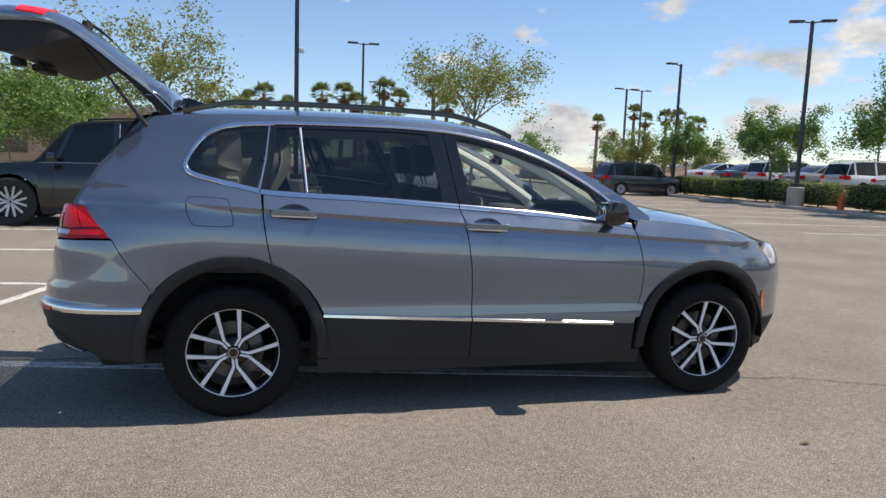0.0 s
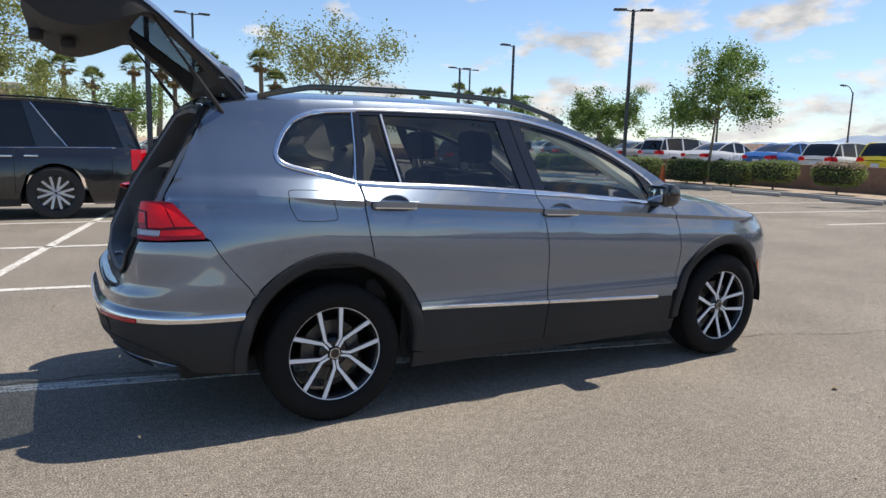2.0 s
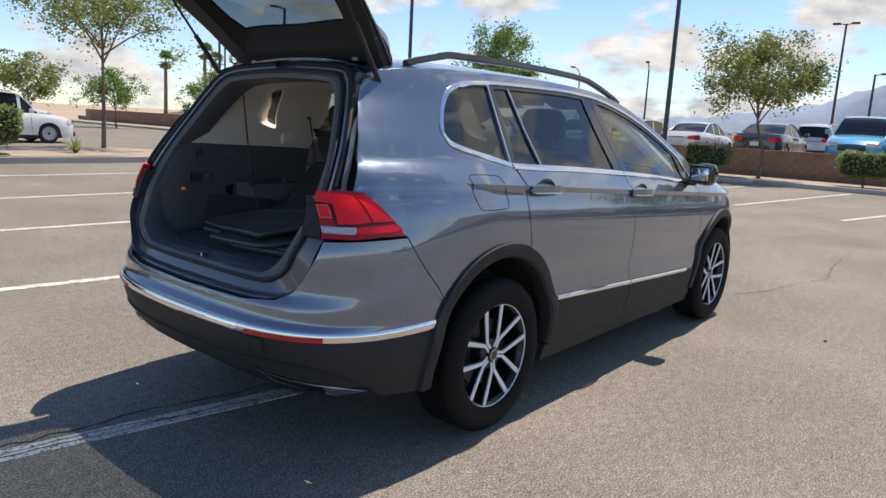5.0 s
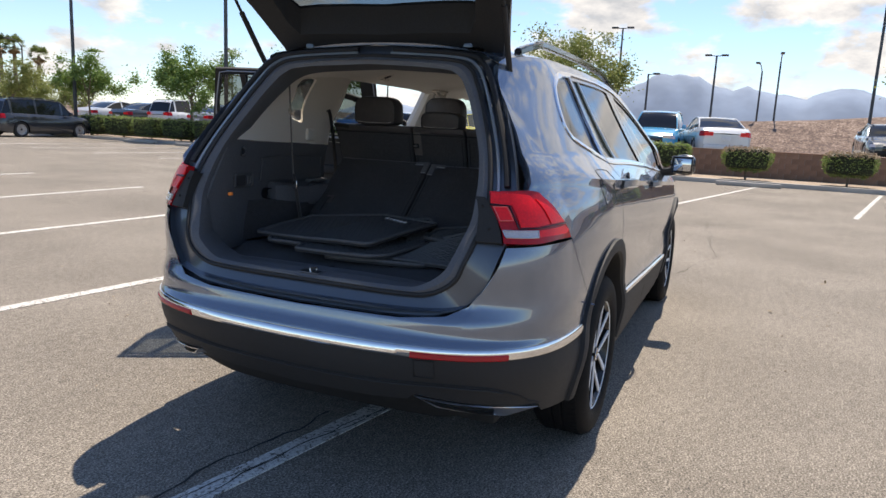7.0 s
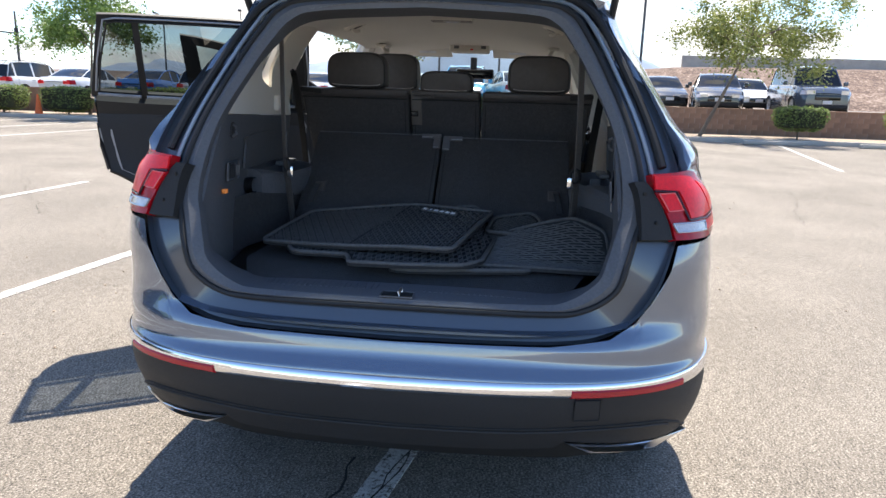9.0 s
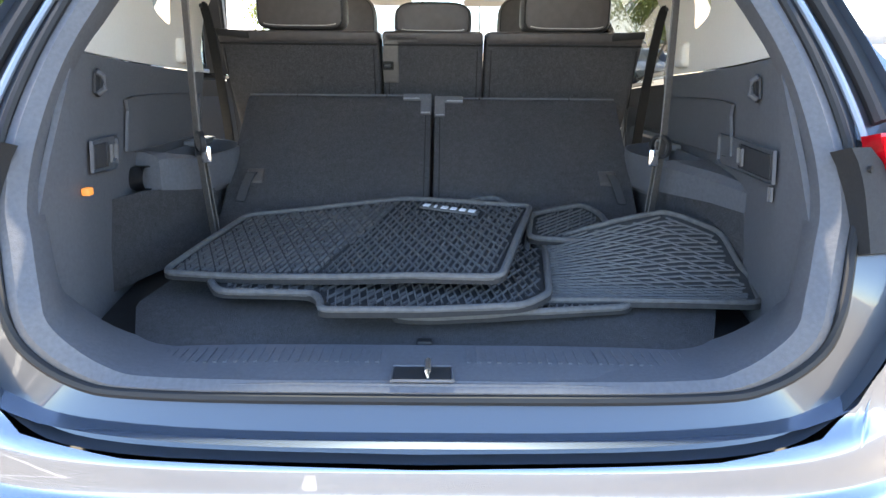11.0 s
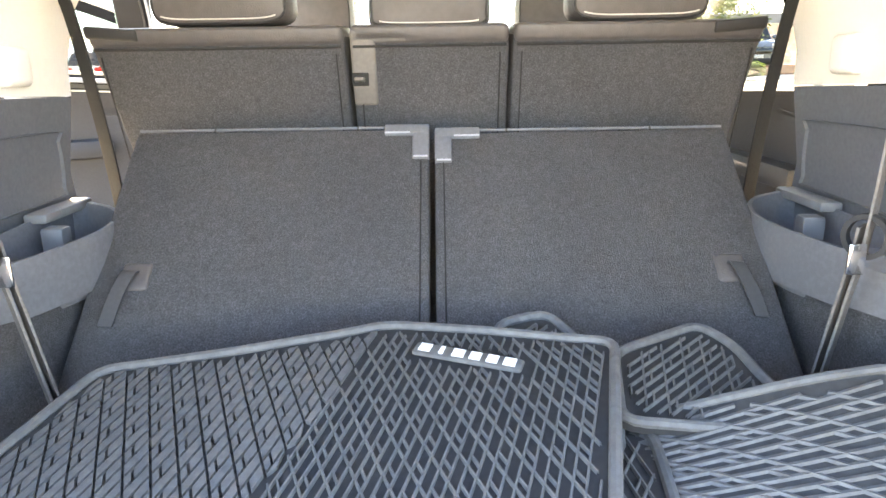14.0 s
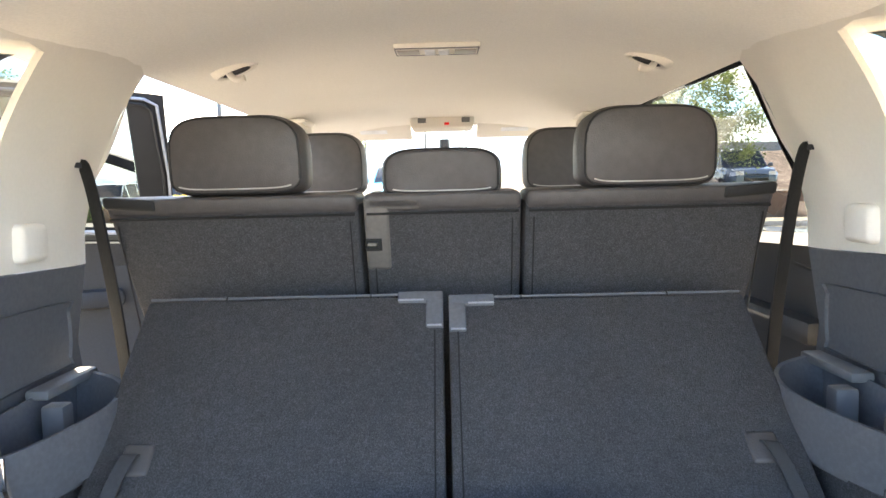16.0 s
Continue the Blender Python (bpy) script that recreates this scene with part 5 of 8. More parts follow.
# ---- inside of the car ----
M_BEIGE = material("beige interior trim", (0.80, 0.755, 0.68), 0.7, var=0.02, scale=160, bump=0.06, bump_scale=900)
M_HEADLINER = material("woven beige headliner", (0.86, 0.815, 0.74), 0.9, var=0.05, scale=250, bump=0.2, bump_scale=900, sheen=0.2)
M_CARPET = speckled("dark grey needle felt", ((0.18, (0.029, 0.0285, 0.030)), (0.42, (0.049, 0.0482, 0.051)), (0.58, (0.063, 0.062, 0.0655)), (0.84, (0.105, 0.1035, 0.109))), 420.0, 80.0, 5.0, (1.7, 0.5, 0.3), 0.8)
M_LEATHER = material("grey-brown leather", (0.067, 0.060, 0.0595), 0.5, var=0.1, scale=60, bump=0.25, bump_scale=380)
M_STITCH = material("pale stitching", (0.50, 0.48, 0.45), 0.8)
# mat rubber: shade between ribs and light on them are put into the tones
M_RIB_SHADE = material("black rubber darkened for shade between the ribs", (0.022, 0.022, 0.023), 0.85, var=0.2, scale=90)
M_RUBBER_DIM = material("rubber darkened for shade between close ribs", (0.036, 0.036, 0.037), 0.8, var=0.2, scale=90)
M_RUBBER = material("scuffed black rubber, paled for lit ribs", (0.096, 0.0945, 0.0935), 0.72, var=0.2, scale=90, bump=0.2, bump_scale=500)
M_WEB = material("seat belt webbing", (0.135, 0.124, 0.115), 0.8, var=0.2, scale=200, bump=0.4, bump_scale=900)
M_BELT = material("black belt webbing", (0.0075, 0.0075, 0.008), 0.8, var=0.3, scale=200, bump=0.4, bump_scale=900)
M_WHITE = material("white print", (0.75, 0.76, 0.78), 0.6)
M_PLASTIC = material("grey plastic", (0.15, 0.15, 0.155), 0.5, var=0.1)
M_LATCH = material("warm grey latch plastic", (0.115, 0.105, 0.098), 0.5, var=0.1, scale=120)
M_LAMPGREY = material("frosted lamp lens", (0.34, 0.31, 0.27), 0.4, var=0.1)
M_DASH = material("soft dash", (0.040, 0.040, 0.043), 0.7, var=0.15, scale=200, bump=0.2, bump_scale=600)

TRIM_Z = curve([(0.74, 0.655), (0.85, 0.655), (1.0, 0.650), (1.2, 0.635), (1.33, 0.628), (1.43, 0.585), (1.50, 0.530), (1.56, 0.45)])


FOLD_X = curve([(1.10, 0.40), (1.185, 0.16), (1.24, 0.075), (1.30, 0.088), (1.362, 0.114), (1.41, 0.127), (1.467, 0.111), (1.52, 0.055)])


def trim(x, z, off=0.0):
    """Inner side trim of the luggage space, right side; past its fold it turns out to the door opening."""
    k = max(0.0, min(1.0, (0.05 - x) / 0.75))
    q = max(0.0, x - FOLD_X(z))
    return Vector((x, -(TRIM_Z(z) - 0.085 * k ** 1.6 + 0.22 * q * q / (q + 0.03) + off), z))


HL_EDGE = curve([(-0.55, 1.478), (-0.3, 1.495), (0.0, 1.507), (0.25, 1.518), (0.9, 1.520), (1.5, 1.475)])
HL_BOW = curve([(-0.55, 0.066), (0.0, 0.078), (0.4, 0.070), (1.0, 0.056), (1.5, 0.060)])
HL_HALF = curve([(-0.55, 0.475), (-0.3, 0.502), (0.0, 0.532), (0.3, 0.540), (1.5, 0.545)])


XT = lambda z: max(X_OPEN(z), skin(s_y(min(0.60, TRIM_Z(z) - 0.065), z), z).x + 0.016) + 0.035
rear_edge = [(XT(z), z) for z in (0.74, 0.85, 0.95, 1.05, 1.15, 1.21)]
lower = rear_edge + [(-0.45, 1.200), (0.155, 1.180), (0.135, 1.05), (0.155, 0.98), (0.20, 0.90), (0.26, 0.74)]
for sgn in (-1, 1):
    part("lower_side_trim", flip(panel(lower, trim, 0.04, -0.01), sgn), M_TRIM, car, "dark lower trim of the luggage space")
    front_up = [(0.157, 1.183), (0.195, 1.24), (0.222, 1.285), (0.238, 1.335), (0.243, 1.375), (0.240, 1.41), (0.227, 1.468), (0.214, 1.522)]
    roof_line = [(x, HL_EDGE(x) + 0.026) for x in (0.12, 0.05, -0.05, -0.15, -0.25, -0.35, -0.45)]
    up = [(XT(z), z) for z in (1.490, 1.44, 1.37, 1.30, 1.213)] + [(-0.45, 1.203)] + front_up + roof_line
    hole = [tuple(p) for p in smooth_line([(-0.112, 1.494), (-0.101, 1.455), (-0.098, 1.40), (-0.092, 1.34), (-0.090, 1.292), (-0.14, 1.298), (-0.205, 1.318), (-0.226, 1.36), (-0.224, 1.41), (-0.238, 1.455), (-0.225, 1.486), (-0.16, 1.497)], 3)]
    ut = part("upper_side_trim", flip(panel(up, trim, 0.028, -0.01, [hole]), sgn), M_BEIGE, car, "beige pillar and window trim")
    ring = [tuple(p) for p in hole]
    rr = []
    for (a, b), (c, d) in zip(ring, [*ring[1:], ring[0]]):
        rr += [(a + (c - a) * k / 4, b + (d - b) * k / 4) for k in range(4)]
    part("window_reveal", flip(loft([[trim(x, z) for x, z in rr], [Vector((x + 0.13, -(half_w(x + 0.13, z) - 0.016), z + 0.008)) for x, z in rr]]), sgn), M_BEIGE, ut)
    # the pillar's front face, turning out to the door opening
    part("pillar_return", flip(loft([[trim(x, z) for x, z in front_up], [Vector((x + 0.05, -(half_w(x, z) - 0.05), z)) for x, z in front_up]], False), sgn), M_BEIGE, ut)
    lowr = [(0.155, 1.180), (0.135, 1.05), (0.155, 0.98), (0.20, 0.90), (0.26, 0.74)]
    part("door_sill_return", flip(loft([[trim(x, z) for x, z in lowr], [Vector((x + 0.06, -(half_w(x, z) - 0.04), z)) for x, z in lowr]], False), sgn), M_BEIGE, car, "pale panel at the door opening")
    part("coat_hook", flip(boxed(-0.052, 0.018, -0.650, -0.614, 1.203, 1.262, 0.011, 3), sgn), M_BEIGE, ut, "rounded beige boss")
    part("belt_guide", flip(boxed(0.120, 0.152, -0.640, -0.620, 1.350, 1.360, 0.003), sgn), M_DASH, ut)
    # wheelhouse carpet below, arm shelf with cup holder above
    wh = [[Vector((x, -y, z)) for x, y, z in row] for row in (
        [(-0.60, 0.60, 0.775), (-0.42, 0.565, 0.775), (-0.22, 0.505, 0.775), (0.10, 0.50, 0.775)],
        [(-0.60, 0.605, 0.86), (-0.42, 0.57, 0.86), (-0.24, 0.515, 0.86), (0.10, 0.505, 0.86)],
        [(-0.60, 0.61, 0.945), (-0.42, 0.580, 0.945), (-0.275, 0.518, 0.93), (0.10, 0.51, 0.93)])]
    part("wheelhouse_carpet", flip(loft(wh, False), sgn), M_CARPET, car, "grey felt over the wheelhouse")
    shelf = [[Vector((x, -y, z)) for x, y, z in row] for row in (
        [(-0.60, 0.608, 0.93), (-0.42, 0.572, 0.93), (-0.275, 0.514, 0.928)],
        [(-0.60, 0.606, 0.965), (-0.42, 0.572, 0.975), (-0.272, 0.516, 0.985)],
        [(-0.60, 0.616, 0.975), (-0.42, 0.590, 0.988), (-0.262, 0.535, 0.998)],
        [(-0.60, 0.63, 0.98), (-0.42, 0.632, 0.99), (-0.25, 0.638, 0.998)])]
    if sgn > 0:
        shelf = [[Vector((x, -y, z)) for x, y, z in row] for row in (
            [(-0.378, 0.562, 0.940), (-0.33, 0.538, 0.932), (-0.275, 0.514, 0.926)],
            [(-0.378, 0.562, 0.985), (-0.33, 0.539, 0.985), (-0.272, 0.516, 0.980)],
            [(-0.376, 0.564, 1.002), (-0.328, 0.542, 1.001), (-0.270, 0.520, 0.993)],
            [(-0.370, 0.574, 1.011), (-0.324, 0.554, 1.010), (-0.262, 0.535, 1.000)],
            [(-0.360, 0.600, 1.016), (-0.32, 0.596, 1.014), (-0.256, 0.590, 1.001)],
            [(-0.352, 0.634, 1.018), (-0.31, 0.636, 1.016), (-0.25, 0.638, 1.0)])]
    bm = loft(shelf, False)
    if sgn > 0:
        bm.faces.new([bm.verts.new(v) for v in [row[0] for row in shelf] + [Vector((-0.378, -0.634, 0.940))]])
    sh = part("arm_shelf", flip(bm, sgn), M_TRIM, car, "moulded arm shelf")
    swell = [(-0.44, 1.04), (-0.43, 1.105), (-0.40, 1.132), (0.06, 1.128), (0.09, 1.11), (0.098, 1.03), (0.06, 1.015), (-0.40, 1.022)]
    part("trim_swell", flip(panel([tuple(p) for p in smooth_line(swell + swell[:1], 3)[:-1]], lambda x, z: trim(x, z, -0.004), 0.03, 0.006), sgn), M_TRIM, car)
    # open storage bin ahead of it
    P = [tuple(p) for p in smooth_line([(-0.295, 0.545), (-0.24, 0.512), (-0.11, 0.484), (-0.02, 0.496), (0.05, 0.535), (0.098, 0.600)], 4)] + [(0.10, 0.628), (-0.295, 0.628)]
    pc = (-0.11, 0.565)
    def bin_ring(k, z):
        return [Vector((x + (pc[0] - x) * k, -(y + (pc[1] - y) * k), z + 0.03 * (x + 0.1) * (z > 0.95))) for x, y in P]
    bin_w = loft([bin_ring(0.0, 0.92), bin_ring(-0.01, 0.985), bin_ring(0.02, 1.0), bin_ring(0.08, 1.0), bin_ring(0.12, 0.99), bin_ring(0.22, 0.905)])
    sb = part("storage_bin", flip(bin_w, sgn), M_TRIM, car, "open moulded storage bin with thin walls")
    part("bin_floor", flip(loft([bin_ring(0.2, 0.906), bin_ring(0.99, 0.906)]), sgn), M_CARPET, sb)
    # lighter plastic puts the sunlight on the ledge into its colour
    part("ledge", flip(boxed(-0.045, 0.105, -0.635, -0.598, 0.996, 1.012, 0.005), sgn), M_PLASTIC, sb, "bin ledge, paled for the sunlight on it")
    part("bin_clip", flip(boxed(-0.066, -0.036, -0.60, -0.565, 0.93, 0.994, 0.005), sgn), M_PLASTIC, sb, "grey clip in the bin")
    # cubby, hook and socket in the trim
    cb = thing("cubby", "", "")
    cb.parent = car
    x0, x1 = (-0.65, -0.51) if sgn > 0 else (-0.715, -0.352)
    def cub(x, z, o):
        v = trim(x, z, -0.002 - o)
        return v
    rim_o = [(x0, 1.066), (x1 - 0.008, 1.066), (x1, 1.058), (x1, 1.012), (x1 - 0.014, 1.004), (x0, 1.012)]
    part("cubby_frame", flip(panel(rim_o, lambda x, z: cub(x, z, 0.004), 0.03, 0.006), sgn), M_TRIM, cb, "dark grey frame of the side cubby")
    xc = x1 - 0.060 if sgn > 0 else -0.512
    # dark plate drawn in place of the shade inside the cubby
    cov = [(x0 + 0.008, 1.058), (xc, 1.058), (xc, 1.014), (x0 + 0.008, 1.018)]
    part("cubby_shade", flip(panel(cov, lambda x, z: cub(x, z, 0.0075), 0.03, 0.003), sgn), M_DASH, cb)
    xl = x1 - 0.022 if sgn > 0 else -0.518
    lat = [(xl - 0.028, 1.052), (xl, 1.052), (xl, 1.024), (xl - 0.028, 1.020)]
    part("cubby_latch", flip(panel(lat, lambda x, z: cub(x, z, 0.010), 0.03, 0.005), sgn), M_PLASTIC, cb, "grey latch")
    hk = part("hook_recess", flip(panel([(-0.612, 1.143), (-0.606, 1.178), (-0.588, 1.184), (-0.574, 1.176), (-0.572, 1.145), (-0.590, 1.136)], lambda x, z: trim(x, z, -0.003), 0.012, 0.004), sgn), M_DASH, car, "dark oval recess of a bag hook")
    part("hook", flip(tube([trim(x, z, -0.006 - o) for x, z, o in ((-0.594, 1.178, 0.0), (-0.594, 1.172, 0.010), (-0.594, 1.150, 0.012), (-0.594, 1.142, 0.0))], 0.005, 8), sgn), M_TRIM, hk)
    if sgn < 0:
        part("trim_lens", panel([(-0.706, 0.982), (-0.706, 1.006), (-0.692, 1.006), (-0.692, 0.980)], lambda x, z: trim(x, z, -0.004), 0.012, 0.004), M_PLASTIC, car, "small pale lens in the side trim")
        seam_pts = [trim(x, z, -0.002) for x, z in ((-0.47, 0.966), (-0.50, 0.955), (-0.52, 0.946))]
        part("trim_seam", tube(seam_pts, 0.0015, 6), M_UNDER, car)
    bm = lathe([(0.001, -0.004), (0.017, -0.004), (0.019, -0.012), (0.024, -0.012), (0.027, -0.004), (0.027, 0.02)], 24)
    bmesh.ops.translate(bm, vec=(-0.392, -0.602, 0.966), verts=bm.verts)
    if sgn > 0:
        part("power_socket", flip(bm, sgn), M_GLOSSBLACK, car, "round black power socket")
    else:
        bm.free()
lamp_l = part("luggage_lamp", boxed(-0.692, -0.674, 0.552, 0.566, 0.980, 0.993, 0.003), M_AMBER, car, "small amber glowing luggage lamp")
M_LUG = bpy.data.materials.new("glowing lamp lens")
M_LUG.use_nodes = True
bs = M_LUG.node_tree.nodes["Principled BSDF"]
bs.inputs["Base Color"].default_value, bs.inputs["Emission Color"].default_value, bs.inputs["Emission Strength"].default_value = (0.75, 0.22, 0.06, 1), (1.0, 0.36, 0.07, 1), 0.08
lamp_l.data.materials[0] = M_LUG

# headliner
HL = lambda x, t: Vector((x, HL_HALF(x) * t, HL_EDGE(x) + HL_BOW(x) * (1 - abs(t) ** 2.6)))
hl = part("headliner", sheet(HL, np.linspace(-0.545, 1.50, 36), np.linspace(-1, 1, 33)), M_HEADLINER, car, "beige woven headliner")
def roof_side(x, sgn):
    """Where the headliner's outer edge meets the body above the windows."""
    z = max(Z_TOP(x) - 0.005, HL_EDGE(x) + 0.004)
    return Vector((x, sgn * (abs(skin(s_x(x, z), z).y) - 0.025), z))


for sgn in (-1, 1):
    part("headliner_edge", loft([[HL(x, sgn) for x in np.linspace(-0.5, 1.5, 24)], [roof_side(x, sgn) for x in np.linspace(-0.5, 1.5, 24)]], False), M_HEADLINER, hl)
    part("front_pillar_trim", tube([(1.45, sgn * 0.545, 1.50), (1.8, sgn * 0.62, 1.34), (2.2, sgn * 0.72, 1.10)], [0.04, 0.04, 0.045], 8), M_BEIGE, car)
    part("centre_pillar_trim", tube([(1.20, sgn * 0.545, 1.53), (1.21, sgn * 0.66, 1.30), (1.22, sgn * 0.74, 1.10), (1.24, sgn * 0.76, 0.5)], [0.045, 0.05, 0.055, 0.06], 10), M_BEIGE, car, "beige centre pillar trim")
    for x, y in ((1.15, 0.45),):
        z = HL(x, y / HL_HALF(x)).z
        gh = part("grab_handle", tube(smooth_line([(x - 0.06, sgn * y, z - 0.004), (x - 0.05, sgn * (y - 0.012), z - 0.028), (x, sgn * (y - 0.016), z - 0.038), (x + 0.05, sgn * (y - 0.012), z - 0.028), (x + 0.06, sgn * y, z - 0.004)], 5), 0.011, 8), M_BEIGE, car, "folded beige grab handle")
        part("handle_bezel", boxed(x - 0.075, x + 0.075, sgn * y - 0.028, sgn * y + 0.028, z - 0.014, z - 0.002, 0.006), M_HEADLINER, gh)
    zh = HL(0.367, 0.415 / HL_HALF(0.367)).z
    bz = lathe([(0.001, 0.004), (0.026, 0.004), (0.030, -0.004), (0.036, -0.006), (0.042, 0.002), (0.044, 0.012)], 28, "z")
    bmesh.ops.scale(bz, vec=(0.75, 1.2, 1), verts=bz.verts)
    bmesh.ops.transform(bz, matrix=Matrix.Translation((0.367, sgn * 0.415, zh - 0.004)) @ Matrix.Rotation(radians(-20 * sgn), 4, "X"), verts=bz.verts)
    cb = part("hook_bezel", bz, M_BEIGE, car, "round beige bezel with a folding hook")
    part("hook", tube(smooth_line([(0.36, sgn * 0.435, zh - 0.004), (0.355, sgn * 0.415, zh - 0.024), (0.352, sgn * 0.395, zh - 0.022)], 4), 0.007, 8), M_BEIGE, cb)
    hol = lathe([(0.001, 0.001), (0.020, 0.0), (0.025, -0.003)], 20, "z")
    bmesh.ops.scale(hol, vec=(0.75, 1.2, 1), verts=hol.verts)
    bmesh.ops.transform(hol, matrix=Matrix.Translation((0.367, sgn * 0.415, zh - 0.005)) @ Matrix.Rotation(radians(-20 * sgn), 4, "X"), verts=hol.verts)
    part("hook_recess", hol, M_DASH, cb, "dark recess behind the hook")
    vis = boxed(-0.075, 0.075, -0.17, 0.17, -0.008, 0.008, 0.006)
    bmesh.ops.transform(vis, matrix=pose(1.53, sgn * 0.29, 1.522, 0, 16, 0), verts=vis.verts)
    v = part("sun_visor", vis, M_BEIGE, car, "beige sun visor")
    lab = boxed(-0.025, 0.012, -0.05, 0.05, -0.0095, -0.0085)
    bmesh.ops.transform(lab, matrix=pose(1.52, sgn * 0.26, 1.525, 0, 16, 0), verts=lab.verts)
    part("visor_label", lab, M_WHITE, v)
zc = HL(0.38, 0).z
dome = part("dome_lamp", boxed(0.343, 0.417, -0.080, 0.096, zc - 0.010, zc + 0.004, 0.006), M_BEIGE, car, "beige ceiling reading lamp with two switches")
part("lamp_bezel", tube([(0.347, -0.076, zc - 0.0095), (0.347, 0.092, zc - 0.0095), (0.413, 0.092, zc - 0.0095), (0.413, -0.076, zc - 0.0095), (0.347, -0.076, zc - 0.0095)], 0.0016, 6), M_PLASTIC, dome)
for y in (-0.050, 0.066):
    part("lamp_lens", boxed(0.360, 0.400, y - 0.022, y + 0.022, zc - 0.0125, zc - 0.008, 0.002), M_LAMPGREY, dome, "grey lamp lens")
for y in (-0.006, 0.022):
    part("switch", boxed(0.358, 0.402, y - 0.011, y + 0.011, zc - 0.0135, zc - 0.008, 0.003), M_WHITE, dome)
oc = part("overhead_console", boxed(1.33, 1.50, -0.105, 0.115, 1.512, 1.562, 0.012), M_BEIGE, car, "beige overhead console")
for y in (-0.075, 0.075):
    part("console_lamp", boxed(1.325, 1.332, y - 0.014, y + 0.014, 1.530, 1.546, 0.002), M_PLASTIC, oc)
part("console_switch", boxed(1.325, 1.332, -0.018, -0.002, 1.522, 1.530), M_RED, oc)
mirror = part("rear_view_mirror", boxed(1.66, 1.69, -0.125, 0.105, 1.375, 1.435, 0.012), M_GLOSSBLACK, car, "black rear-view mirror")
part("mirror_stalk", tube([(1.68, 0, 1.43), (1.68, 0, 1.50)], 0.02, 8), M_SEAL, mirror)

# floor, ramp and sill plate
bm = loft([[Vector((x, y, z)) for y in np.linspace(-w, w, 9)] for x, z, w in ((0.15, 0.785, 0.50), (-0.40, 0.785, 0.50), (-0.655, 0.787, 0.505), (-0.675, 0.784, 0.503), (-0.795, 0.762, 0.455), (-0.81, 0.757, 0.455))], False)
part("luggage_floor", bm, M_CARPET, car, "dark grey felt luggage floor")
part("floor_well", loft([[Vector((x, y, 0.752)) for x in (-0.80, 0.2)] for y in (-0.66, 0.66)], False), M_UNDER, car)
bm = loft([[Vector((x, y * w, z - 0.012 * abs(y) ** 4)) for y in np.linspace(-1, 1, 21)] for x, z, w in ((-0.785, 0.756, 0.50), (-0.80, 0.768, 0.495), (-0.86, 0.768, 0.475), (-0.915, 0.767, 0.43), (-0.932, 0.764, 0.40), (-0.936, 0.752, 0.39))], False)
sill_plate = part("sill_plate", bm, M_TRIM, car, "ribbed grey sill plate")
for k in range(60):
    y = -0.44 + 0.88 * k / 59
    if abs(y) > 0.062:
        zr = 0.768 - 0.012 * (abs(y) / 0.5) ** 4
        part("rib", boxed(-0.868, -0.815, y - 0.0026, y + 0.0026, zr - 0.004, zr + 0.0014, 0.0), M_TRIM, sill_plate, smooth=False)
rec = part("latch_recess", boxed(-0.930, -0.885, -0.041, 0.041, 0.758, 0.7700, 0.003), M_UNDER, sill_plate)
part("striker", tube([(-0.925, -0.008, 0.765), (-0.925, -0.008, 0.780), (-0.888, -0.008, 0.780), (-0.888, -0.008, 0.765)], 0.0045, 8), M_SATIN, sill_plate, "steel striker loop")
part("recess_frame", tube([(-0.932, -0.043, 0.7685), (-0.932, 0.043, 0.7685), (-0.883, 0.043, 0.769), (-0.883, -0.043, 0.769), (-0.932, -0.043, 0.7685)], 0.0022, 6), M_TRIM, sill_plate)
part("floor_ring", boxed(-0.792, -0.772, -0.012, 0.012, 0.757, 0.770, 0.003), M_SEAL, car)


# ---- seats ----
def slab_on(f, y0, y1, a0, a1, thick, rnd=0.02, n=6):
    """A cushion-like block over the frame f(y, a, d): across, along, depth; its edges are rounded."""
    bm = bmesh.new()
    box(bm, y0, y1, a0, a1, 0, thick, rnd, 3)
    for v in bm.verts:
        v.co = f(v.co.x, v.co.y, v.co.z)
    bmesh.ops.recalc_face_normals(bm, faces=bm.faces)
    return bm


def back3(y, a, d):
    """Third-row back: a metres up its slope from the floor, d into it."""
    th = math.atan2(0.335, 0.385)
    return Vector((-0.300 + a * math.cos(th) + d * math.sin(th), y, 0.787 + a * math.sin(th) - d * math.cos(th)))


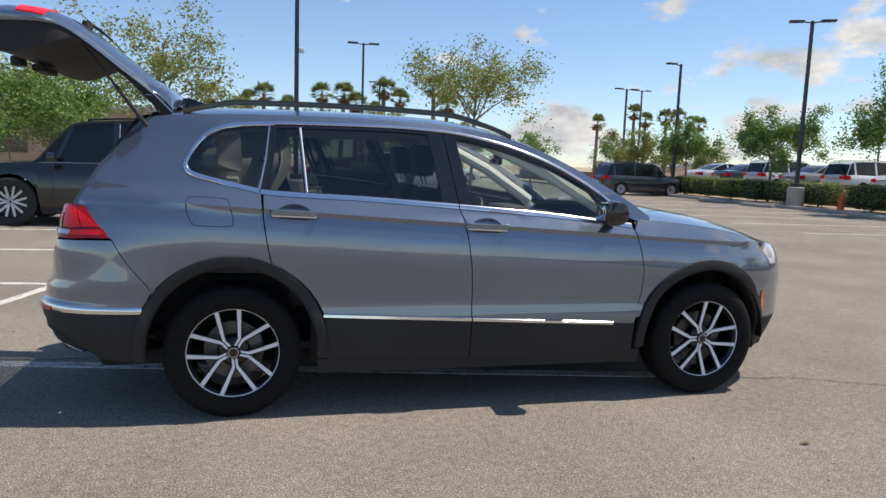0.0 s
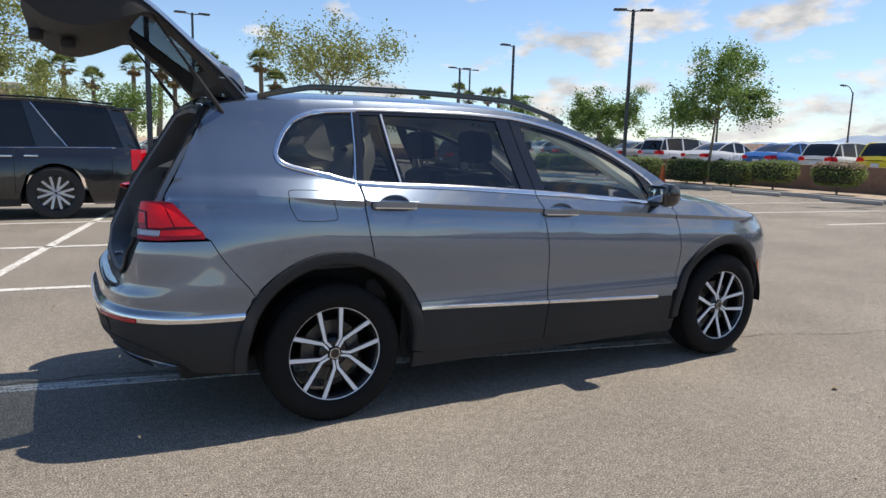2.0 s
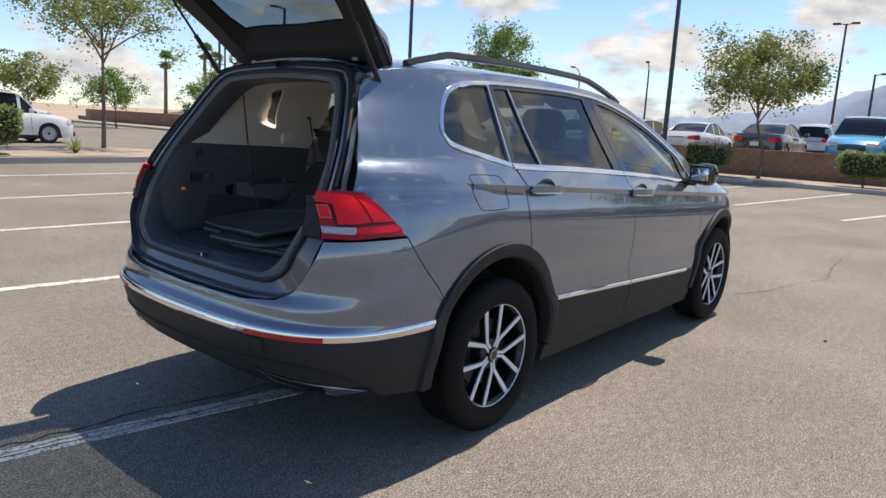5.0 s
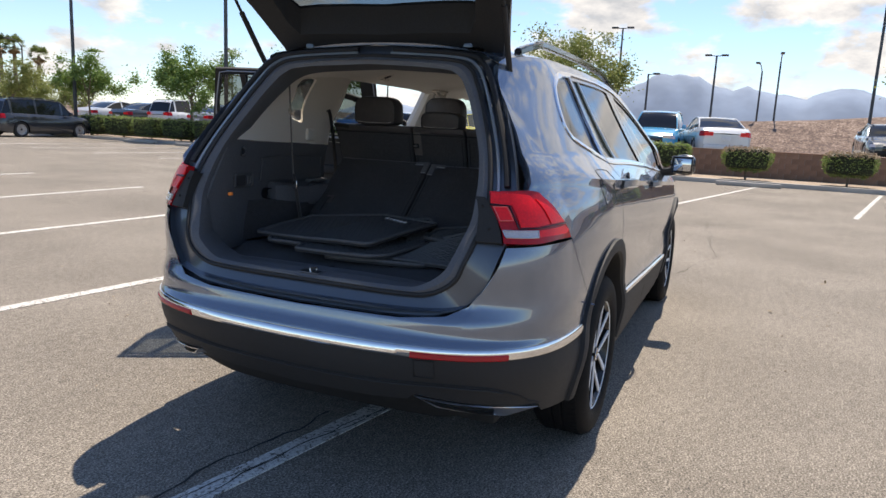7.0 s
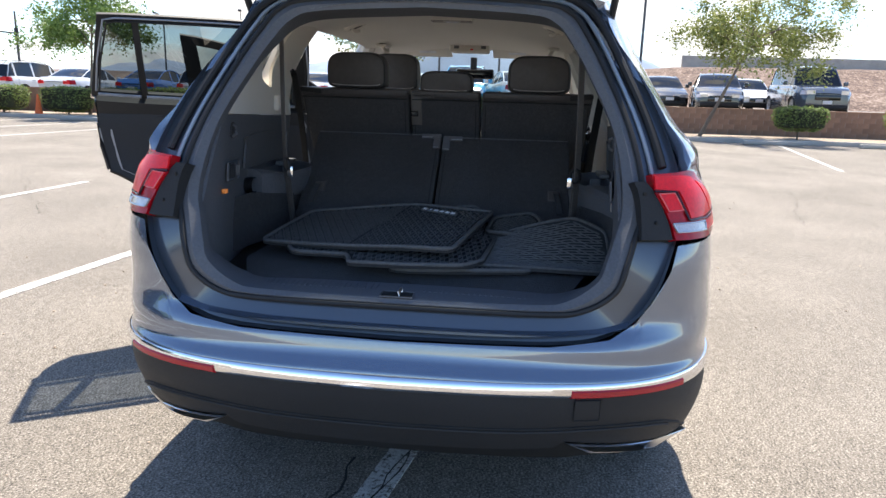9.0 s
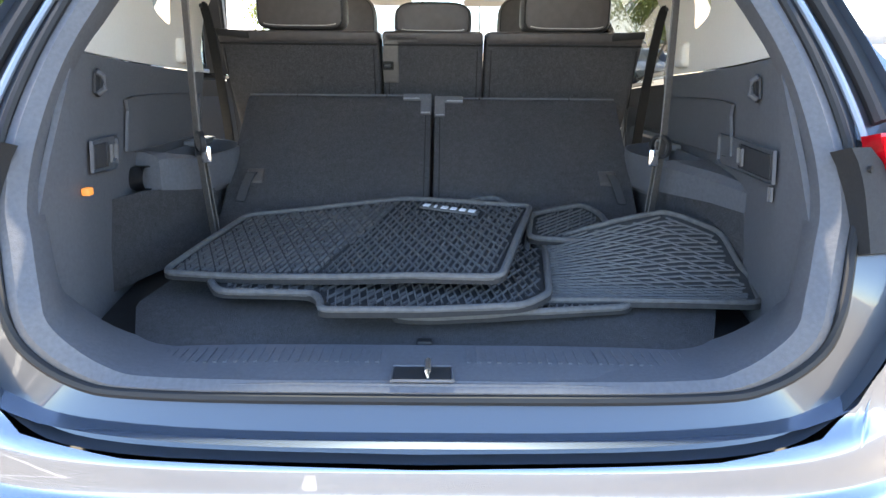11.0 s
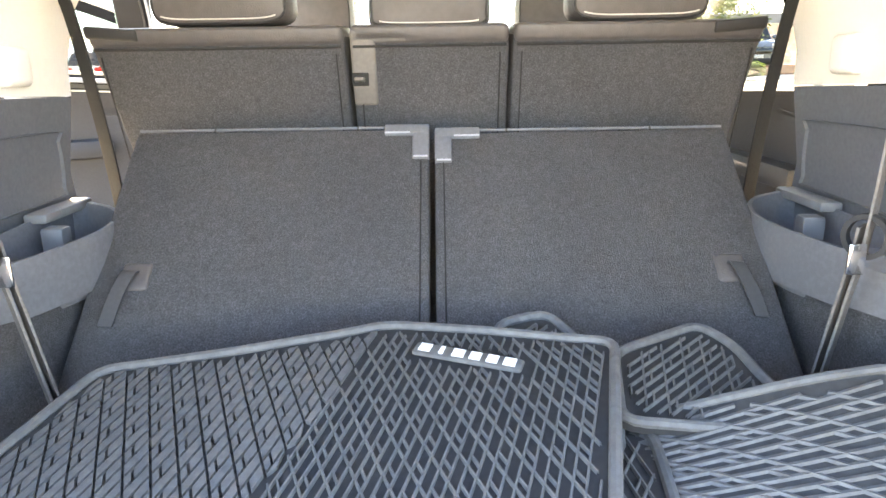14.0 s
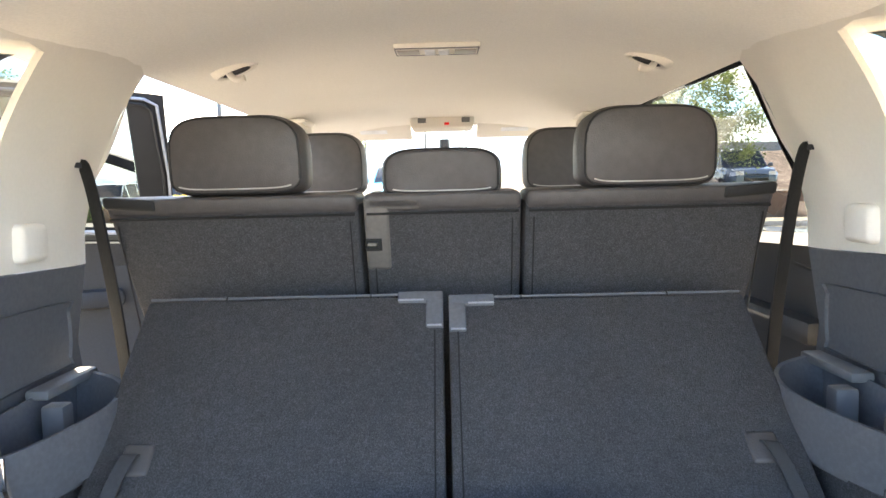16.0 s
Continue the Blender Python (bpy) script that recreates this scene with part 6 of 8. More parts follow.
row3 = thing("folded_seat", "folded third-row seat back covered in dark grey felt", "seat back", "third row backs")
for sgn in (-1, 1):
    y0, y1 = (0.005, 0.497) if sgn > 0 else (-0.489, -0.004)
    L3 = 0.512 if sgn > 0 else 0.503
    r3 = row3 if sgn > 0 else thing("folded_seat", "folded third-row seat back covered in dark grey felt", "seat back", "third row backs")
    body = part("back_shell", slab_on(back3, y0, y1, -0.02, L3, 0.07, 0.006), M_CARPET, r3)
    inn, outr = (y0, y1) if sgn > 0 else (y1, y0)
    part("piping", tube([back3(y, L3 + 0.002, -0.001) for y in np.linspace(inn + 0.07 * sgn, outr - 0.005 * sgn, 12)], 0.0024, 6), M_TRIM, r3)
    for tk in (0.12, 0.36):
        part("piping_tick", tube([back3(inn + sgn * tk, L3 - 0.004, -0.003), back3(inn + sgn * tk, L3 + 0.006, -0.001)], 0.002, 6), M_SEAL, r3)
    br = part("corner_bracket", slab_on(lambda y, a, d: back3(y, a, d - 0.006), min(inn, inn + sgn * 0.075), max(inn, inn + sgn * 0.075), L3 - 0.016, L3 + 0.006, 0.03, 0.003), M_TRIM, r3, "grey plastic corner bracket")
    part("bracket_leg", slab_on(lambda y, a, d: back3(y, a, d - 0.006), min(inn, inn + sgn * 0.028), max(inn, inn + sgn * 0.028), L3 - 0.068, L3 - 0.012, 0.03, 0.003), M_TRIM, br)
    # pale tubes draw the highlights along the bracket's edges
    part("bracket_highlight", tube([back3(inn + sgn * 0.074, L3 - 0.014, -0.0065), back3(inn + sgn * 0.032, L3 - 0.014, -0.0065)], 0.0016, 6), M_FLANGE, br, "bracket edge highlight in pale grey")
    part("bracket_highlight", tube([back3(inn + sgn * 0.003, L3 - 0.067, -0.0065), back3(inn + sgn * 0.026, L3 - 0.067, -0.0065)], 0.0016, 6), M_FLANGE, br, "bracket edge highlight in pale grey")
    ys = 0.432 * sgn
    bez = part("strap_bezel", slab_on(lambda y, a, d: back3(y, a, d - 0.004), ys - 0.022, ys + 0.022, 0.202, 0.250, 0.02, 0.006), M_LEATHER, r3, "dark grey strap bezel")
    sl = smooth_line([back3(ys + 0.004 * sgn, 0.235, 0.004), back3(ys + 0.006 * sgn, 0.225, -0.012), back3(ys + 0.014 * sgn, 0.185, -0.013), back3(ys + 0.021 * sgn, 0.142, -0.006)], 5)
    part("pull_strap", strap_mesh(sl, 0.020, 0.003, (0, 1, 0.1)), M_DASH, r3, "black webbing pull strap")
    for a, b in (((y0 if sgn > 0 else y1) + sgn * 0.014, 1),):
        part("seam", tube([back3(a, q, -0.0005) for q in (0.02, 0.25, 0.44)], 0.0012, 5), M_UNDER, r3)


def back2(y, a, d):
    """Second-row back: a metres down from its top edge, d forward."""
    th = radians(72)
    return Vector((0.150 + a * math.cos(th) + d * math.sin(th), y, 1.285 - a * math.sin(th) + d * math.cos(th) * 0.12))


def headrest(name, x, y, z, w, h, parent):
    """A padded block with piping, on two posts."""
    bm = bmesh.new()
    rings = []
    for k, (dx, s) in enumerate(((-0.055, 0.80), (-0.050, 0.93), (-0.030, 1.0), (0.02, 1.0), (0.045, 0.93), (0.055, 0.78))):
        ring = []
        for q in range(40):
            a = 2 * math.pi * q / 40
            c, sn = math.cos(a), math.sin(a)
            yy = w / 2 * s * math.copysign(abs(c) ** 0.42, c)
            zz = h / 2 * s * math.copysign(abs(sn) ** (0.55 if sn > 0 else 0.25), sn) * 1.0
            ring.append(Vector((x + dx - 0.12 * (zz + h / 2) * 0.6, y + yy * (1 - 0.10 * max(0, zz / (h / 2)) ** 2), z + zz)))
        rings.append(ring)
    loft(rings, True, True, bm)
    hr = part(name, bm, M_LEATHER, parent, "grey-brown leather head restraint")
    loop = [Vector(p) + Vector((-0.001, 0, 0)) for p in rings[1]]
    part("piping", tube(loop + [loop[0]], 0.0022, 6), M_SEAL, hr)
    part("stitching", tube([p + Vector((-0.0085, 0, 0.007)) for p in rings[1] if p.z < z - h * 0.42], 0.0014, 5), M_STITCH, hr, "pale stitched seam")
    for o in (-0.06, 0.06):
        part("post", tube([(x + 0.0, y + o, z - h / 2 + 0.01), (x + 0.02, y + o, z - h / 2 - 0.05)], 0.007, 8), M_CHROME, hr)
    return hr


bench = thing("second_row_bench", "second-row bench with felt-backed split seat backs", "seat")
SPL = ((0.150, 0.592, "left"), (-0.136, 0.142, "middle"), (-0.575, -0.142, "right"))
for y0, y1, nm in SPL:
    narrow = lambda y, a, d, e=(y0 if nm == "right" else y1 if nm == "left" else None): back2(y if e is None else y - (e * 0.34 * min(0.30, max(0.0, a - 0.04))) * max(0.0, 1 - abs(y - e) / 0.3), a, d)
    b = part("seat_back", slab_on(narrow, y0, y1, 0.0, 0.62, 0.12, 0.014), M_CARPET, bench, "felt-covered rear face of the seat back")
    part("leather_top", slab_on(lambda y, a, d: back2(y, a - 0.010, d - 0.004), y0 + 0.001, y1 - 0.001, 0.0, 0.036, 0.13, 0.012), M_LEATHER, b, "leather-trimmed upper edge")
    part("piping", tube([back2(y, 0.0275, -0.003) for y in np.linspace(y0 + 0.006, y1 - 0.006, 12)], 0.0028, 6), M_UNDER, b, "dark piped seam")
    part("seam", tube([back2(y0 + 0.016, q, -0.001) for q in (0.04, 0.3, 0.55)], 0.0016, 5), M_UNDER, b)
    part("seam", tube([back2(y1 - 0.016, q, -0.001) for q in (0.04, 0.3, 0.55)], 0.0016, 5), M_UNDER, b)
    part("cushion", boxed(0.28, 0.85, y0, y1, 0.52, 0.66, 0.04, 3), M_LEATHER, b)
for ys in (0.548, -0.530):
    part("release_lever", slab_on(lambda y, a, d: back2(y, a - 0.014 + 0.16 * max(0.0, 0.02 - abs(y) + abs(ys) - 0.02), d - 0.008), ys - 0.045, ys + 0.045, 0.0, 0.022, 0.05, 0.006), M_SEAL, bench, "black release lever")
lt = part("latch_cover", slab_on(lambda y, a, d: back2(y, a, d - 0.004), 0.097, 0.141, 0.012, 0.135, 0.03, 0.006), M_LATCH, bench, "grey plastic belt latch cover")
part("latch_cover_top", slab_on(lambda y, a, d: back2(y, a, d - 0.004), 0.04, 0.141, -0.002, 0.022, 0.03, 0.006), M_LATCH, lt)
part("latch_hole", slab_on(lambda y, a, d: back2(y, a, d - 0.006), 0.112, 0.142, 0.074, 0.098, 0.01, 0.002), M_UNDER, lt)
part("latch_pin", tube([back2(0.136, 0.086, -0.008), back2(0.120, 0.086, -0.012)], 0.0045, 8), M_SATIN, lt, "steel latch pin")
headrest("head_restraint", 0.22, 0.366, 1.367, 0.246, 0.142, bench)
headrest("head_restraint", 0.22, -0.363, 1.366, 0.246, 0.146, bench)
headrest("head_restraint", 0.22, 0.003, 1.330, 0.214, 0.086, bench)
for y in (0.37, -0.37):
    fs = thing("front_seat", "grey-brown leather front seat", "seat", "front seats")
    bm = bmesh.new()
    box(bm, -0.07, 0.07, -0.24, 0.24, 0, 0.62, 0.05, 3, pose(1.28, y, 0.62, 0, -16, 0))
    part("backrest", bm, M_LEATHER, fs)
    part("cushion", boxed(1.30, 1.85, y - 0.25, y + 0.25, 0.50, 0.66, 0.05, 3), M_LEATHER, fs)
    headrest("head_restraint", 1.09, y, 1.385, 0.26, 0.19, fs)

# seat belts
for sgn in (-1, 1):
    b3 = thing("third_row_belt", "grey seat belt hanging in the luggage space", "seat belt", "third row belts")
    pts = smooth_line([(-0.40, 0.475 * sgn, 1.46), (-0.37, 0.485 * sgn, 1.25), (-0.340, 0.492 * sgn, 1.045), (-0.315, 0.492 * sgn, 0.94), (-0.280, 0.490 * sgn, 0.80)], 5)
    part("webbing", strap_mesh(pts, 0.026, 0.003, (0.55, 0.55 * sgn, 0.05)), M_WEB, b3)
    for o in (-0.005, 0.005):
        part("woven_stripe", strap_mesh([p + np.array((o * 0.7 - 0.0016, o * 0.7 * sgn - 0.0016 * sgn, 0)) for p in pts], 0.0035, 0.0016, (0.55, 0.55 * sgn, 0.05)), M_BELT, b3, "dark woven stripe")
    part("webbing_fold", strap_mesh([p + np.array((0.006, -0.006 * sgn, 0)) for p in pts[10:]], 0.022, 0.003, (0.5, 0.6 * sgn, 0.05)), M_WEB, b3)
    bm = lathe([(0.020, -0.005), (0.026, -0.005), (0.026, 0.005), (0.020, 0.005), (0.020, -0.005)], 20)
    bmesh.ops.transform(bm, matrix=Matrix.Translation((-0.345, 0.486 * sgn, 1.035)) @ Matrix.Rotation(radians(35), 4, "Z"), verts=bm.verts)
    part("stop_ring", bm, M_SEAL, b3)
    part("buckle_tongue", boxed(-0.360, -0.356, 0.470 * sgn - 0.010, 0.470 * sgn + 0.010, 0.995, 1.030, 0.0015), M_CHROME, b3, "chrome belt tongue")
    b2 = thing("second_row_belt", "black seat belt running from the pillar guide", "seat belt", "second row belts")
    pts = smooth_line([(0.140, 0.626 * sgn, 1.366), (0.136, 0.616 * sgn, 1.352), (0.140, 0.606 * sgn, 1.30), (0.146, 0.594 * sgn, 1.20), (0.152, 0.582 * sgn, 1.08), (0.155, 0.572 * sgn, 0.95)], 5)
    part("webbing", strap_mesh(pts, 0.034, 0.003, (0.35, 0.6 * sgn, 0.1)), M_BELT, b2)

# dash and steering wheel, seen through the glass
dash = part("dashboard", boxed(1.86, 2.36, -0.68, 0.68, 0.72, 1.035, 0.06, 4), M_DASH, car, "dark soft dashboard")
part("instrument_hood", boxed(1.80, 2.0, 0.20, 0.56, 0.98, 1.085, 0.03, 3), M_DASH, dash)
ring = [Vector((1.62 + 0.06 * math.sin(a), 0.37 + 0.185 * math.cos(a), 0.95 + 0.175 * math.sin(a))) for a in np.linspace(0, 2 * math.pi, 33)]
sw = part("steering_wheel", tube(ring, 0.015, 8, cap=False), M_SEAL, car, "black steering wheel")
part("wheel_boss", boxed(1.63, 1.80, 0.30, 0.44, 0.90, 1.0, 0.03), M_SEAL, sw)
for a in (0.1, math.pi - 0.1, -math.pi / 2):
    part("wheel_spoke", tube([(1.64, 0.37, 0.95), (1.62 + 0.06 * math.sin(a), 0.37 + 0.18 * math.cos(a), 0.95 + 0.17 * math.sin(a))], 0.012, 8), M_SATIN, sw)
part("cabin_floor", boxed(0.25, 2.4, -0.72, 0.72, 0.32, 0.36), M_CARPET, car)
part("centre_console", boxed(1.1, 2.0, -0.13, 0.13, 0.36, 0.72, 0.04), M_DASH, car)

# ---- rubber mats piled on the luggage floor ----


def inset(poly, k):
    c = np.mean(poly, 0)
    return [(c[0] + (x - c[0]) * (1 - k / math.hypot(x - c[0], y - c[1])), c[1] + (y - c[1]) * (1 - k / math.hypot(x - c[0], y - c[1]))) for x, y in poly]


def rounded(poly, r=0.025, n=5):
    """The polygon with its corners rounded off."""
    out = []
    for i, b in enumerate(poly):
        a, c = Vector(poly[i - 1]), Vector(poly[(i + 1) % len(poly)])
        b = Vector(b)
        ra = min(r, (a - b).length * 0.45, (c - b).length * 0.45)
        p, q = b + (a - b).normalized() * ra, b + (c - b).normalized() * ra
        out += [tuple(((1 - t) ** 2) * p + 2 * t * (1 - t) * b + t * t * q) for t in np.linspace(0, 1, n)]
    return out


def rib(bm, pts, zf, h, w):
    """A raised bar along plan points."""
    rings = []
    for i, p in enumerate(pts):
        a, b = pts[max(i - 1, 0)], pts[min(i + 1, len(pts) - 1)]
        d = Vector((b[0] - a[0], b[1] - a[1])).normalized()
        n = Vector((-d.y, d.x)) * w / 2
        z = zf(p[0], p[1])
        rings.append([bm.verts.new((p[0] - n.x, p[1] - n.y, z)), bm.verts.new((p[0] - n.x * 0.6, p[1] - n.y * 0.6, z + h)), bm.verts.new((p[0] + n.x * 0.6, p[1] + n.y * 0.6, z + h)), bm.verts.new((p[0] + n.x, p[1] + n.y, z))])
    for a, b in zip(rings, rings[1:]):
        ring_faces(bm, a, b, False)


def mat(outline, zf, label, ang=-16.0, ang2=22.0, a=0.040, b=0.0195, pads=None, rib_h=0.0042, bare=None, w=0.0027, base=None, edge=0.0050):
    """One mat: sheet, raised border, and a lattice of thin ribs with ticks in every second slot (pads where pads(x, y) says so)."""
    m = thing("rubber_mat", label, "car mat", "piled rubber mats")
    out = rounded(outline)
    sh = panel(out, lambda x, y: Vector((x, y, zf(x, y))), 0.03, 0.009, outward=(0, 0, 1))
    # the sheet's dark tone carries the painted shade between the ribs
    part("sheet", sh, base or M_RIB_SHADE, m)
    rim = inset(out, 0.006)
    fine = []
    for p, q in zip(rim, [*rim[1:], rim[0]]):
        n = max(1, int(math.hypot(q[0] - p[0], q[1] - p[1]) / 0.04))
        fine += [(p[0] + (q[0] - p[0]) * k / n, p[1] + (q[1] - p[1]) * k / n) for k in range(n)]
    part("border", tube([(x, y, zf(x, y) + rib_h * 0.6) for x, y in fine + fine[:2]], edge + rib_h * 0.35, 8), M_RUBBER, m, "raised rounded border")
    core = inset(out, 0.020)
    f1, f2 = [(math.cos(radians(g)), math.sin(radians(g))) for g in (ang, ang2)]
    cen = np.mean(core, 0)
    bm, bp = bmesh.new(), bmesh.new()
    skip = lambda x, y: not inside(core, x, y) or (bare and bare(x, y)) or (pads and pads(x, y))
    pos = lambda u, v: (cen[0] + f1[0] * u + f2[0] * v, cen[1] + f1[1] * u + f2[1] * v)

    def run(pts):
        """Ribs along the stretches of a line of points that stay on the latticed field."""
        keep = []
        for p in pts:
            if skip(*p):
                if len(keep) > 1:
                    rib(bm, keep, zf, rib_h, w)
                keep = []
            else:
                keep.append(p)
        if len(keep) > 1:
            rib(bm, keep, zf, rib_h, w)

    R = 0.75
    for k in range(-int(R / b), int(R / b) + 1):
        run([pos(u, b * k) for u in np.arange(-R, R, 0.012)])
        for i in range(-int(R / a), int(R / a) + 1):
            if k % 2:
                run([pos(a * (i + 0.36), b * k), pos(a * (i + 0.36), b * (k + 1))])
            if not pads:
                continue
            # pads: one long block, or two halves in every second slot
            for u0, u1 in (((0, 0.36), (0.36, 1)) if k % 2 else ((0, 1),)):
                e = 0.0023
                cs = [pos(a * (i + u) + du, b * (k + v) + dv) for u, v, du, dv in ((u0, 0, e, e), (u1, 0, -e, e), (u1, 1, -e, -e), (u0, 1, e, -e))]
                mid = np.mean(cs, 0)
                ok = lambda q: inside(core, *q) and pads(*q)
                if ok(mid):
                    cs = [next((c for c in (tuple(mid + (np.array(q) - mid) * g) for g in (1, 0.8, 0.6, 0.4, 0.2)) if ok(c)), tuple(mid)) for q in cs]
                    lo = [bp.verts.new((x, y, zf(x, y))) for x, y in cs]
                    hi = [bp.verts.new((x, y, zf(x, y) + 0.0042)) for x, y in cs]
                    bp.faces.new(hi)
                    ring_faces(bp, lo, hi)
    for i in range(-int(R / a), int(R / a) + 1):
        run([pos(a * i, v) for v in np.arange(-R, R, 0.012)])
    if bm.faces:
        bmesh.ops.recalc_face_normals(bm, faces=bm.faces)
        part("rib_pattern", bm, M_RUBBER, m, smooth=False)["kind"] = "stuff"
    if bp.faces:
        bmesh.ops.recalc_face_normals(bp, faces=bp.faces)
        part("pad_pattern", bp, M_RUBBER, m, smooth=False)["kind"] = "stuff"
    return m


ZA = lambda x, y: 0.9275 + 0.1125 * x - 0.0222 * y + 0.0584 * x * y + 0.006 * math.sin((y + 0.05) * 9) * max(0, min(1, (x + 0.5) / 0.2))
B_DIR = (-0.308, -0.951)
top_mat = mat([(-0.627, 0.478), (-0.668, 0.32), (-0.692, 0.15), (-0.702, 0.013), (-0.728, -0.128), (-0.305, -0.228), (-0.270, -0.08), (-0.250, 0.058), (-0.272, 0.12), (-0.295, 0.24), (-0.311, 0.410)], ZA, "black rubber mat with a raised lattice and a pale badge", pads=lambda x, y: y > 0.055 + (-0.25 - x) * 0.33, bare=lambda x, y: abs((x + 0.340) * B_DIR[0] + (y + 0.042) * B_DIR[1]) < 0.075 and abs((x + 0.340) * B_DIR[1] - (y + 0.042) * B_DIR[0]) < 0.016)
badge = thing("badge", "", "")
badge.parent = top_mat
bm = boxed(-0.066, 0.066, -0.013, 0.013, 0.0, 0.0062, 0.004)
tf = Matrix.Translation((-0.340, -0.042, ZA(-0.34, -0.042) + 0.001)) @ Matrix.Rotation(math.atan2(-0.105, -0.034), 4, "Z") @ Matrix.Rotation(0.062, 4, "Y") @ Matrix.Rotation(0.127, 4, "X")
bmesh.ops.transform(bm, matrix=tf, verts=bm.verts)
part("badge_plate", bm, M_RUBBER, badge)
for k, w in enumerate((0.014, 0.005, 0.014, 0.013, 0.013, 0.014)):
    x = -0.052 + 0.0205 * k
    bm = boxed(x - w / 2, x + w / 2, -0.0075, 0.0075, 0.006, 0.0078)
    bmesh.ops.transform(bm, matrix=tf, verts=bm.verts)
    part("badge_bar", bm, M_WHITE, badge, "pale raised bar", smooth=False)
mat([(-0.702, 0.356), (-0.709, 0.192), (-0.745, 0.174), (-0.786, 0.168), (-0.783, 0.0), (-0.757, -0.165), (-0.70, -0.214), (-0.42, -0.245), (-0.31, -0.20), (-0.31, 0.32), (-0.62, 0.40)], lambda x, y: 0.8165 + 0.045 * (x + 0.75), "black rubber mat with a notched corner, under the top mat", 8, -30, 0.043, 0.0215)
mat([(-0.752, 0.06), (-0.760, 0.0), (-0.744, -0.12), (-0.700, -0.346), (-0.66, -0.365), (-0.55, -0.30), (-0.55, 0.0)], lambda x, y: 0.795 + 0.015 * (x + 0.79), "black rubber mat lying lowest in the pile", -20, 18)
ZC = lambda x, y: 0.804 + 0.085 * (x + 0.692) + 0.38 * max(0.0, x + 0.62) * min(1.0, max(0.0, (-y - 0.22) / 0.25))
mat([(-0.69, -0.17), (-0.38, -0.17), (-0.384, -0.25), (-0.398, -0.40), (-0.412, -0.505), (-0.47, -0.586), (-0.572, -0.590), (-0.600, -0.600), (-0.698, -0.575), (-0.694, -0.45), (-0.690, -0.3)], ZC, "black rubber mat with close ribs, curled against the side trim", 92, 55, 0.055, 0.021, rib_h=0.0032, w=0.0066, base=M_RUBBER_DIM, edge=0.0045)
mat([(-0.214, -0.154), (-0.235, -0.08), (-0.40, -0.06), (-0.46, -0.20), (-0.33, -0.225)], lambda x, y: 0.904 + 0.36 * (x + 0.214), "black rubber mat leaning on the seat back, mostly hidden", -50, -12)
mat([(-0.226, -0.352), (-0.29, -0.22), (-0.42, -0.20), (-0.45, -0.42), (-0.356, -0.395), (-0.28, -0.385)], lambda x, y: 0.888 + 0.20 * (x + 0.226), "black rubber mat leaning beside the pile", -50, -12)

# ---- planting, lamps, wall, distance ----
M_BARK = material("grey-brown bark", (0.19, 0.145, 0.105), 0.9, var=0.3, scale=25, bump=0.6, bump_scale=60)
M_POLE = material("dark grey pole paint", (0.055, 0.060, 0.068), 0.45, 0.3, 0.1)
M_ROCK = speckled("red-brown riprap slope", ((0.2, (0.045, 0.028, 0.022)), (0.45, (0.125, 0.078, 0.058)), (0.6, (0.20, 0.135, 0.10)), (0.85, (0.40, 0.31, 0.25))), 7.0, 1.6, 0.2, (1.8, 0.8, 0.5), 1.0)
# the distance haze is mixed into the rock's base colour
M_MOUNT = material("mountain rock tinted by haze", (0.255, 0.315, 0.405), 1.0, var=0.14, scale=0.012, big=0.004)
M_ORANGE = material("orange traffic cone", (0.75, 0.14, 0.03), 0.6, var=0.1)
M_STUCCO = material("tan stucco", (0.42, 0.30, 0.20), 0.9, var=0.1, scale=20)


def leaf_material(name, c1, c2):
    """Leaves that vary one by one and let some light through."""
    m = bpy.data.materials.new(name)
    m.use_nodes = True
    nt = m.node_tree
    p = nt.nodes["Principled BSDF"]
    geo = nt.nodes.new("ShaderNodeNewGeometry")
    mix = nt.nodes.new("ShaderNodeMix")
    mix.data_type = "RGBA"
    mix.inputs["A"].default_value, mix.inputs["B"].default_value = (*c1, 1), (*c2, 1)
    nt.links.new(geo.outputs["Random Per Island"], mix.inputs["Factor"])
    nt.links.new(mix.outputs["Result"], p.inputs["Base Color"])
    p.inputs["Roughness"].default_value = 0.55
    tr = nt.nodes.new("ShaderNodeBsdfTranslucent")
    nt.links.new(mix.outputs["Result"], tr.inputs[0])
    ms = nt.nodes.new("ShaderNodeMixShader")
    ms.inputs[0].default_value = 0.35
    nt.links.new(p.outputs[0], ms.inputs[1])
    nt.links.new(tr.outputs[0], ms.inputs[2])
    nt.links.new(ms.outputs[0], nt.nodes["Material Output"].inputs[0])
    return m


L_GREEN = leaf_material("green leaves", (0.11, 0.19, 0.042), (0.25, 0.36, 0.10))
L_OLIVE = leaf_material("yellow-green leaves", (0.15, 0.19, 0.045), (0.34, 0.36, 0.12))
L_HEDGE = leaf_material("hedge leaves", (0.14, 0.20, 0.045), (0.29, 0.37, 0.11))
L_PURPLE = leaf_material("hedge blossom", (0.27, 0.19, 0.13), (0.42, 0.33, 0.22))
L_PALM = leaf_material("palm leaves", (0.10, 0.15, 0.045), (0.21, 0.25, 0.09))
L_DRY = leaf_material("dry palm leaves", (0.20, 0.14, 0.07), (0.32, 0.23, 0.12))
M_CORE = material("dark twigs", (0.035, 0.040, 0.018), 0.95, var=0.3, scale=20)


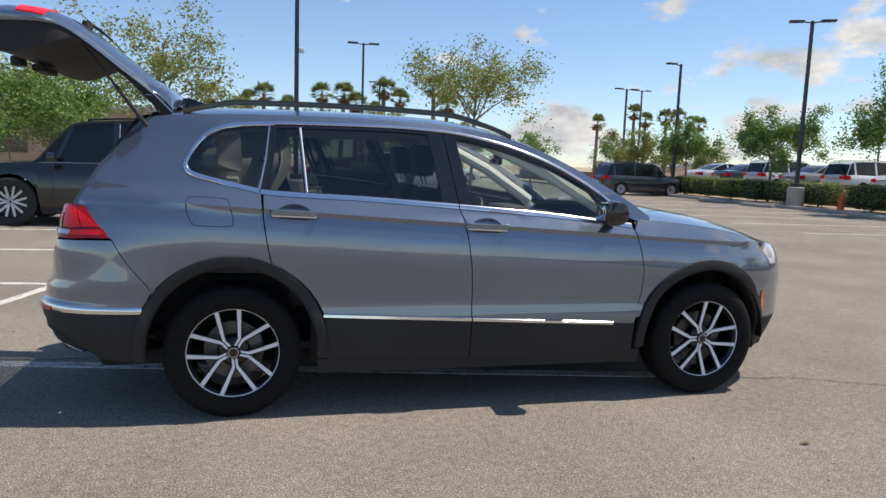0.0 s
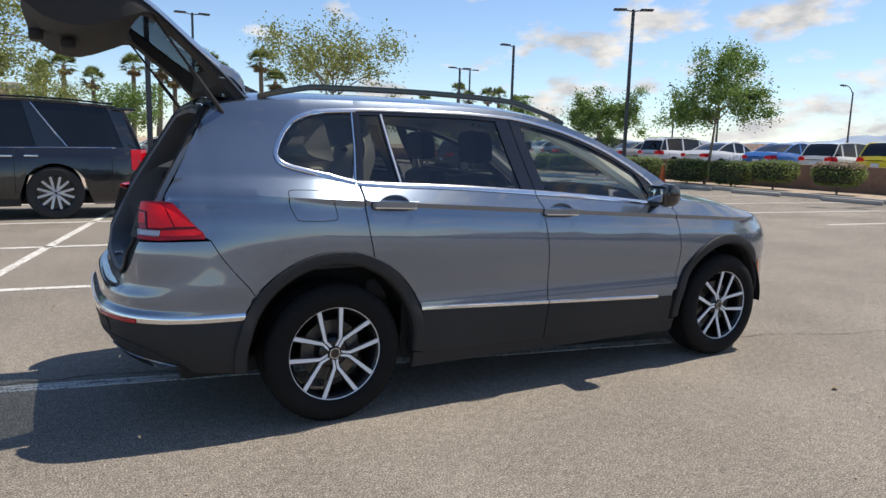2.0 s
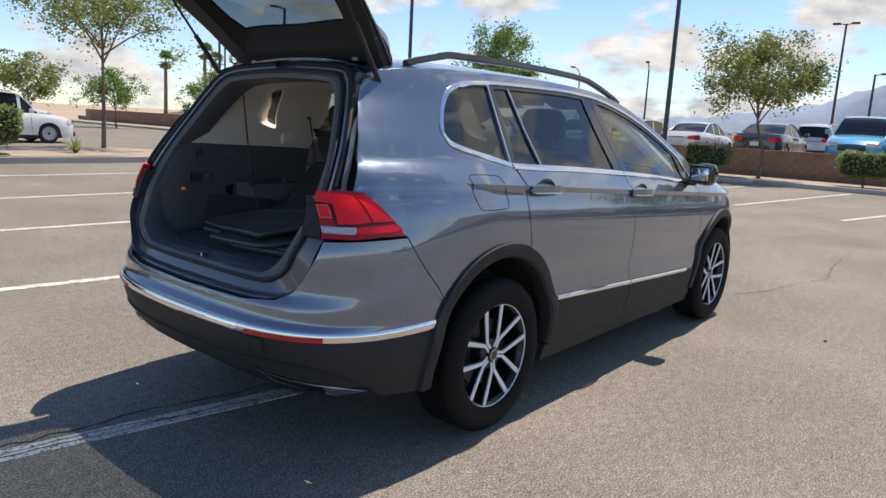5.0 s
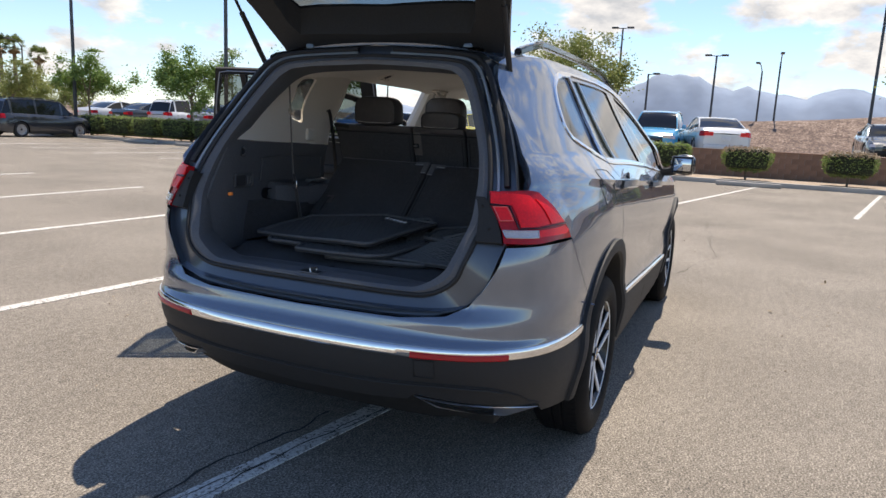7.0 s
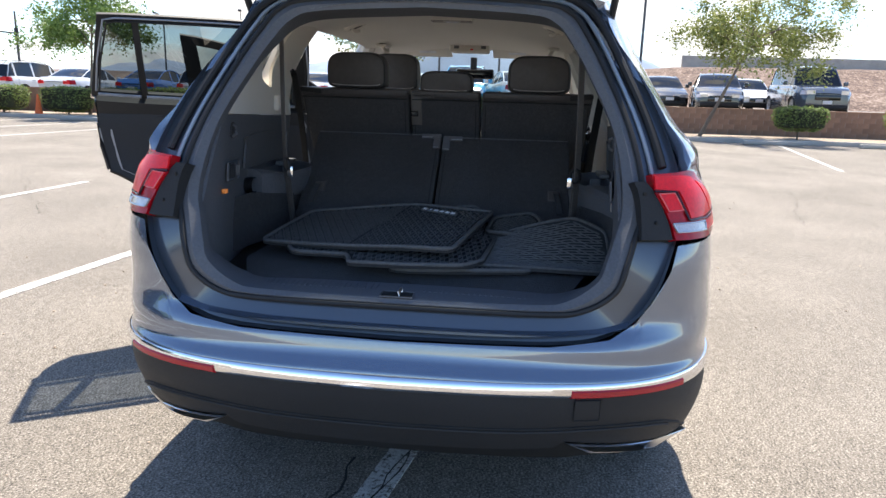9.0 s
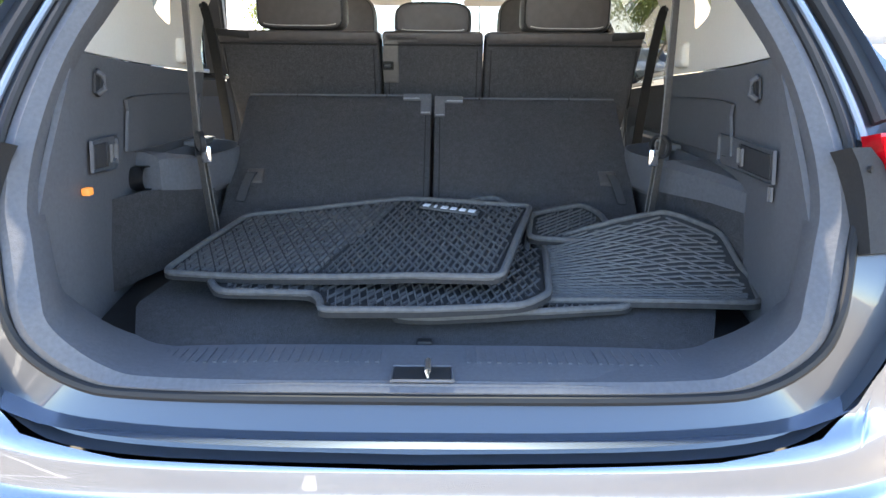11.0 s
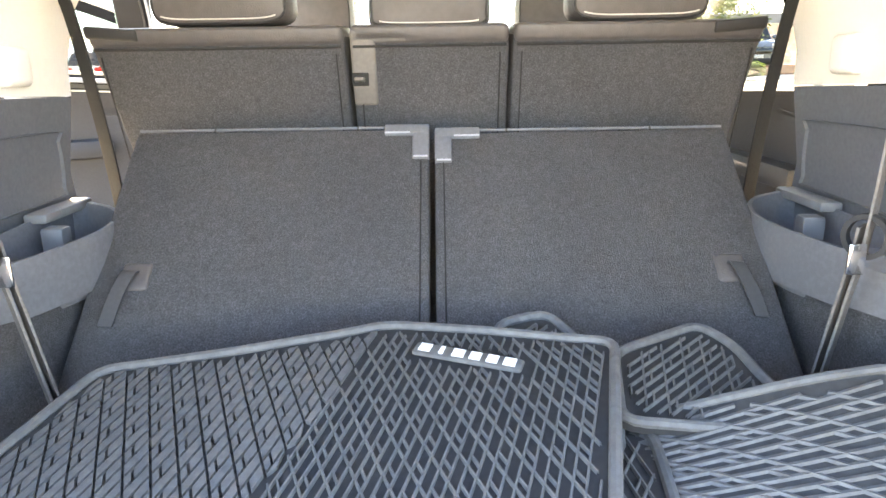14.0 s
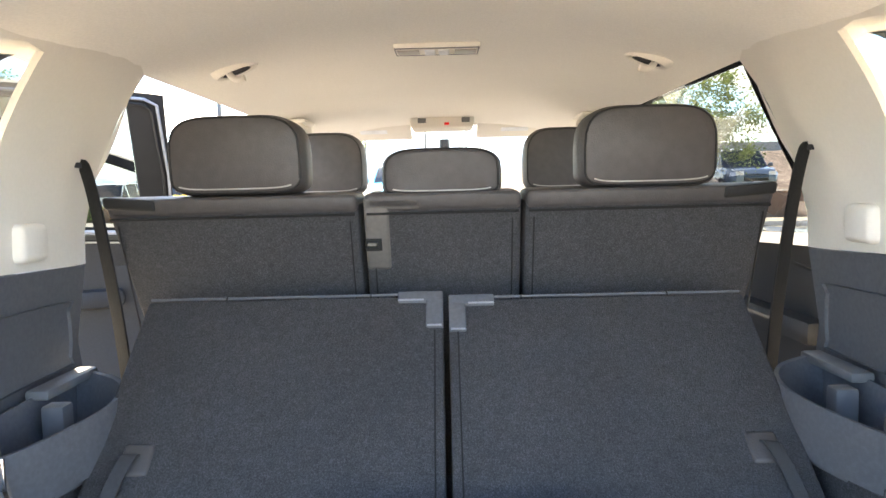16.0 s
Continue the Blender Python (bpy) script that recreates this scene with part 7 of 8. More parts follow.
def leaves(pts, size, rng, up=0.4):
    """Small folded leaves at the given points, as one mesh."""
    n = len(pts)
    d = rng.normal(size=(n, 3))
    d[:, 2] = d[:, 2] * 0.6 - 0.1
    d /= np.linalg.norm(d, axis=1)[:, None] + 1e-9
    nrm = rng.normal(size=(n, 3))
    nrm[:, 2] += up
    s = np.cross(d, nrm)
    s /= np.linalg.norm(s, axis=1)[:, None] + 1e-9
    L = size * rng.uniform(0.6, 1.3, n)[:, None]
    v = np.stack([pts, pts + d * L * 0.5 + s * L * 0.28, pts + d * L, pts + d * L * 0.5 - s * L * 0.28], 1).reshape(-1, 3)
    f = np.arange(4 * n).reshape(-1, 4)
    me = bpy.data.meshes.new("leaves")
    me.from_pydata(v.tolist(), [], f.tolist())
    return me


def leaf_part(name, pts, size, mat, parent, rng, label=""):
    me = leaves(pts, size, rng)
    me.materials.append(mat)
    ob = new(name, me)
    ob.parent = parent
    if label:
        ob["label"] = label
    ob["kind"] = "stuff"
    return ob


def tree(x, y, z, h, r, lean, mat, label, seed, n=5200, leaf=0.15, trunk_h=0.38, base_r=0.07, limbs=9):
    rng = np.random.default_rng(seed)
    t = thing("tree", label, "tree", "lot trees", at=pose(x, y, z))
    top = Vector((lean[0], lean[1], h * trunk_h))
    trunk = [Vector((0, 0, -0.05)), top * 0.5 + Vector((rng.normal(0, 0.05), rng.normal(0, 0.05), 0)), top, top + Vector((lean[0] * 0.5, lean[1] * 0.5, h * 0.26))]
    part("trunk", tube([tuple(p) for p in smooth_line(trunk, 4)], [base_r * (1 - 0.055 * k) for k in range(13)], 9), M_BARK, t)
    cen = []
    for k in range(limbs):
        a = 2 * math.pi * k / limbs + rng.uniform(-0.4, 0.4)
        rr = r * rng.uniform(0.55, 1.0)
        start = trunk[2].lerp(trunk[3], rng.uniform(0, 0.9))
        end = Vector((top.x + lean[0] * 0.8 + rr * math.cos(a), top.y + lean[1] * 0.8 + rr * math.sin(a), h * rng.uniform(0.50, 0.93)))
        mid = start.lerp(end, 0.5) + Vector((0, 0, 0.12 * r))
        part("limb", tube([tuple(p) for p in smooth_line([start, mid, end], 3)], [base_r * 0.42 * (1 - 0.12 * q) for q in range(7)], 6), M_BARK, t)
        for q in range(6):
            cen.append(mid.lerp(end, rng.uniform(0.1, 1.15)) + Vector(rng.normal(0, 0.16 * r, 3)))
    for q in range(10):
        cen.append(Vector((top.x + lean[0] * 0.8 + rng.normal(0, r * 0.35), top.y + lean[1] * 0.8 + rng.normal(0, r * 0.35), h * rng.uniform(0.6, 1.0))))
    n, leaf = int(n * 2.3), leaf * 0.78
    cen = np.array([tuple(c) for c in cen])
    cl = cen[rng.integers(0, len(cen), n)] + rng.normal(0, 0.10 * r, (n, 3)) * rng.uniform(0.4, 1.6, (n, 1))
    cl[:, 2] = np.clip(cl[:, 2], h * 0.30, h * 1.03)
    leaf_part("crown", cl, leaf, mat, t, rng)
    return t


BED_Z = 0.10
tree(21.9, 22.3, BED_Z, 4.1, 1.75, (0.05, 0.0), L_GREEN, "young green tree with dense round crown in the gravel bed", 1, 6500)
tree(21.9, 15.7, BED_Z, 5.4, 2.1, (0.1, -0.2), L_GREEN, "young green street tree with uneven crown in the gravel bed", 2, 7000, trunk_h=0.42)
tree(21.9, 4.2, BED_Z, 4.6, 2.0, (-0.1, 0.2), L_OLIVE, "airy yellow-green tree in the gravel bed", 3, 6000, 0.14)
tree(21.6, -6.3, BED_Z, 4.9, 2.2, (0.1, -1.0), L_OLIVE, "leaning airy yellow-green tree in the gravel bed", 4, 6500, 0.14, trunk_h=0.45)
tree(21.9, 28.8, BED_Z, 3.9, 1.5, (0.0, 0.1), L_GREEN, "small green tree in the gravel bed", 5, 4500)
tree(21.9, 34.5, BED_Z, 3.6, 1.5, (0.0, 0.1), L_OLIVE, "small airy tree in the gravel bed", 15, 3500)
tree(6.6, 18.0, 0.12, 5.3, 2.1, (0.1, 0.1), L_OLIVE, "tall airy tree with sparse yellow-green leaves", 6, 3900, 0.13, trunk_h=0.42)
tree(-4.6, 25.5, 0.0, 7.2, 3.0, (0.2, 0.0), L_OLIVE, "large loose yellow-green tree behind the parked cars", 7, 3600, 0.18, base_r=0.12)
tree(-9.5, 23.0, 0.0, 5.2, 2.6, (0.0, 0.0), L_OLIVE, "bushy yellow-green tree behind the parked cars", 8, 4200, 0.18, 0.25)
tree(-7.0, 21.0, 0.0, 4.2, 2.2, (0.0, 0.0), L_GREEN, "bushy green tree behind the parked cars", 18, 3800, 0.18, 0.22)
for k, (x, y, h) in enumerate(((2.0, 37, 4.0), (7.0, 40, 4.4), (12.0, 39, 3.8), (27, 46, 3.6), (33, 48, 3.8), (38, 50, 3.4), (18, 42, 3.6), (-14, 38, 5.0), (-2, 42, 5.0))):
    tree(x, y, 0.0, h, h * 0.5, (0.0, 0.1), L_OLIVE if k % 3 else L_GREEN, "distant airy tree at the edge of the lot", 30 + k, 2200, 0.2, 0.25)


def hedge(x, y, sx, sy, sz, seed, purple=False, z=BED_Z, lift=0.30):
    rng = np.random.default_rng(seed)
    h = thing("hedge_bush", "clipped green bush" + (" with faded purple bloom" if purple else " on a short stem") + " in gravel", "bush", "clipped bushes", at=pose(x, y, z, 0, 0, rng.uniform(-8, 8)))
    part("stem", tube([(0, 0, -0.02), (0.02, 0.01, lift + 0.1)], 0.035, 7), M_BARK, h)
    core = boxed(-sx * 0.43, sx * 0.43, -sy * 0.43, sy * 0.43, lift + 0.06, lift + sz * 0.94, 0.10, 3)
    part("bush_core", core, M_CORE, h)
    n = 2600
    u = rng.uniform(-1, 1, (n, 3))
    ax = rng.integers(0, 3, n)
    u[np.arange(n), ax] = np.sign(u[np.arange(n), ax])
    low = 1 - 0.22 * np.clip(-u[:, 2], 0, 1)
    ln = (np.abs(u) ** 5).sum(1) ** 0.2
    u = u / ln[:, None]
    pts = np.stack([u[:, 0] * sx / 2 * low, u[:, 1] * sy / 2 * low, lift + sz / 2 + u[:, 2] * sz / 2], 1) + rng.normal(0, 0.025, (n, 3))
    top = pts[:, 2] > lift + sz * 0.80
    if purple:
        leaf_part("foliage", pts[~top], 0.075, L_HEDGE, h, rng)
        leaf_part("bloom", pts[top], 0.075, L_PURPLE, h, rng, "faded purple bloom")
    else:
        leaf_part("foliage", pts, 0.075, L_HEDGE, h, rng)


for k, y in enumerate((-13.0, -9.45, -4.3, -1.4, 1.1, 5.8, 9.9, 12.3, 14.1, 16.3, 18.9, 20.7, 22.6, 24.4, 26.2, 28.0)):
    hedge(21.55, y, 1.15, 1.45 if y < 13 else 1.65, 0.72 if y < 13 else 0.85, 100 + k, k in (2, 3, 5, 6), lift=0.32 if y < 13 else 0.12)


def lamp_post(x, y, h, heads, z=0.0, base=True):
    p = thing("lamp_post", "dark square steel lamp post" + (" on a grey concrete pier" if base else ""), "lamp post", "lot lamp posts", at=pose(x, y, z))
    if base:
        bm = lathe([(0.0, 0.0), (0.33, 0.0), (0.33, 0.74), (0.30, 0.78), (0.0, 0.78)], 20, "z")
        part("pier", bm, M_CONCRETE, p, "grey concrete pier")
        part("base_cover", boxed(-0.16, 0.16, -0.16, 0.16, 0.77, 0.92, 0.02), M_POLE, p)
    part("pole", loft([[Vector((sx * w, sy * w, zz)) for sx, sy in ((-1, -1), (1, -1), (1, 1), (-1, 1))] for w, zz in ((0.062, 0.75 if base else 0.0), (0.050, h))], True, True), M_POLE, p)
    for a in heads:
        c, s = math.cos(radians(a)), math.sin(radians(a))
        arm = part("arm", tube([(0, 0, h - 0.08), (0.35 * c, 0.35 * s, h - 0.02)], 0.03, 6), M_POLE, p)
        bm = boxed(0.30, 0.85, -0.15, 0.15, h - 0.05, h + 0.03, 0.025)
        bmesh.ops.rotate(bm, cent=(0, 0, 0), matrix=Matrix.Rotation(radians(a), 3, "Z"), verts=bm.verts)
        part("lamp_head", bm, M_POLE, arm)
    return p


lamp_post(20.75, 19.25, 7.3, (150, 330), BED_Z)
lamp_post(20.75, 7.08, 7.4, (150, 330), BED_Z)
lamp_post(21.2, 29.0, 6.9, (180,), BED_Z)
lamp_post(4.8, 33.6, 7.6, (0, 180))
mp = lamp_post(0.75, 14.75, 8.6, (90, 270))
part("camera_box", boxed(0.06, 0.20, -0.06, 0.06, 4.15, 4.28, 0.02), M_WHITE, mp, "small white security camera")
lamp_post(8.1, 50.0, 7.4, (0, 180))
lamp_post(23.2, 38.5, 6.7, (0, 180))
lamp_post(30.0, 48.6, 7.9, (0, 180), base=False)
for k, (x, y, h, a) in enumerate(((56, -2.9, 7.4, 180), (40, -7.1, 12.0, 270), (57, -1.7, 6.8, 170), (52, 22, 6.5, 200), (55, 30, 6.5, 190), (50, 44, 7, 210), (42, 62, 7, 200))):
    p = thing("street_lamp", "slim grey street lamp with a curved arm", "street lamp", "street lamps", at=pose(x, y, 0.0, 0, 0, a))
    part("pole", tube([(0, 0, 0), (0, 0, h)], [0.09, 0.06], 8), M_POLE, p)
    part("arm", tube(smooth_line([(0, 0, h - 0.1), (0.8, 0, h + 0.35), (1.7, 0, h + 0.42)], 4), 0.04, 6), M_POLE, p)
    part("lamp_head", boxed(1.6, 2.3, -0.14, 0.14, h + 0.34, h + 0.46, 0.04), M_POLE, p)
for x, y, h, sides in ((57.0, 1.71, 7.95, (-1, 1)), (56.1, 9.05, 10.0, (-1, 1)), (54.5, 6.47, 6.25, (-1,))):
    p = thing("street_lamp", "straight dark street lamp with flat box heads", "street lamp", "street lamps", at=pose(x, y, 0.0))
    part("pole", tube([(0, 0, 0), (0, 0, h)], [0.11, 0.07], 8), M_POLE, p)
    for sd in sides:
        arm = part("arm", tube([(0, 0, h - 0.05), (0, 0.45 * sd, h)], 0.035, 6), M_POLE, p)
        part("lamp_head", boxed(-0.16, 0.16, 0.62 * sd - 0.26, 0.62 * sd + 0.26, h - 0.05, h + 0.09, 0.03), M_POLE, arm)


sig = thing("traffic_signal", "grey traffic signal mast with dark signal heads on its arm", "traffic light", at=pose(60.7, 47.8, 0, 0, 0, 129))
part("pole", tube([(0, 0, 0), (0, 0, 7.6)], [0.14, 0.08], 8), M_POLE, sig)
part("mast_arm", tube([(0, 0, 5.6), (5.2, 0, 5.9)], [0.08, 0.05], 8), M_POLE, sig)
for x in (0.0, 2.6, 4.8):
    part("signal_head", boxed(x - 0.18, x + 0.18, -0.18, 0.18, 4.9, 6.1, 0.04), M_SEAL, sig)


def palm(x, y, h, seed, r=1.35):
    rng = np.random.default_rng(seed)
    p = thing("palm_tree", "tall fan palm with a shaggy green crown", "palm tree", "palm trees", at=pose(x, y, 0))
    b = rng.normal(0, 0.15, 2)
    part("trunk", tube(smooth_line([(0, 0, 0), (b[0], b[1], h * 0.5), (b[0] * 1.5, b[1] * 1.5, h)], 4), [0.24 - 0.008 * k for k in range(9)], 8), M_BARK, p)
    c = Vector((b[0] * 1.5, b[1] * 1.5, h))
    for nm, cnt, lo, hi, mat, rr in (("crown", 34, -0.35, 1.35, L_PALM, r), ("dry_skirt", 14, -1.25, -0.45, L_DRY, r * 0.75)):
        bm = bmesh.new()
        for k in range(cnt):
            a, e = rng.uniform(0, 2 * math.pi), rng.uniform(lo, hi)
            d = Vector((math.cos(a) * math.cos(e), math.sin(a) * math.cos(e), math.sin(e)))
            sd = d.cross(Vector((0, 0, 1))).normalized()
            up = sd.cross(d)
            hub = c + d * rr * 0.5
            for q in range(9):
                f = (q - 4) * 0.30
                tip = hub + (d * math.cos(f) + sd * math.sin(f)) * rr * 0.55 - Vector((0, 0, 0.12 * rr * abs(f)))
                m2 = hub.lerp(tip, 0.5)
                w = (sd * math.cos(f) - d * math.sin(f)) * 0.055 * rr
                bm.faces.new([bm.verts.new(v) for v in (hub, m2 + w, tip, m2 - w)])
            stem = d.cross(up) * 0.02
            bm.faces.new([bm.verts.new(v) for v in (c + stem, hub + stem, hub - stem, c - stem)])
        part(nm, bm, mat, p, smooth=False)["kind"] = "stuff"


for k, (x, y, h) in enumerate(((-5.9, 65, 6.9), (-3.4, 66, 6.3), (-1.3, 65, 7.3), (-2.4, 70, 6.9), (4.4, 65, 7.6), (1.5, 68, 6.4), (12.9, 69, 7.8), (11, 75, 6.8), (39.4, 76, 6.8), (43.4, 74, 8.2), (47.4, 78, 7.6), (46.9, 72, 7.6), (48.8, 73, 7.8), (53.0, 75, 7.2), (5.7, 58.2, 7.0), (9.5, 57.6, 7.6), (7.4, 60, 6.4), (14.1, 56.5, 7.9), (15.5, 59, 6.6), (-16, 60, 8.0))):
    palm(x, y, h, 200 + k)

# island with kerb, bushes and spiky plants
isl = [(-3.0, 14.5), (6.6, 14.5), (7.5, 14.9), (7.9, 15.8), (7.9, 17.6), (7.3, 18.6), (6.4, 19.0), (-3.0, 19.0)]
tagged(part("island_kerb", panel(isl, lambda a, b: Vector((a, b, 0.14)), 0.6, 0.2, outward=(0, 0, 1)), M_CONCRETE, smooth=False), "pale concrete kerb of the planted island", "kerb", kind="structure")
tagged(part("island_bed", panel([(2.45 + (x - 2.45) * 0.965, 16.75 + (y - 16.75) * 0.92) for x, y in isl], lambda a, b: Vector((a, b, 0.150 + 0.02 * noise.noise((a, b, 0)))), 0.4, 0.0, outward=(0, 0, 1)), M_GRAVEL), "gravel bed of the planted island", "ground", kind="structure")
hedge(3.0, 15.6, 1.2, 1.0, 0.85, 150, z=0.15, lift=0.25)
rng = np.random.default_rng(77)
for x, y, s in ((1.35, 15.5, 0.5), (1.95, 15.7, 0.65), (0.4, 16.4, 0.5), (5.0, 16.0, 0.5)):
    yu = thing("spiky_plant", "dry yellow-green spiky desert plant in gravel", "plant", "spiky plants", at=pose(x, y, 0.15))
    bm = bmesh.new()
    for k in range(60):
        a, e = rng.uniform(0, 2 * math.pi), rng.uniform(0.25, 1.4)
        d = Vector((math.cos(a) * math.cos(e), math.sin(a) * math.cos(e), math.sin(e))) * s * rng.uniform(0.7, 1.2)
        w = d.cross(Vector((0, 0, 1))).normalized() * 0.018
        bm.faces.new([bm.verts.new(v) for v in (w, d, -w)])
    part("leaf_tuft", bm, L_OLIVE, yu, smooth=False)["kind"] = "stuff"

# wheel stops, cone
for y in (-11.4, -8.0, -1.5, 4.6, 8.2, 11.5, 14.3, 20.0, 23.0):
    ws = part("wheel_stop", boxed(-0.075, 0.075, -0.9, 0.9, 0.0, 0.13, 0.035), M_CONCRETE)
    ws.matrix_world = pose(19.55, y, 0, 0, 0, 4)
    tagged(ws, "low concrete wheel stop at the bay's end", "wheel stop", "wheel stops")
cone = thing("traffic_cone", "bright orange traffic cone on a square foot", "traffic cone", at=pose(20.75, 16.9, BED_Z))
part("cone_body", lathe([(0.13, 0.03), (0.03, 0.70), (0.02, 0.71)], 20, "z"), M_ORANGE, cone)
part("foot", boxed(-0.19, 0.19, -0.19, 0.19, 0, 0.03, 0.008), M_ORANGE, cone)

# slope behind the upper lot, far road bank, mountains, building
BANK = curve([(-90, 4.2), (-14, 3.8), (-5, 3.1), (1, 2.8), (5, 2.1), (10, 1.8), (18, 1.9), (36, 2.3), (90, 1.8)])
ys = np.linspace(-90, 90, 91)
bank = part("bank", sheet(lambda y, q: Vector((44 + 12 * q + 0.4 * noise.noise((y * 0.5, q * 8, 1)), y, 0.5 + (BANK(y) - 0.5) * min(1, q * 1.15) + 0.12 * noise.noise((y * 0.9, q * 9, 3)))), ys, np.linspace(0, 1, 14)), M_ROCK)
tagged(bank, "red-brown rocky slope below the road", "slope", kind="structure")
tagged(part("bank_top", sheet(lambda y, q: Vector((55.9 + 30 * q, y, BANK(y) - 0.05 - 1.0 * q)), ys, [0, 0.3, 1]), M_DIRT), "sandy road shoulder above the slope", "ground", kind="structure")
tagged(part("parapet", boxed(56.4, 56.7, -90, -13, 3.4, 4.75), M_CONCRETE, smooth=False), "low concrete barrier along the road above", "wall", kind="structure")
RIDGE = curve([(-60, 1.0), (-45, 2.0), (-32, 3.0), (-24, 2.4), (-17, 3.3), (-11, 2.6), (-8, 4.0), (-5.6, 4.5), (-3.2, 3.7), (-0.5, 4.3), (2.0, 4.3), (4.0, 5.2), (6.5, 5.3), (8.5, 4.6), (11, 3.5), (16, 2.4), (24, 1.5), (28, 2.0), (33, 1.2), (45, 0.9), (60, 0.6)])
az = np.radians(np.linspace(-60, 60, 241))
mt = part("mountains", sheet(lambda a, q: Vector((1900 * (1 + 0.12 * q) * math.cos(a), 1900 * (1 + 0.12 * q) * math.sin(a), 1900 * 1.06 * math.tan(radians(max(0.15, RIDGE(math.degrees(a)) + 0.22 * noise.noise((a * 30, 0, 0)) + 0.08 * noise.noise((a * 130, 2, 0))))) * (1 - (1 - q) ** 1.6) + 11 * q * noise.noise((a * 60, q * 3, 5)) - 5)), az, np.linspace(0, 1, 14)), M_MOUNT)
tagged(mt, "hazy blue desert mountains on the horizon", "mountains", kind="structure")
shop = thing("shop_building", "low tan stucco building with a flat parapet roof", "building", at=pose(-16, 62, 0))
part("wall", boxed(-12, 12, -5, 5, 0, 4.6), M_STUCCO, shop, smooth=False)
part("parapet", boxed(-12.2, 12.2, -5.2, 5.2, 4.6, 5.1, 0.05), M_CONCRETE, shop)
for k in range(5):
    wdw = part("window", boxed(-9.5 + 4 * k, -7.0 + 4 * k, -5.06, -4.9, 1.0, 3.0), M_GLOSSBLACK, shop, smooth=False)

# ---- other parked cars ----
M_CARGLASS = material("dark car glass", (0.007, 0.008, 0.010), 0.05, var=0.1)
M_ALLOY = material("alloy wheel", (0.55, 0.56, 0.58), 0.35, 0.6, 0.1)
M_CARTYRE = material("parked car tyre", (0.022, 0.022, 0.023), 0.8, var=0.2)
PAINTS = {}


def car_paint(c):
    if c not in PAINTS:
        PAINTS[c] = paint("car paint", c, 0.0, 0.2)
    return PAINTS[c]


def small_wheel(x, y, r, wid, parent, sgn, spokes=5, bright=True):
    w = thing("wheel", "", "")
    w.parent = parent
    w.matrix_basis = pose(x, y, r, 0, 0, 0 if sgn < 0 else 180)
    part("tyre", lathe([(r * 0.66, wid * 0.42), (r * 0.9, wid * 0.5), (r * 0.985, wid * 0.42), (r, wid * 0.3), (r, -wid * 0.3), (r * 0.985, -wid * 0.42), (r * 0.9, -wid * 0.5), (r * 0.66, -wid * 0.42)], 36), M_CARTYRE, w)
    part("rim", lathe([(0.001, -wid * 0.15), (r * 0.6, -wid * 0.15), (r * 0.64, -wid * 0.42), (r * 0.68, -wid * 0.46), (r * 0.70, -wid * 0.40)], 36), M_RIMBLACK if not bright else M_ALLOY, w)
    for k in range(spokes):
        rot = Matrix.Rotation(2 * math.pi * k / spokes, 4, "Y")
        for o in (-0.16, 0.16):
            rings = [[rot @ Vector((o * r * (0.35 + 0.75 * q) + d, -wid * (0.34 + 0.06 * q) + dy, r * (0.12 + 0.54 * q))) for d, dy in ((-0.045 * r, 0), (0.045 * r, 0), (0.045 * r, 0.03), (-0.045 * r, 0.03))] for q in (0, 1)]
            part("spoke", loft(rings, True, True), M_ALLOY, w)
        if not bright:
            # the rounded inner end that joins a pair into a U
            arc = [rot @ Vector((0.062 * r * math.cos(q), -wid * 0.345, r * 0.14 + 0.06 * r * math.sin(q))) for q in np.linspace(math.pi, 2 * math.pi, 7)]
            part("spoke_root", tube(arc, 0.045 * r, 6), M_ALLOY, w)
    part("hub_cap", lathe([(0.001, -wid * 0.38), (r * 0.14, -wid * 0.37), (r * 0.16, -wid * 0.2)], 16), M_RIMBLACK, w)


# (x / length, half width / W, low / H, deck / H) of the lower body; the roof's four corners
SHAPES = {
    "sedan": dict(deck=((0.0, 0.56), (0.05, 0.70), (0.18, 0.72), (0.5, 0.66), (0.70, 0.66), (0.92, 0.52), (1.0, 0.40)), roof=(0.16, 0.36, 0.56, 0.74), hub=(0.20, 0.80)),
    "hatch": dict(deck=((0.0, 0.52), (0.02, 0.62), (0.10, 0.64), (0.5, 0.61), (0.74, 0.60), (0.93, 0.50), (1.0, 0.40)), roof=(0.02, 0.13, 0.58, 0.78), hub=(0.18, 0.81)),
    "suv": dict(deck=((0.0, 0.50), (0.015, 0.60), (0.10, 0.62), (0.5, 0.60), (0.75, 0.59), (0.94, 0.53), (1.0, 0.42)), roof=(0.02, 0.09, 0.62, 0.76), hub=(0.19, 0.815)),
}


SHAPES["long_suv"] = dict(SHAPES["suv"], roof=(0.015, 0.075, 0.62, 0.76), hub=(0.265, 0.83))


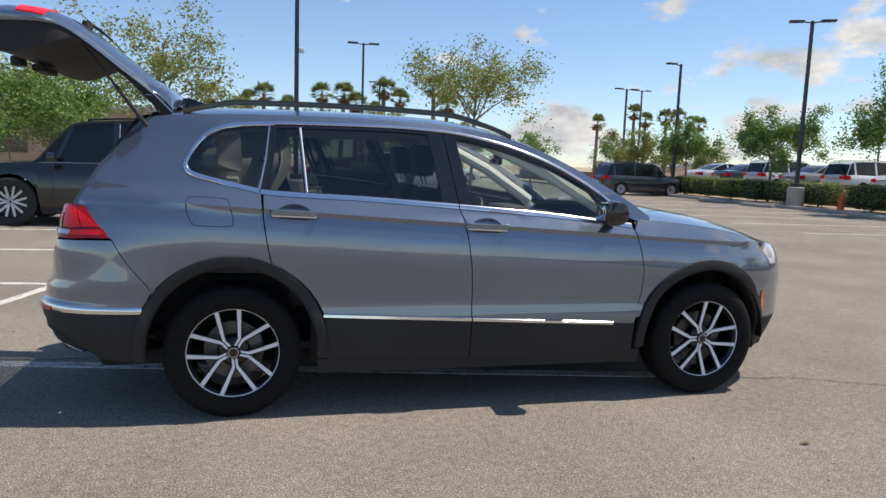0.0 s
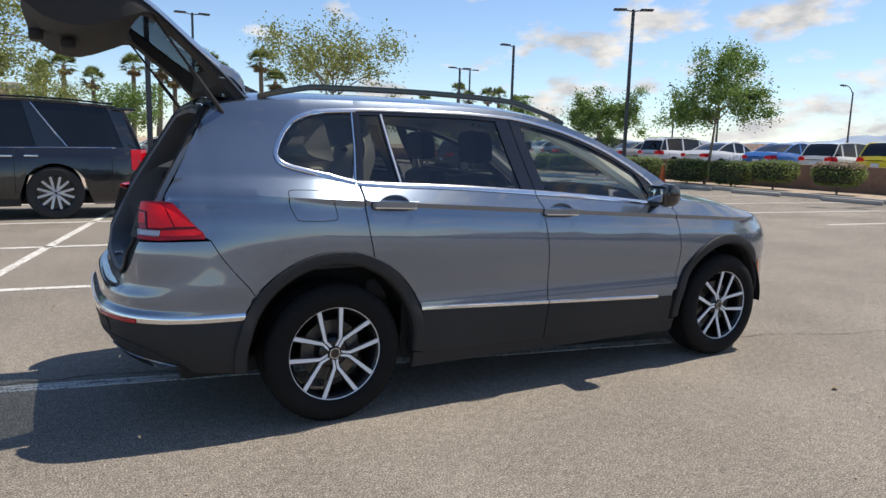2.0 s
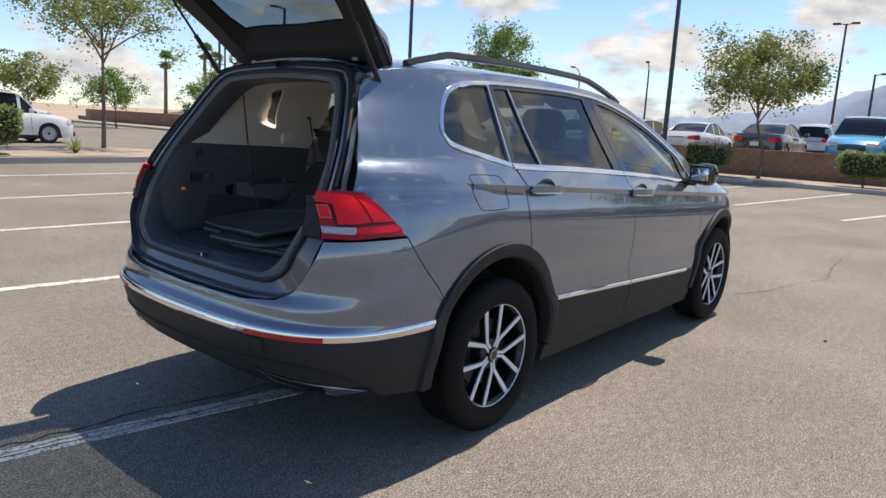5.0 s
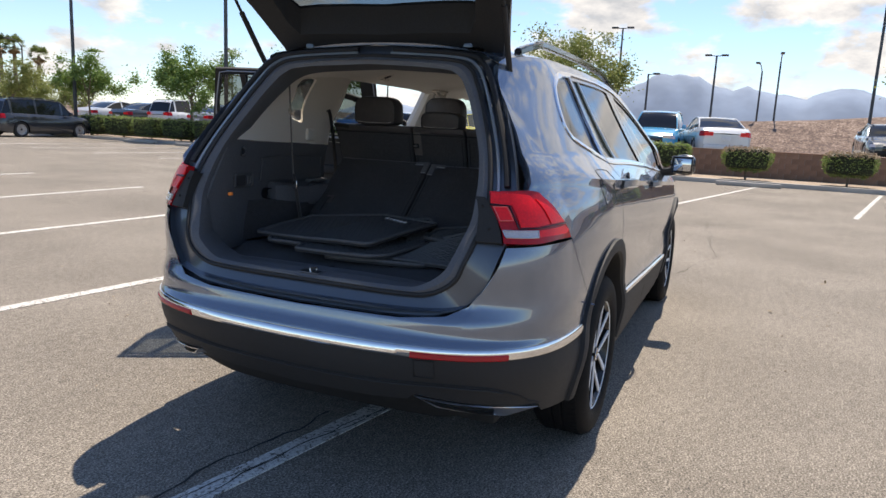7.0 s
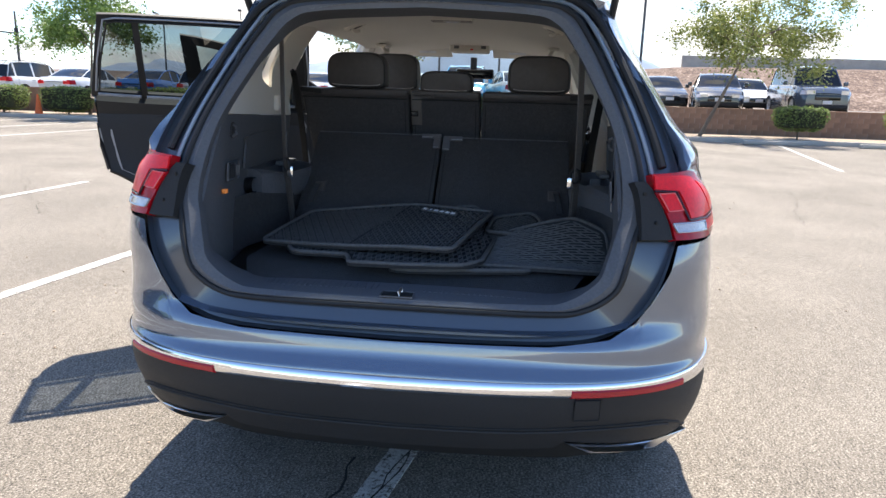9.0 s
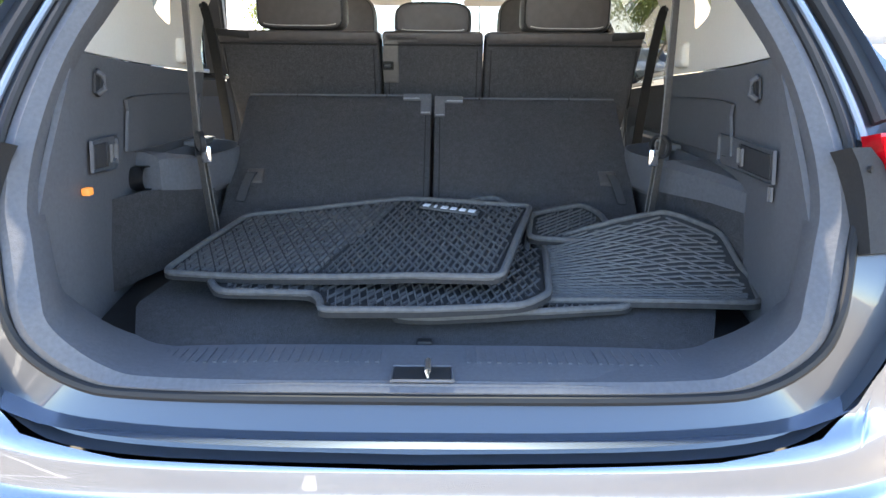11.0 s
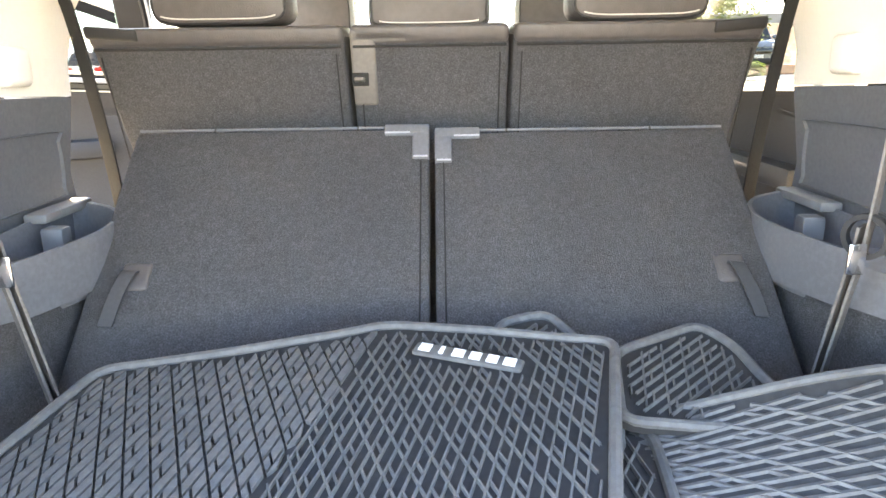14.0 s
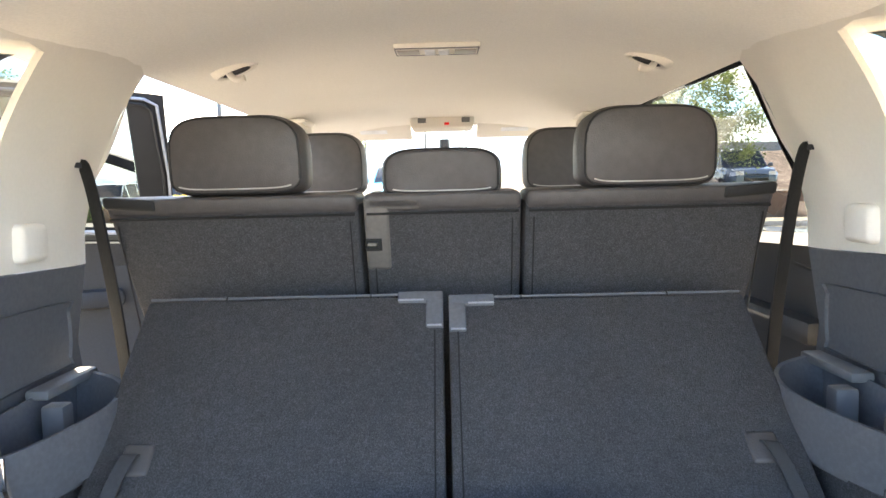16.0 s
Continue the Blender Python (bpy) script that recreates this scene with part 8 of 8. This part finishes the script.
def parked_car(kind, L, W, H, color, m, label, category="car", r=0.33, ride=0.18, detail=False, group="parked cars", chrome=False):
    """Built with its tail at x = 0 and its nose at x = L; m sets it down."""
    c = thing("parked_car", label, category, group, at=m)
    S = SHAPES[kind]
    pm = car_paint(color)
    deck = curve([(x * L, z * H) for x, z in S["deck"]])
    wid = curve([(0, W * 0.40), (0.03 * L, W * 0.455), (0.12 * L, W * 0.49), (0.5 * L, W * 0.5), (0.85 * L, W * 0.485), (0.96 * L, W * 0.43), (L, W * 0.36)])
    hubs = [h * L for h in S["hub"]]
    ra = r * 1.16

    def flank(x, z):
        """Half width at a height: tucked in at sill and shoulder."""
        t = (z - ride) / (deck(x) - ride)
        return wid(x) * (1 - 0.055 * (2 * t - 0.9) ** 2 - 0.05 * max(0, t - 0.85) / 0.15)

    xs = sorted(set(list(np.linspace(0, L, 45)) + [h + ra * k for h in hubs for k in (-1, -0.8, -0.5, 0, 0.5, 0.8, 1)]))
    for sgn in (-1, 1):
        def low(x):
            for h in hubs:
                if abs(x - h) < ra:
                    return max(ride, r + math.sqrt(ra * ra - (x - h) ** 2) * 0.98 - 0.0)
            return ride + 0.10 * max(0, (0.08 * L - x) / (0.08 * L)) + 0.06 * max(0, (x - 0.93 * L) / (0.07 * L))
        rows = [[Vector((x, sgn * flank(x, low(x) + (deck(x) - low(x)) * q), low(x) + (deck(x) - low(x)) * q)) for q in np.linspace(0, 1, 9)] for x in xs]
        part("body_side", loft(rows, False), pm, c)
        well = [[Vector((h + ra * 0.99 * math.cos(a), sgn * yy, r + ra * 0.97 * math.sin(a))) for a in np.linspace(-0.3, math.pi + 0.3, 17)] for h in hubs for yy in (wid(h) * 0.96, wid(h) * 0.55)]
        part("wheel_well", loft(well[:2], False), M_UNDER, c)
        part("wheel_well", loft(well[2:], False), M_UNDER, c)
        for h in hubs:
            small_wheel(h, sgn * (wid(h) - 0.12), r, 0.22, c, sgn, 6 if detail else 5, not detail)
        clad = [[Vector((x, sgn * (flank(x, z) + 0.004), z)) for z in (ride - 0.02, ride + 0.10)] for x in np.linspace(hubs[0] + ra, hubs[1] - ra, 8)]
        part("sill", loft(clad, False), M_CLAD, c)
    tops = [[Vector((x, t * flank(x, deck(x)), deck(x) + 0.035 * (1 - t * t))) for t in np.linspace(-1, 1, 11)] for x in xs]
    part("deck", loft(tops, False), pm, c)
    for x, nm in ((0.0, "rear_face"), (L, "front_face")):
        rows = [[Vector((x + (-0.05 if x == 0 else 0.05) * (1 - t * t), t * flank(x, z), z)) for t in np.linspace(-1, 1, 11)] for z in np.linspace(ride + 0.08, deck(x), 8)]
        part(nm, loft(rows, False), pm, c)
    part("floor_pan", boxed(0.05 * L, 0.95 * L, -W * 0.38, W * 0.38, ride + 0.0, ride + 0.12), M_UNDER, c)
    # greenhouse
    a, b, d, e = (v * L for v in S["roof"])
    top = curve([(a, deck(a) - 0.02), (b, H * 0.965), ((b + d) / 2, H), (d, H * 0.96), (e, deck(e) - 0.02)])
    gx = np.linspace(a, e, 31)

    def gw(x, q):
        return flank(x, deck(x)) * 0.965 * (1 - 0.20 * q)
    rows = [[Vector((x, t * gw(x, (top(x) - deck(x)) / (H - deck(x)) * (1 - 0.0)), top(x) + 0.03 * (1 - t * t))) for t in np.linspace(-1, 1, 13)] for x in gx]
    nb, nd = int(30 * (b - a) / (e - a)), int(30 * (d - a) / (e - a)) + 1
    part("roof", thicken(loft(rows[nb:nd + 1], False), 0.03), pm, c)
    part("rear_window", loft(rows[:nb + 1], False), M_CARGLASS, c)
    part("windscreen", loft(rows[nd:], False), M_CARGLASS, c)
    for sgn in (-1, 1):
        sd = [[Vector((x, sgn * gw(x, q * (top(x) - deck(x)) / (H - deck(x))) , deck(x) - 0.03 + (top(x) + 0.015 - deck(x)) * q)) for q in (0, 0.5, 1)] for x in gx]
        part("side_glass", loft(sd, False), M_CARGLASS, c)
        cuts = (b + (d - b) * 0.05, b + (d - b) * 0.52, d + (e - d) * 0.12) if kind != "sedan" else (b + (d - b) * 0.35, d + (e - d) * 0.1)
        if detail:
            def side_at(x, k):
                return Vector((x, sgn * (gw(x, k * (top(x) - deck(x)) / (H - deck(x))) + 0.007), deck(x) - 0.02 + (top(x) + 0.01 - deck(x)) * k))
            for lo, hi in (((0.10, 0.36), (0.34, 0.60)), ((1.22, 1.66), (1.72, 1.84)), ((2.66, 2.78), (2.66, 2.78)), ((3.72, 3.82), (3.42, 3.52))):
                part("pillar", loft([[side_at(l + (h - l) * k, k) for l, h in zip(lo, hi)] for k in (0, 0.25, 0.5, 0.75, 1)], False), pm, c)
            part("pillar_trim", tube([side_at(1.22 + 0.50 * k, k * 0.94 + 0.03) for k in (0, 0.25, 0.5, 0.75, 1)], 0.011, 6), M_CHROME, c, "slanted chrome strip")
            part("window_trim", tube([side_at(2.67, k) for k in (0.02, 0.5, 0.95)], 0.007, 6), M_CHROME, c, "chrome strip")
            part("spoiler", boxed(b - 0.26, b + 0.12, sgn * 0.02 if sgn > 0 else -W * 0.36, W * 0.36 if sgn > 0 else sgn * 0.02, H * 0.945, H * 0.968, 0.01), M_GLOSSBLACK, c)
            cuts = ()
        for x in cuts:
            q = lambda x, k: Vector((x, sgn * (gw(x, k * (top(x) - deck(x)) / (H - deck(x))) + 0.006), deck(x) - 0.02 + (top(x) + 0.01 - deck(x)) * k))
            part("pillar", loft([[q(x - 0.05, 0), q(x + 0.05, 0)], [q(x - 0.05, 0.5), q(x + 0.05, 0.5)], [q(x - 0.05, 1), q(x + 0.05, 1)]], False), pm if not detail else M_GLOSSBLACK, c)
        part("roof_edge", tube([(x, sgn * (gw(x, (top(x) - deck(x)) / (H - deck(x))) + 0.004), top(x) + 0.005) for x in gx], 0.022, 6), pm, c)
        if chrome:
            part("belt_line", tube([(x, sgn * (flank(x, deck(x)) + 0.002), deck(x) - 0.01) for x in np.linspace(a + 0.1, e - 0.1, 12)], 0.007, 6), M_CHROME, c)
        # lamps, mirror, door gaps, handles
        zt = deck(0.02 * L)
        tl = [[Vector((x - 0.012, sgn * (flank(max(x, 0), z) + 0.012), z)) for z in (zt * (0.70 if detail else 0.80), zt * 0.93, zt * 1.0)] for x in (-0.0, 0.02 * L, 0.05 * L)]
        part("tail_lamp", loft(tl, False), M_RED_DARK, c, "red tail lamp")
        rt = [[Vector((-0.055 + 0.03 * k / 4, sgn * W * (0.24 + 0.16 * k / 4), z)) for z in (zt * 0.82, zt * 0.97)] for k in range(5)]
        part("tail_lamp_inner", loft(rt, False), M_RED, c, "red tail lamp")
        zh = deck(0.96 * L)
        hl_ = [[Vector((x + 0.02, sgn * (flank(min(x, L), z) + 0.012), z)) for z in (zh * 0.80, zh * 0.96)] for x in (L * 0.945, L * 0.975, L)]
        part("headlight", loft(hl_, False), M_LAMPWHITE, c, "clear headlight")
        hi = [[Vector((L + 0.058 - 0.05 * k / 4, sgn * W * (0.22 + 0.14 * k / 4), z)) for z in (zh * 0.82, zh * 0.97)] for k in range(5)]
        part("headlight_inner", loft(hi, False), M_LAMPWHITE, c, "clear headlight")
        xm = e - 0.07 * L
        part("mirror", boxed(xm - 0.05, xm + 0.10, sgn * (wid(xm) + 0.10) - 0.09, sgn * (wid(xm) + 0.10) + 0.07, deck(xm) + 0.0, deck(xm) + 0.16, 0.04), pm, c)
        for x in (b + (d - b) * 0.02 + 0.1, (b + d) / 2 + 0.12, e - 0.06 * L):
            part("door_gap", tube([(x, sgn * (flank(x, z) + 0.001), z) for z in np.linspace(ride + 0.2, deck(x) - 0.02, 6)], 0.005, 5), M_UNDER, c)
        for x in ((b + d) / 2 - 0.12, (b + d) / 2 + 0.24):
            part("door_handle", boxed(x - 0.10, x + 0.10, sgn * (flank(x, deck(x) * 0.88) + 0.012) - 0.015, sgn * (flank(x, deck(x) * 0.88) + 0.012) + 0.015, deck(x) * 0.88 - 0.015, deck(x) * 0.88 + 0.015, 0.006), M_CHROME if chrome else pm, c)
        if kind in ("suv", "long_suv"):
            part("roof_rail", tube([(x, sgn * gw(x, 1) * 0.97, top(x) + 0.055) for x in np.linspace(b + 0.1, d - 0.1, 10)], 0.018, 6), M_GLOSSBLACK, c)
    part("rear_bumper", boxed(-0.09, 0.06, -W * 0.40, W * 0.40, ride + 0.08, ride + 0.26, 0.04), M_CLAD if kind != "sedan" else pm, c)
    part("front_bumper", boxed(L - 0.05, L + 0.08, -W * 0.36, W * 0.36, ride + 0.06, ride + 0.22, 0.04), M_CLAD, c)
    part("grille", boxed(L + 0.0, L + 0.068, -W * 0.22, W * 0.22, deck(L) * 0.72, deck(L) * 0.97, 0.02), M_GLOSSBLACK, c)
    part("number_plate", boxed(-0.072, -0.055, -0.16, 0.16, deck(0) * 0.70, deck(0) * 0.70 + 0.15, 0.004), M_WHITE, c, "plain pale plate")
    part("front_plate", boxed(L + 0.07, L + 0.085, -0.16, 0.16, ride + 0.24, ride + 0.36, 0.004), M_WHITE, c, "plain pale plate")
    return c


# the big dark SUV two bays away
parked_car("long_suv", 5.35, 2.05, 1.93, (0.007, 0.008, 0.011), pose(0.12, 9.95, 0, 0, 0, 180), "large dark charcoal SUV with chrome trim, parked in a bay", "car", 0.43, 0.24, True, "large parked vehicles", True)
# on the upper lot, along the wall
for kind, L, W, H, col, x, y, a, lab in (
    ("hatch", 4.3, 1.79, 1.47, (0.72, 0.73, 0.74), 25.4, 13.3, 0, "white hatchback parked behind the block wall"),
    ("hatch", 4.3, 1.79, 1.50, (0.80, 0.62, 0.02), 25.4, 10.9, 0, "bright yellow hatchback parked behind the block wall"),
    ("sedan", 4.7, 1.82, 1.45, (0.72, 0.73, 0.74), 25.2, 8.4, 0, "white sedan parked behind the block wall"),
    ("sedan", 4.8, 1.85, 1.45, (0.020, 0.024, 0.036), 25.2, 5.4, 0, "dark navy sedan parked behind the block wall"),
    ("hatch", 4.4, 1.90, 1.72, (0.03, 0.33, 0.60), 28.6, 2.0, 180, "bright blue boxy hatchback parked on the upper lot"),
    ("sedan", 5.1, 1.98, 1.47, (0.72, 0.73, 0.74), 24.7, -0.6, 14, "white muscle coupe parked on the upper lot"),
    ("sedan", 4.7, 1.82, 1.42, (0.028, 0.030, 0.034), 31.6, -6.3, 180, "dark grey sedan parked on the upper lot"),
    ("sedan", 4.85, 1.86, 1.47, (0.016, 0.014, 0.018), 28.9, -8.45, 169, "black sedan facing the block wall"),
    ("suv", 4.85, 1.99, 1.85, (0.055, 0.070, 0.095), 29.2, -11.7, 176, "dark blue-grey SUV facing the block wall"),
    ("sedan", 4.6, 1.82, 1.45, (0.70, 0.71, 0.72), 34.0, -10.6, 180, "white sedan parked further back on the upper lot"),
    ("suv", 4.6, 1.85, 1.65, (0.72, 0.73, 0.74), 33.0, 5.2, 0, "white SUV parked on the upper lot"),
    ("sedan", 4.6, 1.82, 1.45, (0.04, 0.16, 0.48), 25.4, 16.0, 0, "bright blue sedan parked behind the block wall"),
    ("sedan", 4.7, 1.82, 1.45, (0.72, 0.73, 0.74), 25.4, 19.5, 0, "white sedan parked behind the block wall"),
    ("suv", 4.6, 1.85, 1.64, (0.70, 0.71, 0.72), 25.4, 22.4, 0, "white crossover parked behind the block wall"),
    ("sedan", 4.7, 1.82, 1.45, (0.30, 0.31, 0.32), 25.4, 25.2, 0, "silver sedan parked behind the block wall"),
    ("suv", 4.6, 1.85, 1.64, (0.72, 0.73, 0.74), 25.4, 28.0, 0, "white crossover parked behind the block wall"),
    ("sedan", 4.7, 1.82, 1.45, (0.04, 0.05, 0.06), 25.4, 30.9, 0, "dark sedan parked behind the block wall"),
    ("sedan", 4.7, 1.82, 1.45, (0.70, 0.71, 0.72), 25.4, 33.6, 0, "white sedan parked behind the block wall")):
    parked_car(kind, L, W, H, col, pose(x, y, UP_Z(y), 0, 0, a), lab)
# on this lot, further off
for kind, L, W, H, col, x, y, a, lab in (
    ("suv", 4.6, 1.88, 1.66, (0.030, 0.033, 0.040), 16.6, 28.6, 0, "dark grey crossover parked across the lot"),
    ("suv", 4.7, 1.90, 1.68, (0.72, 0.73, 0.74), 3.2, 24.0, 0, "white crossover parked beyond the island"),
    ("sedan", 4.7, 1.82, 1.45, (0.03, 0.035, 0.04), -2.0, 23.0, 90, "dark sedan parked beyond the island"),
    ("sedan", 4.7, 1.82, 1.45, (0.70, 0.71, 0.72), 1.0, 30.0, 0, "white sedan parked at the back of the lot"),
    ("sedan", 4.7, 1.82, 1.45, (0.20, 0.21, 0.22), 1.5, 27.2, 0, "grey sedan parked at the back of the lot"),
    ("suv", 4.6, 1.85, 1.64, (0.72, 0.73, 0.74), 10.0, 44.0, 0, "white crossover parked at the back of the lot"),
    ("sedan", 4.7, 1.82, 1.45, (0.72, 0.73, 0.74), -13.0, 20.0, 90, "white sedan parked beyond the island"),
    ("suv", 4.6, 1.85, 1.64, (0.70, 0.71, 0.72), -16.0, 20.0, 90, "white crossover parked beyond the island")):
    parked_car(kind, L, W, H, col, pose(x, y, 0, 0, 0, a), lab)

# ---- cracks and pebbles of the asphalt, then the wall's blocks ----
M_CRACK = material("dark crack", (0.032, 0.029, 0.026), 0.95, var=0.2)
rng = np.random.default_rng(5)


def crack(x0, y0, x1, y1, w=0.012, jit=0.05, seed=0, z=0.0015):
    r = np.random.default_rng(seed)
    n = max(6, int(math.hypot(x1 - x0, y1 - y0) / 0.07))
    d = Vector((x1 - x0, y1 - y0)).normalized()
    off = np.cumsum(r.normal(0, jit * 0.3, n + 1))
    off -= np.linspace(0, off[-1], n + 1)
    bm = bmesh.new()
    prev = None
    for k in range(n + 1):
        c = Vector((x0 + (x1 - x0) * k / n - d.y * off[k], y0 + (y1 - y0) * k / n + d.x * off[k]))
        ww = w * r.uniform(0.3, 1.0) / 2
        a, b = bm.verts.new((c.x - d.y * ww, c.y + d.x * ww, z)), bm.verts.new((c.x + d.y * ww, c.y - d.x * ww, z))
        if prev:
            bm.faces.new((prev[0], prev[1], b, a))
        prev = (a, b)
    bmesh.ops.recalc_face_normals(bm, faces=bm.faces)
    ob = part("crack", bm, M_CRACK, smooth=False)
    tagged(ob, "thin dark crack in the asphalt", "crack", "asphalt cracks", kind="structure")


for k, (x0, y0, x1, y1, w) in enumerate(((3.1, -0.6, 5.4, -1.2, 0.012), (5.4, -1.2, 9.0, -0.9, 0.010), (4.6, 1.9, 6.6, 0.4, 0.010), (6.6, 0.4, 10.5, -0.9, 0.010), (-0.42, 0.22, -1.9, 0.46, 0.016), (-2.2, 0.9, -3.4, 1.6, 0.010), (9.8, 3.5, 13.0, 1.0, 0.012), (5.0, -3.4, 9.5, -4.6, 0.010), (12.0, -9, 14, -2, 0.012), (3.6, 4.4, 6.0, 6.3, 0.010), (1.3, -3.2, 2.5, -3.4, 0.006))):
    crack(x0, y0, x1, y1, w, seed=k)
for k in range(2):
    crack(-0.12 + 0.05 * k, -0.03, -1.7, 0.32 - 0.03 * k, 0.008, 0.03, 40 + k, 0.0055)
bm = bmesh.new()
for k in range(420):
    x, y = rng.uniform(-3.5, 7), rng.uniform(-4.5, 5.5)
    if -1.2 < x < 3.6 and -0.95 < y < 0.95:
        continue
    s = rng.uniform(0.003, 0.009)
    r = bmesh.ops.create_icosphere(bm, subdivisions=1, radius=s, matrix=Matrix.Translation((x, y, s * 0.4)) @ Matrix.Diagonal((rng.uniform(0.7, 1.5), 1, 0.6, 1)))
tagged(part("pebbles", bm, M_GRAVEL), "small loose pebbles scattered on the asphalt", "pebbles", kind="stuff")
for k, (x, y) in enumerate(((1.35, -2.55), (2.9, -1.7), (3.6, -0.2), (-2.5, 1.3), (4.4, -2.2), (1.6, 1.9), (-1.3, 2.2), (6.2, -2.6))):
    lf = leaves(np.array([[0, 0, 0.008], [0.01, 0.01, 0.010]]), 0.05, np.random.default_rng(k), 3.0)
    lf.materials.append(L_DRY)
    ob = new("fallen_leaf", lf)
    ob.matrix_world = pose(x, y, 0, 0, 0, 40 * k)
    tagged(ob, "dry fallen leaf on the asphalt", "leaf", "fallen leaves")

# blocks: those nearest the walk as pieces, the rest joined
BH, BL, BT = 0.19, 0.395, 0.012
one = bmesh.new()
box(one, -BT / 2, BT / 2, -BL / 2 + 0.004, BL / 2 - 0.004, -BH / 2 + 0.004, BH / 2 - 0.004, 0.004, 1)
blk = bpy.data.meshes.new("block")
one.to_mesh(blk)
one.free()
blk.materials.append(M_BLOCK)
rest = bmesh.new()
for row in range(5):
    for k in range(-145, 148):
        y = (k + 0.5 * (row % 2)) * (BL + 0.005)
        z = 0.10 + BH / 2 + row * (BH - 0.013)
        x = 23.616 + rng.normal(0, 0.0015)
        if -13.5 < y < 10.0:
            b = new("block", blk)
            b.parent = wall
            b.location = (x, y, z)
        else:
            v = bmesh.ops.create_cube(rest, size=1, matrix=Matrix.Translation((x, y, z)) @ Matrix.Diagonal((BT, BL - 0.008, BH - 0.010, 1)))
part("far_blocks", rest, M_BLOCK, wall, smooth=False)["kind"] = "stuff"
cap = part("coping", boxed(23.58, 23.82, -58, 60, 0.985, 1.03, 0.01), M_BLOCK, wall)
